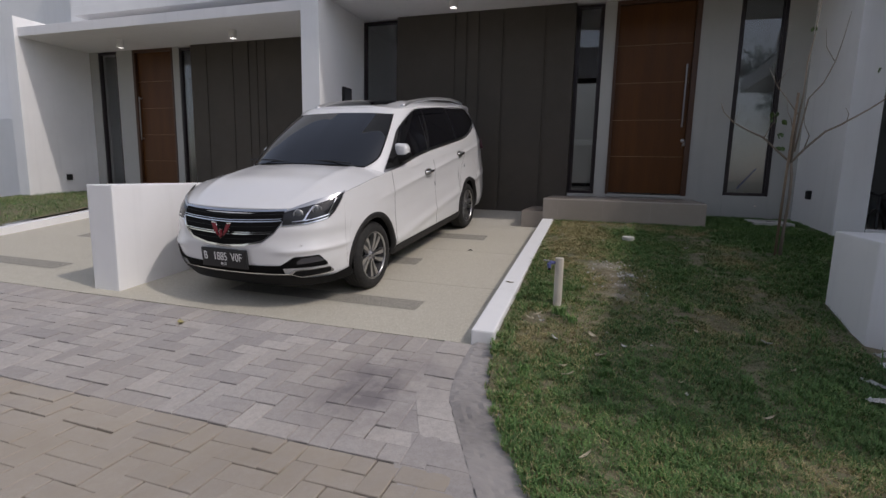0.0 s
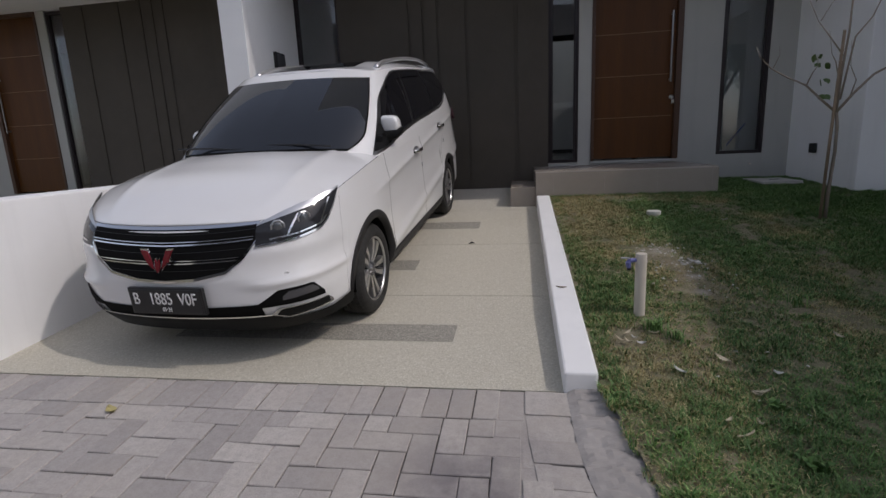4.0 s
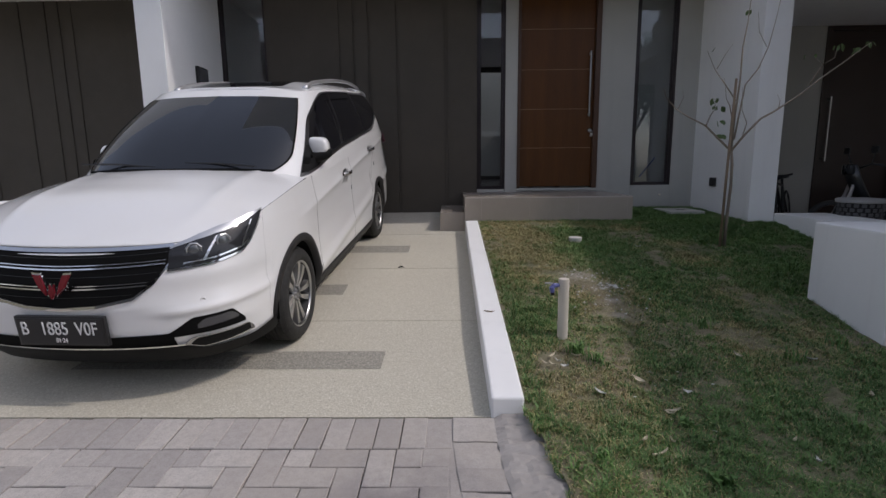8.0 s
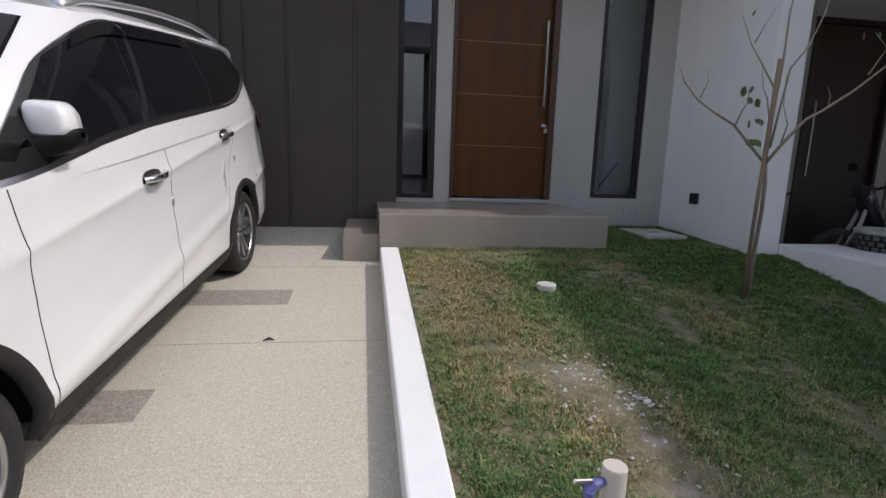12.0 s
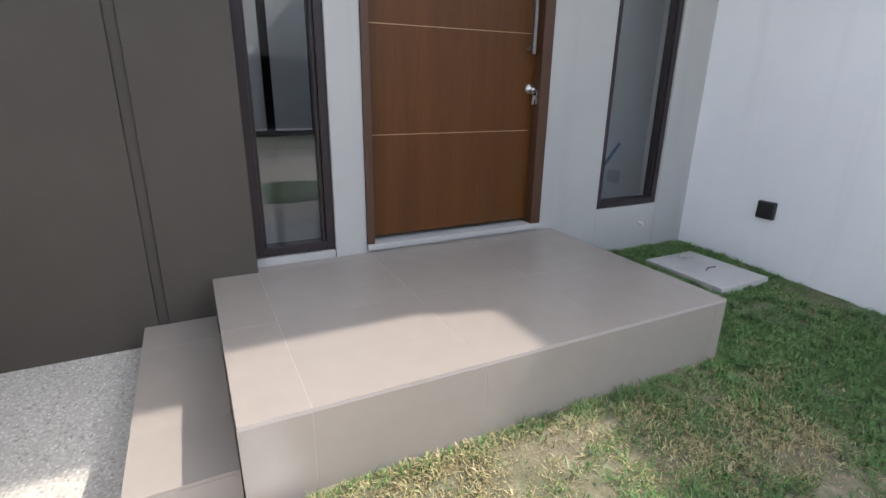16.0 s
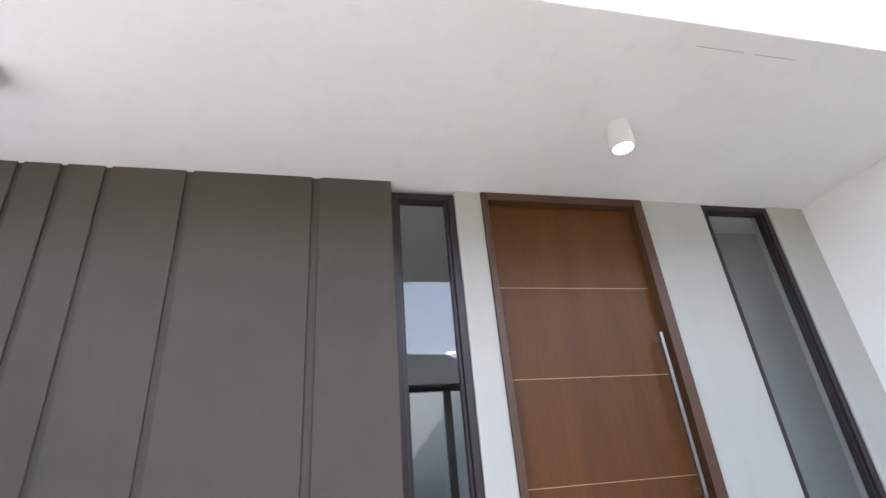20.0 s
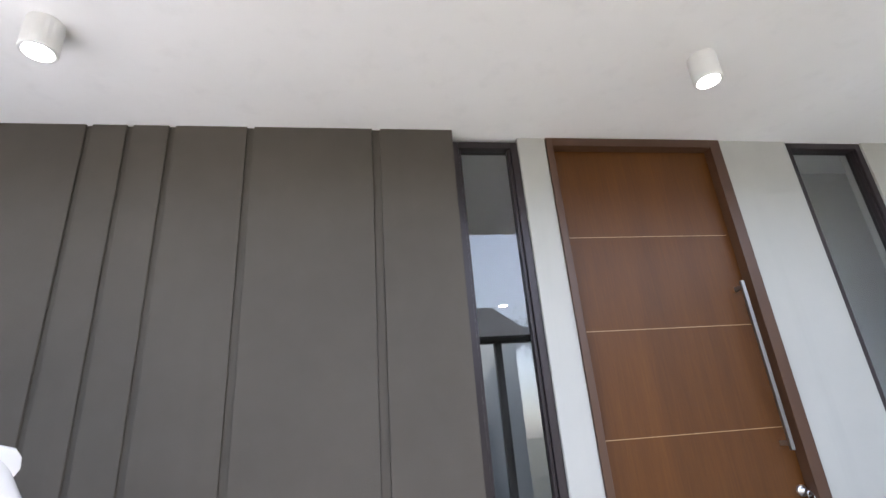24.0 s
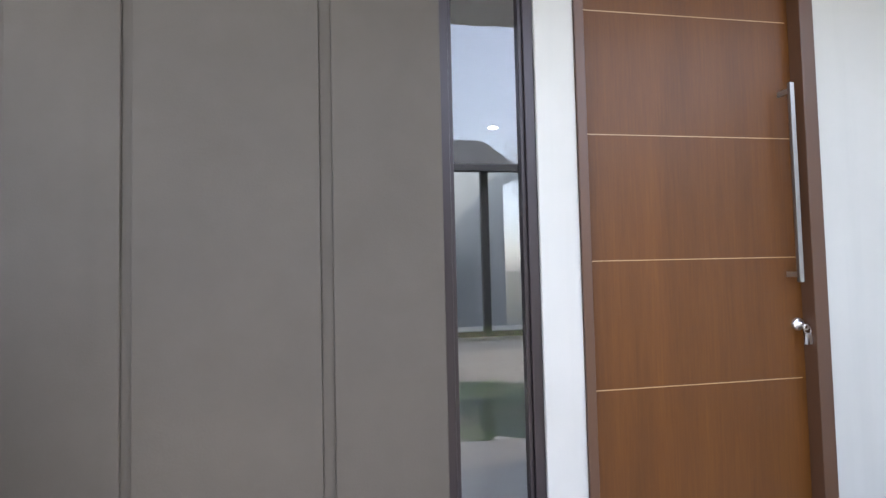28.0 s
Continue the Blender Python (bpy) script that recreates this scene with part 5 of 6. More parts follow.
                grid(bm, rows)
                part("spoke", bm, M_ALLOY, w)
        part("hub_cap", lathe(bmesh.new(), [(0.060, 0.055), (0.055, 0.066), (0.036, 0.068), (0.033, 0.078), (0.0005, 0.080)], sides=24), M_SILVERDARK, w, smooth=True)
        for k in range(5):
            a = 2 * math.pi * (k + 0.5) / 5
            part("wheel_nut", lathe(bmesh.new(), [(0.009, 0.07), (0.008, 0.09), (0.0005, 0.091)], (0.046 * math.cos(a), 0.046 * math.sin(a), 0), sides=8), M_STEEL, w)
        w.matrix_basis = Matrix.Translation((sd_ * 0.785, c, 0.316)) @ Matrix.Rotation(radians(90 * sd_), 4, "Y") @ Matrix.Rotation(0.35 + c, 4, "Z")
        return w

    for c in (0.93, 3.68):
        for sd_ in (1, -1):
            wheel(c, sd_)
    # underside so that no light shows through
    block("underbody", (-0.78, 0.78, 0.35, 4.5, 0.24, 0.32), M_GAP, car, 0.02)
    return car


build_car()

# ---- paving ----
PW, PL, PT = 0.121, 0.242, 0.06


def kerb_x(y):
    return float(np.interp(y, (1.2, 1.6, 2.0, 2.43, 2.7, 2.84, 3.07, 3.26, 3.6), (0.15, -0.26, -0.56, -0.78, -0.90, -0.925, -0.955, -0.97, -0.97)))


def kerb_mid(y):
    return float(np.interp(y, (1.2, 1.6, 2.0, 2.43, 2.7, 2.84, 3.02, 3.27, 3.6), (0.40, -0.03, -0.345, -0.56, -0.69, -0.72, -0.745, -0.757, -0.76)))


def paver_mesh(name, lx, ly, mat):
    bm = cuboid(bmesh.new(), -lx / 2, lx / 2, -ly / 2, ly / 2, -PT, 0)
    top = [e for e in bm.edges if all(v.co.z > -0.001 for v in e.verts)]
    bmesh.ops.bevel(bm, geom=top, offset=0.0035, segments=1, affect="EDGES")
    me = bpy.data.meshes.new(name)
    bm.to_mesh(me)
    bm.free()
    me.materials.append(mat)
    return me


pav = tagged(block("pavement_bed", (-30, 1.3, 2.115, 3.45, -0.3, -0.045), M_KERBCON), "sandy joints between the interlocking pavers", "pavement", kind="structure")
road = tagged(block("road_bed", (-30, 30, -7, 2.112, -0.3, -0.0135), painted("road_joint_sand", (0.19, 0.17, 0.145), 0.2, 0.95, 200, 0.4)), "estate road bed of sand between pavers", "road", kind="structure")
bm = bmesh.new()
grid(bm, [[(x, y, street_z(y) - 0.011) for x in (-30, -6, 1.3)] for y in (2.115, 3.45)])
local(part("joint_sand", bm, painted("joint_sand", (0.085, 0.076, 0.066), 0.2, 0.95, 200, 0.4)), pav)
ME_H = paver_mesh("paver", PL - 0.0045, PW - 0.0045, M_PAVER)
ME_V = paver_mesh("paver", PW - 0.0045, PL - 0.0045, M_PAVER)
ME_Q = paver_mesh("paver", PW - 0.0045, PW - 0.0045, M_PAVER)
TILT = -math.atan2(0.125, 1.4)
rng = random.Random(5)
far_v, far_f = [], []
road_v, road_f = [], []


def paver(x, y, me, near, verts=far_v, faces=far_f):
    x, y = x + rng.uniform(-0.0018, 0.0018), y + rng.uniform(-0.0018, 0.0018)
    z = street_z(y) + rng.uniform(-0.003, 0.003)
    slope = -TILT if 2.05 < y < 3.46 else 0.0
    m = pose(x, y, z, math.degrees(slope) + rng.uniform(-0.6, 0.6), rng.uniform(-0.6, 0.6), rng.uniform(-1.2, 1.2))
    if near:
        ob = new("paver", me)
        ob.matrix_basis = m
        ob.parent = pav
    else:
        k = len(verts)
        verts.extend(tuple(m @ v.co) for v in me.vertices)
        faces.extend(tuple(k + i for i in p.vertices) for p in me.polygons)


x = -0.97 - PW / 2 - 108 * PW
while x < -0.97:
    near = x > -5.2
    paver(x, 3.322, ME_V, near)
    x += PW
for i in range(-116, 2):
    for j in range(0, 9):
        r = (i - j) % 4
        cx, cy = i * PW - 0.62, 2.111 + j * PW
        if r == 0:
            px, py, me = cx + PL / 2, cy + PW / 2, ME_H
        elif r == 3:
            px, py, me = cx + PW / 2, cy + PL / 2, ME_V
        elif r == 2 and j == 0 or r == 3 and j == 8:
            px, py, me = cx + PW / 2, cy + PW / 2, ME_Q
        else:
            continue
        if r == 3 and j == 8:
            me, py = ME_Q, cy + PW / 2
        if px + (PL if me is ME_H else PW) / 2 > kerb_x(py) + 0.06:
            me = ME_Q
            px = cx + PW / 2
            if px + PW / 2 > kerb_x(py) + 0.12:
                continue
        paver(px, py, me, px > -4.6)
for i in range(-70, 30):
    for j in range(-20, 17):
        r = (i + j) % 4
        cx, cy = i * PW, j * PW + 0.053
        if r == 0 and j < 16:
            paver(cx + PW / 2, cy + PL / 2, ME_V, False, road_v, road_f)
        elif r == 0:
            paver(cx + PW / 2, cy + PW / 2, ME_Q, False, road_v, road_f)
        elif r == 2:
            paver(cx + PL / 2, cy + PW / 2, ME_H, False, road_v, road_f)
for vs_, fs_, mat_, lab_ in ((far_v, far_f, M_PAVERS, "interlocking grey concrete pavers laid in herringbone"), (road_v, road_f, M_ROADPAVERS, "road pavers under a veil of tan dust")):
    me = bpy.data.meshes.new("pavers")
    me.from_pydata(vs_, [], fs_)
    me.materials.append(mat_)
    tagged(new("pavers", me), lab_, "pavers", kind="stuff")

# cement kerb haunch
haunch = empty("cement_kerb", "rough cement kerb along the lawn's edge beside paver slabs", "kerb", kind="structure")
rngk = random.Random(8)
ycuts = (1.2, 1.5, 1.74, 1.96, 2.14, 2.33, 2.50, 2.64, 2.80, 2.93, 3.07, 3.25, 3.44)
for y0, y1 in zip(ycuts, ycuts[1:]):
    bm = bmesh.new()
    rows = []
    skew, lift = rngk.uniform(-0.02, 0.02), rngk.uniform(-0.003, 0.003)
    for i in range(7):
        y = y0 + 0.0015 + (y1 - y0 - 0.003) * i / 6
        a, b = kerb_x(y) + 0.003, kerb_mid(y) - 0.001 + 0.006 * noise.noise((y * 13, 4, 1))
        rows.append([(a + (b - a) * k / 6, y + skew * k / 6 * 0.5, street_z(y) + 0.002 + lift + 0.003 * noise.noise((a * 9 + k * 1.3, y * 14, 0))) for k in range(7)])
    grid(bm, rows)
    o = part("kerb_slab", bm, M_PAVER, haunch)
    solid(o, 0.07, -1)
    bevelled(o, 0.003, 2)
# cut pieces that fill the herringbone up to the slabs
bm = bmesh.new()
grid(bm, [[(kerb_x(y) + dx, y, street_z(y) - 0.0035) for dx in (-0.15, -0.07, 0.006)] for y in np.linspace(1.3, 3.44, 40)])
solid(part("cut_pavers", bm, M_PAVER, haunch), 0.05, -1)
# hand-laid cement that bulges in short rolls, smooth further down
bm = bmesh.new()
rows = []
for i in range(361):
    y = 1.2 + (3.66 - 1.2) * i / 360
    a = kerb_mid(y) - 0.004 if y < 3.435 else -0.607
    b = max(edge_x(y) + 0.045 + 0.022 * noise.noise((y * 9, 1, 1)) + 0.008 * noise.noise((y * 31, 2, 1)), a + 0.03)
    rolls = step01(2.42, 2.62, y)
    row = []
    for k in range(13):
        f = k / 12
        x = a + (b - a) * f
        wob = y * 8.6 + 0.75 * noise.noise((x * 7, y * 4, 9)) + 0.30 * f
        z = street_z(min(y, 3.45)) + 0.004 + 0.012 * f + rolls * 0.017 * abs(math.sin(math.pi * wob)) ** 0.42 * min(1, 5 * f + 0.1) + 0.007 * noise.noise((x * 16, y * 16, 5)) + 0.007 * noise.noise((x * 38, y * 38, 5))
        row.append((x, y, z - (0.014 if k == 12 else 0.003 if k == 11 else 0)))
    rows.append(row)
grid(bm, rows)
solid(part("cement_edging", bm, M_KERBCON, haunch, "rough pale grey cement laid by hand in rolls"), 0.06, -1)

# ---- lawn cover ----
def in_lawn(x, y):
    east = np.where(y > 4.97, 2.95, np.where(y > 3.15, 1.8, 3.0))
    ragged = edge_x(y) + np.where(y < 3.42, -0.05, 0.012) + 0.02 * np.sin(y * 37) * np.sin(y * 11 + 1)
    return (x > ragged) & (x < east) & ~((x > -0.82) & (x < 1.30) & (y > 7.32)) & (y < 8.6) & ~((x > 2.58) & (y > 7.15))


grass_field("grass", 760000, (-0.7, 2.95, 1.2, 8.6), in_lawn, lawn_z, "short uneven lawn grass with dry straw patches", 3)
rngt = np.random.default_rng(11)


def tuft(name, x, y, n, h, label, wide=0.004, spread=0.05, z=None):
    bm = bmesh.new()
    for _ in range(n):
        a, l = rngt.uniform(0, 6.28), h * rngt.uniform(0.6, 1.2)
        ox, oy = rngt.normal(0, spread * 0.5, 2)
        o = Vector((x + ox, y + oy, (lawn_z(x + ox, y + oy) if z is None else z) - 0.005))
        d = Vector((math.cos(a), math.sin(a), 0))
        w = Vector((-d.y, d.x, 0)) * wide
        lean = rngt.uniform(0.25, 0.9)
        p1, p2 = o + d * l * lean * 0.35 + Vector((0, 0, l * 0.6)), o + d * l * lean + Vector((0, 0, l * (0.95 - 0.35 * lean)))
        v = [bm.verts.new(q) for q in (o - w, o + w, p1 + w * 0.9, p1 - w * 0.9, p2)]
        bm.faces.new(v[:4])
        bm.faces.new((v[3], v[2], v[4]))
    return tagged(part(name, bm, M_GRASS), label, "weed", kind="stuff")


for x, y, n, h in ((-0.22, 3.98, 60, 0.10), (-0.12, 3.88, 40, 0.08), (0.72, 4.35, 34, 0.11), (1.05, 3.95, 26, 0.10), (-0.35, 3.05, 40, 0.07), (0.15, 3.15, 30, 0.06), (2.05, 5.5, 26, 0.10), (2.80, 6.55, 22, 0.10), (2.5, 8.45, 50, 0.06), (1.40, 7.0, 22, 0.06), (1.75, 5.05, 24, 0.09), (-0.40, 2.72, 26, 0.07), (-0.30, 2.48, 30, 0.08), (-0.47, 3.0, 24, 0.06), (-0.52, 3.32, 24, 0.06), (-0.12, 2.15, 26, 0.07), (0.9, 3.3, 20, 0.09), (1.5, 4.2, 22, 0.10)):
    tuft("weed_tuft", x, y, n, h, "tuft of longer green weeds in the lawn")
tuft("broadleaf_weed", 0.12, 3.28, 14, 0.06, "small flat broad-leaved weed on the lawn", 0.016, 0.03)
tuft("broadleaf_weed", 1.62, 6.25, 16, 0.07, "small broad-leaved weed at the foot of the young tree", 0.014, 0.06)

tuft("broadleaf_weed", 0.10, 2.92, 16, 0.06, "small flat broad-leaved weed on the lawn", 0.016, 0.04)
M_LEAFDRY = plain("dry_leaf", (0.52, 0.46, 0.34), 0.8)
M_CHIP = painted("lime_plaster_chips", (0.62, 0.61, 0.57), 0.15, 0.9)
LITTER = ((0.235, 3.54), (0.10, 3.38), (0.07, 3.36), (-0.21, 3.54), (0.03, 3.66), (-0.12, 3.17), (0.55, 3.05), (-0.24, 3.92), (-0.40, 3.82), (-0.36, 3.86), (-0.44, 3.84), (-0.38, 3.92), (-0.33, 3.80))
for k in range(24):
    x, y = LITTER[k] if k < len(LITTER) else (rngt.uniform(-0.35, 1.3), rngt.uniform(2.2, 4.6 if k % 3 else 6.8))
    if not in_lawn(x, y):
        continue
    bm = bmesh.new()
    l, w = rngt.uniform(0.018, 0.05), rngt.uniform(0.006, 0.014)
    rows = [[(-w * math.sin(math.pi * t) + 0, (t - 0.5) * l * 2, 0.012 * (2 * t - 1) ** 2 + 0.006), (0, (t - 0.5) * l * 2, 0.010 * (2 * t - 1) ** 2), (w * math.sin(math.pi * t), (t - 0.5) * l * 2, 0.012 * (2 * t - 1) ** 2 + 0.007)] for t in np.linspace(0.02, 0.98, 6)]
    grid(bm, rows)
    o = part("fallen_leaf", bm, M_LEAFDRY if k % 3 else M_CHIP)
    o.matrix_basis = pose(x, y, lawn_z(x, y) + 0.016, rngt.uniform(-15, 15), rngt.uniform(-20, 20), rngt.uniform(0, 360))
    tagged(o, "curled dry leaf fallen on the lawn", "leaf", "fallen leaves on the lawn")
verts, faces = [], []
for k in range(240):
    cx, cy, sp = ((0.10, 5.23, 0.12), (0.26, 4.98, 0.08), (0.10, 5.05, 0.20), (0.2, 4.6, 0.16))[k % 4]
    x, y = rngt.normal(cx, sp), rngt.normal(cy, sp)
    r = abs(rngt.normal(0.003, 0.005)) + 0.002
    b = len(verts)
    z = lawn_z(x, y) + 0.006
    a0 = rngt.uniform(0, 6.28)
    for j in range(4):
        verts.append((x + r * rngt.uniform(0.6, 1.3) * math.cos(a0 + j * 1.57), y + r * rngt.uniform(0.6, 1.3) * math.sin(a0 + j * 1.57), z))
    verts.append((x, y, z + r * 0.8))
    faces += [(b + j, b + (j + 1) % 4, b + 4) for j in range(4)]
for k in range(56):
    cx, cy, sp = ((0.05, 5.28, 0.07), (0.27, 4.99, 0.05), (0.12, 5.20, 0.13), (0.22, 5.02, 0.07), (0.25, 3.4, 0.4), (0.16, 5.24, 0.08), (0.8, 5.0, 0.5))[k % 7]
    x, y = rngt.normal(cx, sp), rngt.normal(cy, sp)
    r = rngt.uniform(0.004, 0.013) * (1.2 if k % 7 < 2 else 0.7)
    b = len(verts)
    z = lawn_z(x, y) + 0.008
    a0, m = rngt.uniform(0, 6.28), 6
    tx, ty = rngt.uniform(-0.5, 0.5, 2)
    for zz, sc in ((0.0, 1.0), (0.45 * r, 0.85)):
        for j in range(m):
            rr = r * sc * (0.7 + 0.5 * abs(math.sin(j * 2.3 + a0)))
            px, py = rr * math.cos(a0 + j * 6.283 / m) * 1.3, rr * math.sin(a0 + j * 6.283 / m)
            verts.append((x + px, y + py, z + zz + tx * px + ty * py))
    faces += [(b + j, b + (j + 1) % m, b + m + (j + 1) % m, b + m + j) for j in range(m)] + [tuple(b + m + j for j in range(m))]
me = bpy.data.meshes.new("plaster_chips")
me.from_pydata(verts, [], faces)
me.materials.append(M_CHIP)
tagged(new("plaster_chips", me), "crumbs of white plaster spilt on bare patches", "rubble", kind="stuff")
bm = bmesh.new()
grid(bm, [[(-0.025 * math.sin(math.pi * t), 0.085 * (t - 0.5), 0.012 * (2 * t - 1) ** 2 + 0.006), (0, 0.085 * (t - 0.5), 0.008 * (2 * t - 1) ** 2), (0.025 * math.sin(math.pi * t), 0.085 * (t - 0.5), 0.012 * (2 * t - 1) ** 2 + 0.008)] for t in np.linspace(0.02, 0.98, 8)])
o = part("fallen_leaf", bm, plain("yellowing_leaf", (0.40, 0.35, 0.16), 0.6))
o.matrix_basis = pose(-3.05, 3.13, street_z(3.13) + 0.006, 4, 6, 60)
tagged(o, "yellowing leaf fallen on the grey pavers", "leaf")
# ---- things on the lawn ----
M_PVC = painted("cream_pvc", (0.66, 0.60, 0.52), 0.06, 0.5, 60, 0.05)
pipe = empty("garden_tap", "cream PVC standpipe with a steel and blue tap on the lawn", "tap", (-0.262, 4.19, 0.28))
local(part("standpipe", lathe(bmesh.new(), [(0.0005, 0.0), (0.033, 0.0), (0.033, 0.385), (0.031, 0.389), (0.0005, 0.389)], (-0.262, 4.19, 0.275), sides=28), M_PVC, smooth=False), pipe)
M_BLUE = plain("blue_tap_hose", (0.12, 0.13, 0.33), 0.4)
local(part("spout", tube(bmesh.new(), [(-0.29, 4.185, 0.625), (-0.33, 4.17, 0.625), (-0.342, 4.166, 0.612), (-0.338, 4.166, 0.582)], [0.011, 0.016, 0.017, 0.013], 10), M_BLUE), pipe)
local(part("nozzle", lathe(bmesh.new(), [(0.012, 0), (0.013, 0.018), (0.0005, 0.018)], (-0.337, 4.166, 0.566), sides=12), M_BLACK), pipe)
local(part("tap_lever", tube(bmesh.new(), [(-0.335, 4.17, 0.638), (-0.385, 4.165, 0.643)], 0.006, 8), M_STEEL), pipe)
cap = empty("drain_cap", "white plastic drain cap standing in the lawn", "drain", (0.318, 6.28, 0.56))
local(part("collar", lathe(bmesh.new(), [(0.055, -0.05), (0.055, 0.03), (0.0005, 0.03)], (0.318, 6.28, 0.565), sides=28), M_PVC), cap)
local(part("lid", lathe(bmesh.new(), [(0.066, 0.0), (0.068, 0.03), (0.062, 0.036), (0.0005, 0.036)], (0.318, 6.28, 0.596), sides=28), plain("white_pvc_lid", (0.58, 0.57, 0.54), 0.5)), cap)
slab = tagged(block("inspection_cover", (1.94, 2.40, 7.78, 8.36, 0.66, 0.752), painted("pale_cement_cover", (0.56, 0.54, 0.5), 0.14, 0.85, 90, 0.3), None, 0.006), "pale cement inspection cover set in the lawn", "cover")
part("lifting_slot", tube(bmesh.new(), [(2.13, 8.03, 0.7535), (2.19, 8.06, 0.7535), (2.25, 8.05, 0.7535)], 0.004, 6), M_CLAD, slab)

# young tree and its stake
M_BARK = painted("pale_bark", (0.34, 0.28, 0.22), 0.25, 0.9, 80, 0.5)
M_STAKE = painted("brown_bamboo_stake", (0.29, 0.21, 0.14), 0.25, 0.8, 60, 0.3)
M_LEAF = Mat("young_leaf", (0.07, 0.12, 0.03), 0.5).m
tree = empty("young_tree", "young bare tree with a few hanging leaves on the lawn", "tree", (1.80, 6.2, 0.56))
TX, TZ = 1.808, 1.492
local(part("trunk", tube(bmesh.new(), [(1.815, 6.2, 0.53), (1.822, 6.205, 0.8), (1.835, 6.2, 1.15), (1.83, 6.2, 1.36), (TX + 0.005, 6.2, TZ)], [0.018, 0.015, 0.0135, 0.0135, 0.012], 10), M_BARK, smooth=True), tree)


def bough(r, dy, *pts):
    """A thin tapering branch; the points are across and up from the fork."""
    n = len(pts)
    line = [(TX + a, 6.2 + dy * i / n + 0.012 * noise.noise((a * 4, b * 4, r * 90)), TZ + b) for i, (a, b) in enumerate(pts)]
    local(part("branch", tube(bmesh.new(), line, [r * (1 - 0.75 * i / (n - 1)) for i in range(n)], 6), M_BARK, smooth=True), tree)


bough(0.011, 0.05, (0.0, 0.0), (-0.14, 0.13), (-0.26, 0.25), (-0.42, 0.33), (-0.55, 0.41), (-0.65, 0.52), (-0.68, 0.61))
bough(0.006, 0.02, (-0.26, 0.25), (-0.22, 0.35), (-0.18, 0.41), (-0.19, 0.5))
bough(0.012, -0.06, (0.0, 0.0), (0.11, 0.15), (0.26, 0.31), (0.37, 0.37), (0.59, 0.52), (0.81, 0.7), (0.99, 0.83), (1.1, 0.92), (1.21, 1.0))
bough(0.006, -0.03, (0.7, 0.63), (0.81, 0.81), (0.68, 0.9))
bough(0.005, 0.02, (0.81, 0.81), (0.92, 0.87), (0.94, 0.98))
bough(0.012, 0.03, (0.0, 0.0), (0.01, 0.33), (0.04, 0.68), (0.04, 0.98), (0.07, 1.2), (0.1, 1.59))
bough(0.009, -0.05, (0.02, 0.11), (0.05, 0.37), (0.08, 0.63), (0.19, 0.78), (0.26, 0.98), (0.3, 1.2), (0.33, 1.42))
bough(0.007, 0.06, (0.01, 0.48), (-0.09, 0.63), (-0.2, 0.78), (-0.28, 0.96))
bough(0.006, 0.05, (0.0, 0.26), (-0.04, 0.44), (-0.07, 0.5), (-0.1, 0.7))
bough(0.006, -0.03, (0.1, 0.14), (0.13, 0.27), (0.07, 0.39), (0.05, 0.6))
bough(0.004, 0.02, (-0.55, 0.41), (-0.5, 0.52), (-0.51, 0.6))
bough(0.004, 0.04, (-0.2, 0.78), (-0.13, 0.9), (-0.05, 1.02))
bough(0.004, 0.02, (0.26, 0.98), (0.18, 1.12), (0.16, 1.3))
bough(0.005, 0.02, (0.43, 0.41), (0.44, 0.48), (0.41, 0.54))
for a, b, k in ((-0.19, 0.5, 4), (-0.16, 0.42, 3), (-0.14, 0.28, 3), (-0.13, 0.15, 3), (0.68, 0.9, 2), (0.94, 0.98, 4), (1.21, 1.0, 4), (1.12, 0.95, 3), (-0.28, 0.96, 1), (0.04, 1.3, 2)):
    for q in range(k):
        bm = bmesh.new()
        l = rngt.uniform(0.045, 0.085)
        rows = [[(-0.3 * l * math.sin(math.pi * t), 0.12 * l, -l * t), (0, 0, -l * t), (0.3 * l * math.sin(math.pi * t), 0.1 * l, -l * t)] for t in (0.02, 0.2, 0.45, 0.7, 0.98)]
        grid(bm, rows)
        o = part("leaf", bm, M_LEAF)
        local(o, tree)
        o.matrix_basis = pose(TX + a + rngt.uniform(-0.05, 0.05), 6.2 + rngt.uniform(-0.04, 0.04), TZ + b + 0.01, rngt.uniform(-50, 50), rngt.uniform(-70, 70), rngt.uniform(0, 360))
stake = tagged(part("tree_stake", tube(bmesh.new(), [(1.765, 6.185, 0.5), (1.775, 6.185, 1.2), (1.795, 6.183, 2.18)], [0.014, 0.013, 0.012], 8), M_STAKE, smooth=True), "brown bamboo stake supporting the young tree", "stake")

# ---- fittings on the houses ----
M_METER = plain("dark_meter_cover", (0.06, 0.06, 0.065), 0.35)
for x, sg_, y, z in ((2.588, -1, 7.985, 1.13), (-11.045, 1, 7.95, 1.04)):
    e = empty("outdoor_socket", "black outdoor socket box on the white wall", "socket", (x, y, z))
    xa = (x - 0.035, x) if sg_ < 0 else (x, x + 0.035)
    local(block("socket_box", (*xa, y - 0.058, y + 0.058, z - 0.058, z + 0.058), M_BLACK, None, 0.008), e)
    local(block("socket_flap", ((x - 0.042) if sg_ < 0 else x + 0.03, (x - 0.03) if sg_ < 0 else x + 0.042, y - 0.05, y + 0.05, z - 0.05, z + 0.052), M_CLAD, None, 0.005), e)
e = empty("meter_box", "grey electricity meter box on the fin wall", "meter", (-4.29, 7.96, 2.57))
local(block("case", (-4.292, -4.25, 7.83, 8.10, 2.45, 2.70), M_CLAD, None, 0.008), e)
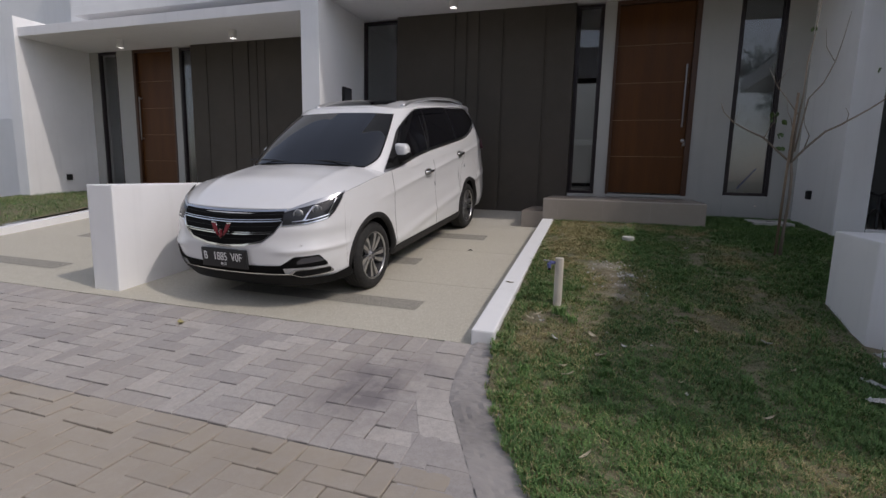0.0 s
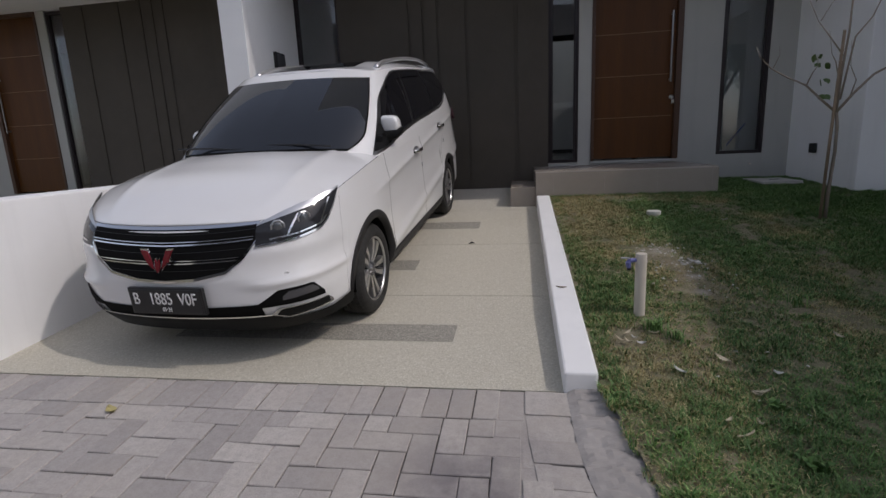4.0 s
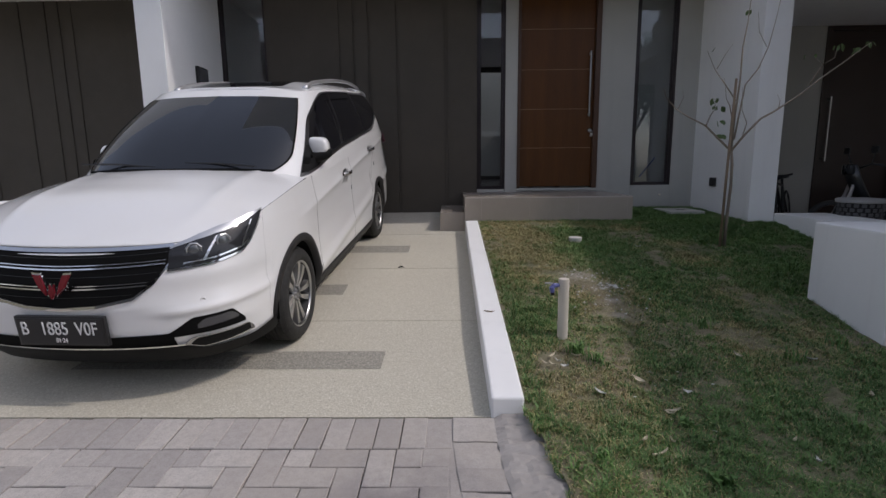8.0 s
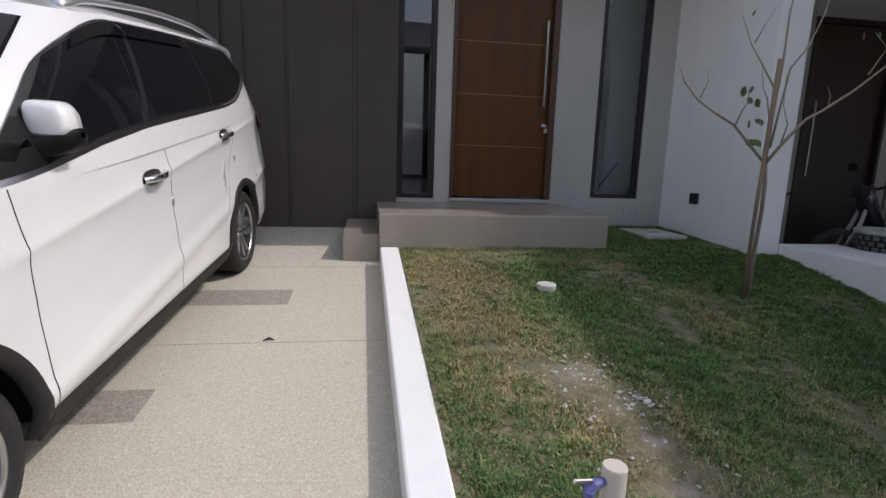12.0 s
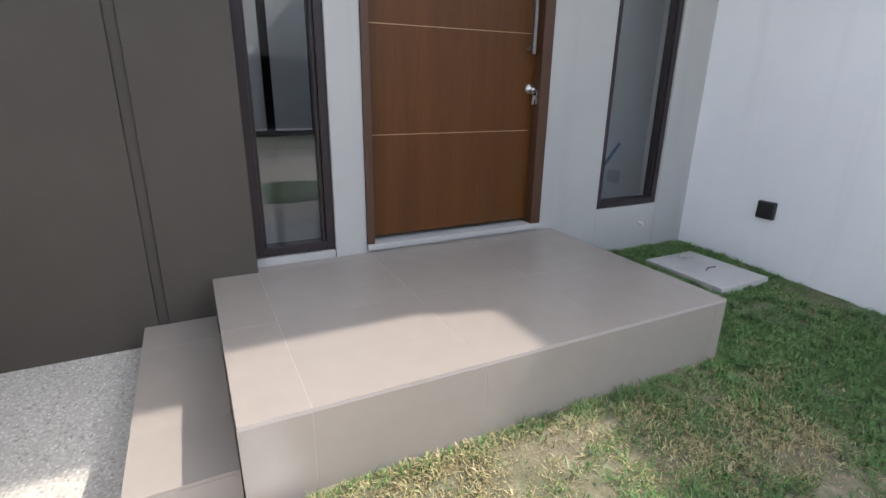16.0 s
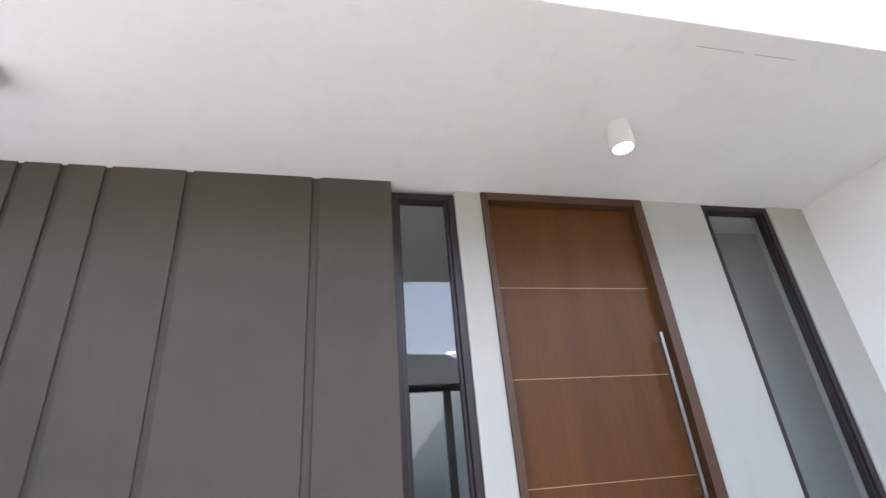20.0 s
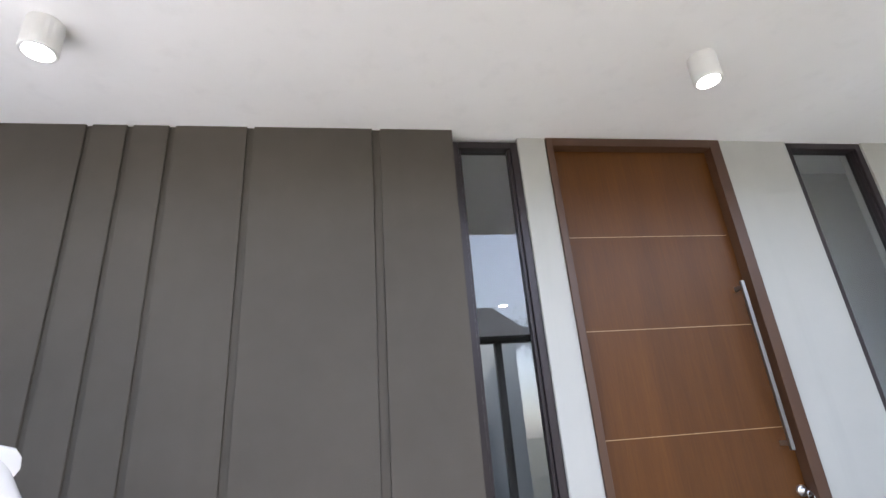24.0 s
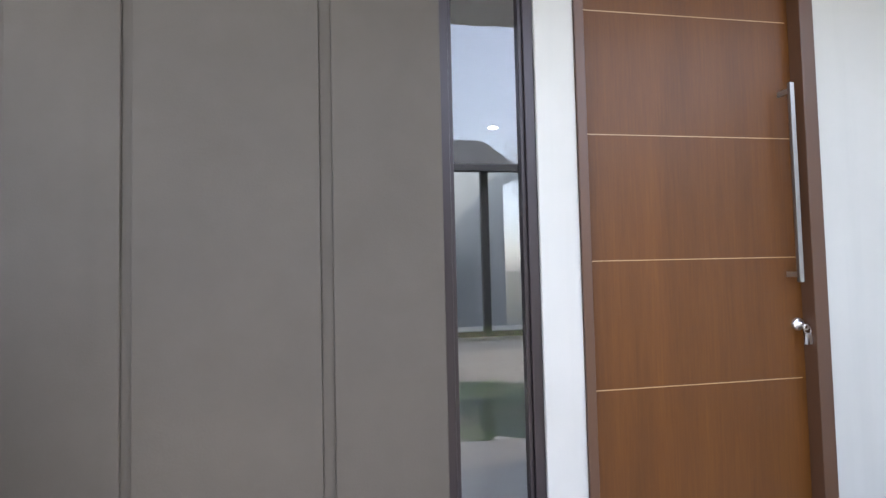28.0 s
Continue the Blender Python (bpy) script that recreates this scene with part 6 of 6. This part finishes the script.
local(block("cover", (-4.255, -4.243, 7.85, 8.08, 2.475, 2.68), M_METER, None, 0.004), e)
M_LAMPBODY = painted("white_lamp_body", (0.74, 0.73, 0.71), 0.02, 0.5, 60, 0.03)
gl = Mat("lamp_disc", (1, 1, 1), 0.5)
gl.put("Emission Color", (1, 0.97, 0.92, 1))
gl.put("Emission Strength", 7.0)
for x, y, dz in ((0.585, 7.90, 0), (-2.375, 7.86, 0), (-9.24, 7.90, -0.20), (-6.50, 7.86, -0.20)):
    e = empty("ceiling_spotlight", "white cylindrical spotlight mounted under the canopy, lit", "lamp", (x, y, 3.946 + dz), "canopy spotlights")
    local(part("housing", lathe(bmesh.new(), [(0.066, 3.946), (0.068, 3.94), (0.068, 3.806), (0.065, 3.798), (0.055, 3.798), (0.050, 3.822)], (x, y, dz), sides=32), M_LAMPBODY, smooth=False), e)
    local(part("diffuser", lathe(bmesh.new(), [(0.051, 3.820), (0.0005, 3.820)], (x, y, dz), sides=24), gl.m), e)
# door lock with keys
lk = empty("door_lock", "round steel door lock with a bunch of keys hanging", "lock", (1.072, 8.67, 1.877))
local(part("escutcheon", lathe(bmesh.new(), [(0.029, 8.673), (0.029, 8.664), (0.024, 8.658), (0.014, 8.656), (0.013, 8.645), (0.0005, 8.645)], (1.072, 0, 1.877), "Y", 24), M_STEEL, smooth=True), lk)
local(part("key_bow", lathe(bmesh.new(), [(0.008, 8.63), (0.015, 8.632), (0.015, 8.636), (0.008, 8.638), (0.008, 8.63)], (1.08, 0, 1.866), "Y", 16), M_STEEL), lk)
local(part("key_ring", tube(bmesh.new(), [(1.085 + 0.017 * math.cos(a), 8.632 + 0.004 * math.sin(a), 1.854 + 0.02 * math.sin(a)) for a in np.linspace(0, 6.28, 17)], 0.002, 6, False), M_STEEL), lk)
for dx, tl in ((-0.004, 8), (0.008, -10)):
    o = block("key", (-0.008, 0.008, -0.001, 0.001, -0.052, 0), M_STEEL, None, 0.0006)
    o.matrix_basis = pose(1.085 + dx, 8.630, 1.84, 0, tl, 0)
    local(o, lk)
block_t = empty("wall_tap_stub", "small white tap stub low on the wall", "tap", (2.12, 8.61, 0.93))
local(part("stub", lathe(bmesh.new(), [(0.012, 8.622), (0.012, 8.585), (0.0005, 8.585)], (2.12, 0, 0.93), "Y", 12), M_PVC), block_t)

# banner on the upper storey
M_BANNER = plain("white_banner_cloth", (0.78, 0.80, 0.82), 0.6)
M_BANTEXT = plain("blue_banner_print", (0.08, 0.16, 0.42), 0.6)
ban = tagged(block("banner", (-1.75, 0.13, 8.34, 8.352, 6.18, 7.05), M_BANNER, None, 0.002), "white printed banner with a blue telephone number", "banner")
for i, ch in enumerate("373 035"):
    if ch == " ":
        continue
    cu = bpy.data.curves.new("banner_digit", "FONT")
    cu.body, cu.size, cu.extrude = ch, 0.45, 0.001
    tmp = new("tmp_text", cu)
    me = bpy.data.meshes.new_from_object(tmp.evaluated_get(bpy.context.evaluated_depsgraph_get()))
    bpy.data.objects.remove(tmp)
    me.materials.append(M_BANTEXT)
    o = new("banner_digit", me)
    o.parent = ban
    o.matrix_basis = Matrix.Translation((-1.58 + 0.262 * i - (0.12 if i > 3 else 0), 8.337, 6.215)) @ Matrix.Rotation(radians(90), 4, "X")

# dark strips let into the ramps
M_STRIP = Mat("dark_aggregate_strip", (0.16, 0.15, 0.13), 0.9)
v_ = M_STRIP.node("ShaderNodeTexVoronoi", Scale=120.0)
M_STRIP.link(M_STRIP.coords(), v_.inputs["Vector"])
M_STRIP.color(M_STRIP.ramp(v_.outputs["Color"], [(0.0, (0.20, 0.19, 0.165)), (0.5, (0.305, 0.288, 0.245)), (1.0, (0.42, 0.40, 0.345))])).bump(v_.outputs["Distance"], 0.4, 0.003)
for x0, x1, y0, y1 in ((-3.3, -1.40, 3.96, 4.20), (-3.1, -1.90, 5.22, 5.47), (-3.3, -1.44, 6.46, 6.73), (-7.6, -5.7, 3.96, 4.20), (-7.1, -5.9, 5.22, 5.47), (-7.6, -5.7, 6.46, 6.73)):
    bm = bmesh.new()
    grid(bm, [[(x, y, ramp_z(y) + 0.0025) for x in (x0, x1)] for y in (y0, (y0 + y1) / 2, y1)])
    tagged(part("ramp_strip", bm, M_STRIP.m), "darker washed aggregate strip let into the ramp", "strip", kind="structure")
tagged(part("twig_scrap", tube(bmesh.new(), [(-1.50, 5.93, ramp_z(5.93) + 0.006), (-1.47, 5.95, ramp_z(5.95) + 0.012), (-1.44, 5.94, ramp_z(5.94) + 0.006)], [0.004, 0.008, 0.003], 6), M_CLAD), "small dark scrap lying on the ramp", "scrap")
kz_ = lambda y: 0.235 + 0.123 * (y - 3.44)
liz = bmesh.new()
tube(liz, [(-0.745, 4.50, kz_(4.5) + 0.004), (-0.72, 4.48, kz_(4.48) + 0.006), (-0.70, 4.475, kz_(4.475) + 0.006), (-0.672, 4.49, kz_(4.49) + 0.003)], [0.003, 0.006, 0.006, 0.002], 6)
tagged(part("dry_twig", liz, M_BARK), "small dark dry twig on the white kerb", "twig")

# ---- west neighbour's forecourt ----
bm = bmesh.new()
grid(bm, [[(x, y, ramp_z(y)) for x in (-8.25, -6.0, -4.18)] for y in (3.45, 4.4, 6.0, 8.62)])
o = tagged(solid(part("driveway_west", bm, M_RAMP), 0.3), "neighbour's sloping carport ramp of washed aggregate", "driveway", kind="structure")
bm = bmesh.new()
grid(bm, [[(x, y, ramp_z(y) + 0.11) for x in (-8.40, -8.24)] for y in (3.44, 4.4, 7.3)])
tagged(bevelled(solid(part("white_kerb_west", bm, M_WHITE), 0.4), 0.01), "low white kerb beside the neighbour's lawn", "kerb", kind="structure")
bm = bmesh.new()
grid(bm, [[(x, y, lawn_z(0, y) + 0.02 * noise.noise((x, y, 0))) for x in np.linspace(-11.4, -8.38, 14)] for y in np.linspace(2.2, 8.62, 24)])
tagged(part("lawn_west", bm, M_SOIL, smooth=True), "neighbour's small front lawn", "lawn", kind="structure")
grass_field("grass_west", 30000, (-11.3, -8.42, 3.4, 8.6), lambda x, y: x < 0, lambda x, y: lawn_z(0, y), "neighbour's short lawn grass", 7, 1.3, False)
tagged(block("boundary_wall_far", (-20, -11.7, 7.6, 7.8, -0.1, 2.25), M_WHITE, None, 0.01), "white boundary wall of the next plot", "wall", kind="structure")
tagged(block("house_wall_far", (-22, -12.2, 9.2, 9.4, -0.1, 7.0), M_WHITE, None, 0.01), "white side of the next house in the row", "wall", kind="structure")

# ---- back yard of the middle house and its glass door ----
# built extra tall to keep sky light off the yard
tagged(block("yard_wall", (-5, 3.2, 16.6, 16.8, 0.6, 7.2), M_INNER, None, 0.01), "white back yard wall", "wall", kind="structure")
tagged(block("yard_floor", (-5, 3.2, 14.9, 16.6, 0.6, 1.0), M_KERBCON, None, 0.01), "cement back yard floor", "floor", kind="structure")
# unseen wall, added to shade the yard and close off bright sky
tagged(block("yard_shade_wall", (2.76, 2.95, 14.9, 16.6, 0.6, 5.2), M_MIDGREY, None, 0.01), "tall side wall added to shade the back yard", "wall", kind="structure")
gd = empty("door_back_glass", "black framed glass sliding door to the back yard", "door", (0.35, 14.85, 1.03), kind="structure")
for x in (-1.08, -0.33, 0.42, 1.165, 1.915):
    local(block("post", (x - 0.065, x + 0.065, 14.8, 14.9, 1.03, 3.95), M_LIP, None, 0.004), gd)
for z0, z1 in ((1.03, 1.12), (3.82, 3.95)):
    local(block("rail", (-1.2, 1.9, 14.802, 14.898, z0, z1), M_LIP, None, 0.004), gd)
for x0, x1 in ((-4.4, -1.2), (1.9, 2.66)):
    tagged(block("wall_back", (x0, x1, 14.8, 14.9, 0.85, 4.08), M_WHITE, None, 0), "white back wall of the living room", "wall", kind="structure")
dl = empty("ceiling_downlight", "small round lit downlight in the living room ceiling", "lamp", (0.75, 12.68, 3.95))
local(part("trim_ring", lathe(bmesh.new(), [(0.058, 3.949), (0.060, 3.943), (0.072, 3.942), (0.076, 3.9495)], (0.75, 12.68, 0), sides=28), M_LAMPBODY, smooth=True), dl)
local(part("lens", lathe(bmesh.new(), [(0.059, 3.946), (0.0005, 3.946)], (0.75, 12.68, 0), sides=28), gl.m), dl)
M_BROOM = plain("blue_broom_plastic", (0.05, 0.08, 0.24), 0.35)
br = empty("broom", "blue plastic broom leaning behind the window", "broom", (1.98, 9.0, 1.03))
local(part("broom_stick", tube(bmesh.new(), [(1.88, 8.99, 1.10), (2.16, 8.95, 1.48)], 0.012, 8), M_BROOM), br)
local(block("broom_head", (1.78, 1.98, 8.95, 9.02, 1.035, 1.10), M_BROOM, None, 0.015), br)
tagged(block("paper_bag", (1.66 + 0.12, 1.66 + 0.26, 8.92, 8.945, 1.032, 1.28), M_MIDGREY, None, 0.02), "small grey bag standing behind the window", "bag")

# ---- house across the street ----
M_FACADE = painted("grey_brown_facade", (0.17, 0.16, 0.15), 0.12, 0.85, 60, 0.3)
op = empty("house_opposite", "grey-brown house across the street with a dark tiled roof", "house", (-2, -8, 0))
local(block("front_wall", (-11, 4.6, -8.2, -8, -0.1, 5.9), M_FACADE, None, 0.01), op)
M_ROOF = painted("dark_roof_tiles", (0.06, 0.058, 0.06), 0.2, 0.7, 12, 0.5)
bm = bmesh.new()
f = [bm.verts.new(p) for p in ((-11.8, -7.3, 5.75), (5.2, -7.3, 5.75), (4.2, -9.6, 7.5), (-10.8, -9.6, 7.5))]
bm.faces.new(f)
f2 = [bm.verts.new(p) for p in ((5.2, -7.3, 5.75), (5.2, -15, 5.75), (4.2, -12.6, 7.5), (4.2, -9.6, 7.5))]
bm.faces.new(f2)
local(solid(part("roof", bm, M_ROOF), 0.12), op)
for x0, x1, z0, z1 in ((-9.5, -8.0, 3.4, 5.0), (-5.5, -3.2, 0.3, 2.7), (-5.2, -3.5, 3.4, 5.0), (-0.8, 0.8, 3.4, 5.0), (1.6, 3.4, 0.3, 2.7), (-1.0, 0.2, 0.1, 2.4)):
    w = local(block("window", (x0, x1, -8.0, -7.96, z0, z1), M_TINT, None, 0.004), op)
local(block("entrance_canopy", (-2.2, 1.4, -8.0, -6.6, 2.75, 2.95), M_WHITE, None, 0.01), op)
tagged(block("verge_opposite", (-30, 30, -7.6, -4.2, -0.2, 0.03), M_SOIL, None, 0.01), "planted verge across the street", "verge", kind="structure")
grass_field("grass_verge", 14000, (-6, 6, -7.0, -4.3), lambda x, y: y < 0, lambda x, y: 0.03 + 0 * x, "verge grass across the street", 9, 2.2, False)
tagged(block("house_side_far", (13, 14, -20, -6, -0.1, 6.5), M_FACADE, None, 0.01), "grey-brown house end further along the street", "house", kind="structure")

# street trees opposite, whose dark crowns the panes reflect
M_CROWN = blade_material("street_tree_leaves", (0.020, 0.045, 0.014), (0.038, 0.080, 0.022), (0.065, 0.120, 0.035))
M_DARKBARK = painted("dark_street_tree_bark", (0.055, 0.045, 0.036), 0.25, 0.9, 40, 0.5)


def street_tree(x, y, top, spread, seed):
    e = empty("street_tree", "leafy broad-crowned street tree across the road", "tree", (x, y, -0.05), "street trees opposite")
    rng = np.random.default_rng(seed)
    fork = top * 0.38
    local(part("trunk", tube(bmesh.new(), [(x, y, -0.1), (x + 0.05, y, fork * 0.5), (x - 0.03, y + 0.04, fork)], [0.17, 0.13, 0.10], 12), M_DARKBARK, smooth=True), e)
    tips = []
    for k in range(9):
        a, r = 2.4 * k, spread * (0.45 + 0.5 * rng.random())
        tip = Vector((x + r * math.cos(a), y + r * math.sin(a), fork + (top - fork) * (0.35 + 0.6 * rng.random())))
        mid = Vector((x, y, fork)).lerp(tip, 0.5) + Vector((0, 0, 0.25))
        local(part("limb", tube(bmesh.new(), [(x - 0.03, y + 0.04, fork - 0.05), mid, tip], [0.075, 0.045, 0.015], 7), M_DARKBARK, smooth=True), e)
        tips += [tip, mid.lerp(tip, 0.55)]
    verts, faces = [], []
    for k in range(5200):
        c = tips[k % len(tips)]
        p = c + Vector(rng.normal(0, 0.42 * spread / 2, 3)) * (0.7 + 0.5 * rng.random())
        d = Vector(rng.normal(0, 1, 3)).normalized()
        s_ = d.orthogonal().normalized() * rng.uniform(0.03, 0.06)
        l = d * rng.uniform(0.07, 0.14)
        b = len(verts)
        verts += [tuple(p - l), tuple(p + s_), tuple(p + l), tuple(p - s_)]
        faces.append((b, b + 1, b + 2, b + 3))
    me = bpy.data.meshes.new("crown")
    me.from_pydata(verts, [], faces)
    me.materials.append(M_CROWN)
    local(new("crown", me), e)
    return e


street_tree(8.0, -9.0, 7.6, 2.2, 21)
street_tree(11.2, -10.5, 8.4, 2.6, 22)

# ---- east neighbour's terrace ----
M_BIKE = plain("black_motorcycle_plastic", (0.016, 0.016, 0.018), 0.3, 0.0, Coat_Weight=0.5)
M_SEAT = plain("black_vinyl_seat", (0.02, 0.02, 0.02), 0.6)


def motorcycle(m, panel_mat, label):
    e = empty("motorcycle", label, "motorcycle", group="motorcycles on the terrace")
    for y in (0.0, 1.24):
        w = part("wheel", lathe(bmesh.new(), [(0.22, -0.02), (0.23, 0.0), (0.22, 0.02)], (0, y, 0.28), "X", 28), M_ALLOY, e, smooth=True)
        part("tyre", lathe(bmesh.new(), [(0.225, -0.03), (0.265, -0.036), (0.28, 0.0), (0.265, 0.036), (0.225, 0.03)], (0, y, 0.28), "X", 28), M_TYRE, w, smooth=True)
        for k in range(5):
            a = 2 * math.pi * k / 5
            part("spoke", tube(bmesh.new(), [(0, y, 0.28), (0, y + 0.22 * math.cos(a), 0.28 + 0.22 * math.sin(a))], 0.012, 6), M_ALLOYDARK, w)
    part("fork", tube(bmesh.new(), [(0.05, 0.0, 0.28), (0.05, 0.16, 0.62), (0.03, 0.22, 0.86)], 0.02, 8), M_STEEL, e)
    part("fork", tube(bmesh.new(), [(-0.05, 0.0, 0.28), (-0.05, 0.16, 0.62), (-0.03, 0.22, 0.86)], 0.02, 8), M_STEEL, e)
    part("handlebar", tube(bmesh.new(), [(-0.33, 0.34, 0.97), (-0.2, 0.27, 0.99), (0, 0.23, 0.93), (0.2, 0.27, 0.99), (0.33, 0.34, 0.97)], 0.014, 8), M_BLACK, e, smooth=True)
    bm = bmesh.new()
    grid(bm, [[(x * w, y - 0.08 * (1 - abs(x)), z) for x in (-1, -0.5, 0, 0.5, 1)] for z, y, w in ((0.35, 0.42, 0.12), (0.6, 0.30, 0.17), (0.82, 0.20, 0.15), (0.98, 0.17, 0.10))])
    solid(part("leg_shield", bm, panel_mat, e, smooth=True), 0.02)
    part("headlamp", cuboid(bmesh.new(), -0.09, 0.09, 0.10, 0.22, 0.86, 0.99, 0.04), M_LAMPGLASS, e)
    bm = bmesh.new()
    bmesh.ops.create_uvsphere(bm, u_segments=16, v_segments=10, radius=1)
    bmesh.ops.scale(bm, vec=(0.12, 0.5, 0.11), verts=bm.verts)
    bmesh.ops.translate(bm, vec=(0, 1.02, 0.58), verts=bm.verts)
    part("body", bm, panel_mat, e, smooth=True)
    bm = bmesh.new()
    bmesh.ops.create_uvsphere(bm, u_segments=16, v_segments=10, radius=1)
    bmesh.ops.scale(bm, vec=(0.13, 0.40, 0.05), verts=bm.verts)
    bmesh.ops.translate(bm, vec=(0, 0.98, 0.70), verts=bm.verts)
    part("seat", bm, M_SEAT, e, smooth=True)
    part("engine", cuboid(bmesh.new(), -0.1, 0.1, 0.5, 0.82, 0.24, 0.46, 0.05), M_ALLOYDARK, e)
    part("exhaust", tube(bmesh.new(), [(0.12, 0.7, 0.25), (0.14, 1.0, 0.27), (0.15, 1.45, 0.36)], [0.02, 0.035, 0.04], 10), M_STEEL, e)
    part("tail_lamp", cuboid(bmesh.new(), -0.08, 0.08, 1.46, 1.54, 0.60, 0.68, 0.02), M_REDLAMP, e)
    for sx in (-1, 1):
        mr = part("mirror_stalk", tube(bmesh.new(), [(sx * 0.2, 0.27, 0.99), (sx * 0.27, 0.25, 1.14)], 0.007, 6), M_BLACK, e)
        part("mirror", cuboid(bmesh.new(), sx * 0.27 - 0.06, sx * 0.27 + 0.06, 0.235, 0.26, 1.11, 1.19, 0.012), M_BLACK, mr)
    e.matrix_basis = m
    return e


motorcycle(pose(3.75, 7.25, 0.36, 0, 0, -100) @ pose(0, -0.1, 0), M_BIKE, "black motorcycle parked on the terrace")
motorcycle(pose(6.35, 7.3, 0.36, 0, 0, 75), M_BIKE, "black motorcycle parked on the terrace")
bk = empty("bicycle", "dark bicycle leaning by the terrace wall", "bicycle")
for y in (0.0, 1.0):
    w = part("wheel", lathe(bmesh.new(), [(0.30, -0.012), (0.325, 0.0), (0.30, 0.012), (0.295, 0.0)], (0, y, 0.32), "X", 28), M_TYRE, bk, smooth=True)
    for k in range(10):
        a = 2 * math.pi * k / 10
        part("spoke", tube(bmesh.new(), [(0, y, 0.32), (0, y + 0.3 * math.cos(a), 0.32 + 0.3 * math.sin(a))], 0.002, 4), M_STEEL, w)
for p in ([(0, 0, 0.32), (0, 0.16, 0.80)], [(0, 0.15, 0.74), (0, 0.58, 0.34)], [(0, 0.15, 0.76), (0, 0.62, 0.72)], [(0, 0.58, 0.34), (0, 0.66, 0.82)], [(0, 0.58, 0.34), (0, 1.0, 0.32)], [(0, 0.63, 0.70), (0, 1.0, 0.32)]):
    part("frame_tube", tube(bmesh.new(), p, 0.016, 8), M_BLACK, bk)
part("handlebar", tube(bmesh.new(), [(-0.16, 0.24, 0.86), (-0.08, 0.14, 0.84), (0, 0.15, 0.80), (0.08, 0.14, 0.84), (0.16, 0.24, 0.86)], 0.013, 8), M_BLACK, bk)
part("saddle", cuboid(bmesh.new(), -0.07, 0.07, 0.56, 0.80, 0.81, 0.86, 0.025), M_SEAT, bk)
bk.matrix_basis = pose(3.16, 7.46, 0.36, 0, -6, -40)

bas = empty("wicker_basket", "grey woven laundry basket standing on the terrace floor", "basket", (3.62, 6.79, 0.36))
M_WICKER = painted("grey_wicker", (0.105, 0.105, 0.108), 0.2, 0.6, 60, 0.2)
local(part("liner", lathe(bmesh.new(), [(0.0005, 0.36), (0.165, 0.36), (0.208, 0.93)], (3.62, 6.79, 0), sides=28), M_CLAD, smooth=True), bas)
for j in range(11):
    z0 = 0.38 + 0.050 * j
    bm = bmesh.new()
    for k in range(20):
        r0, r1 = 0.172 + 0.0735 * (z0 - 0.36), 0.172 + 0.0735 * (z0 + 0.038 - 0.36)
        a0 = 2 * math.pi * (k + 0.5 * (j % 2)) / 20
        vs = []
        for rr, zz in ((r0, z0), (r0 + 0.008, z0 + 0.004), (r1 + 0.008, z0 + 0.034), (r1, z0 + 0.038)):
            vs.append([bm.verts.new((3.62 + rr * math.cos(a), 6.79 + rr * math.sin(a), zz)) for a in (a0, a0 + 0.11, a0 + 0.21)])
        for p_, q_ in zip(vs, vs[1:]):
            for i in (0, 1):
                bm.faces.new((p_[i], p_[i + 1], q_[i + 1], q_[i]))
    local(part("weave", bm, M_WICKER), bas)
local(part("rim", lathe(bmesh.new(), [(0.210, 0.925), (0.232, 0.930), (0.234, 0.965), (0.212, 0.972), (0.202, 0.94)], (3.62, 6.79, 0), sides=36), plain("pale_basket_rim", (0.33, 0.325, 0.315), 0.5), smooth=True), bas)
cb = tagged(block("cardboard_box", (5.13, 5.43, 7.78, 8.10, 0.362, 0.93), painted("brown_cardboard", (0.16, 0.10, 0.06), 0.1, 0.8, 40, 0.1), None, 0.006), "brown cardboard box standing on the terrace", "box")
part("tape", cuboid(bmesh.new(), 5.25, 5.31, 7.776, 8.104, 0.9285, 0.9335), plain("parcel_tape", (0.30, 0.22, 0.14), 0.3), cb)
M_RAG = plain("dirty_white_plastic", (0.55, 0.54, 0.52), 0.45)
M_BLUERAG = plain("dark_blue_plastic", (0.05, 0.07, 0.18), 0.35)
for n_, (x, y, l, w, turn, mat_) in enumerate(((1.88, 4.12, 0.10, 0.07, 20, M_RAG), (2.01, 4.15, 0.11, 0.06, -15, M_BLUERAG), (1.86, 3.88, 0.13, 0.09, 70, M_RAG), (1.66, 3.55, 0.30, 0.028, -52, M_RAG), (1.55, 3.37, 0.12, 0.05, 10, M_RAG), (1.62, 3.31, 0.09, 0.05, 40, M_BLUERAG))):
    bm = bmesh.new()
    grid(bm, [[((u - 0.5) * l + 0.012 * noise.noise((u * 5, v * 5, n_ * 3.0)), (v - 0.5) * w + 0.02 * noise.noise((u * 4, 7, n_ * 2.0)), 0.012 + 0.030 * abs(noise.noise((u * 7, v * 7, n_ * 1.7)))) for v in np.linspace(0, 1, 9)] for u in np.linspace(0, 1, 15)])
    o = solid(part("plastic_scrap", bm, mat_), 0.0015)
    o.matrix_basis = pose(x, y, 0.161 if x > 1.80 else float(lawn_z(x, y)) + 0.004, 0, 0, turn)
    tagged(o, "dark blue plastic scrap lying by the low wall" if mat_ is M_BLUERAG else "crumpled dirty white plastic scrap by the low wall", "litter")
tuft("weed_tuft", 1.77, 3.82, 16, 0.16, "tall thin weed beside the neighbour's wall")
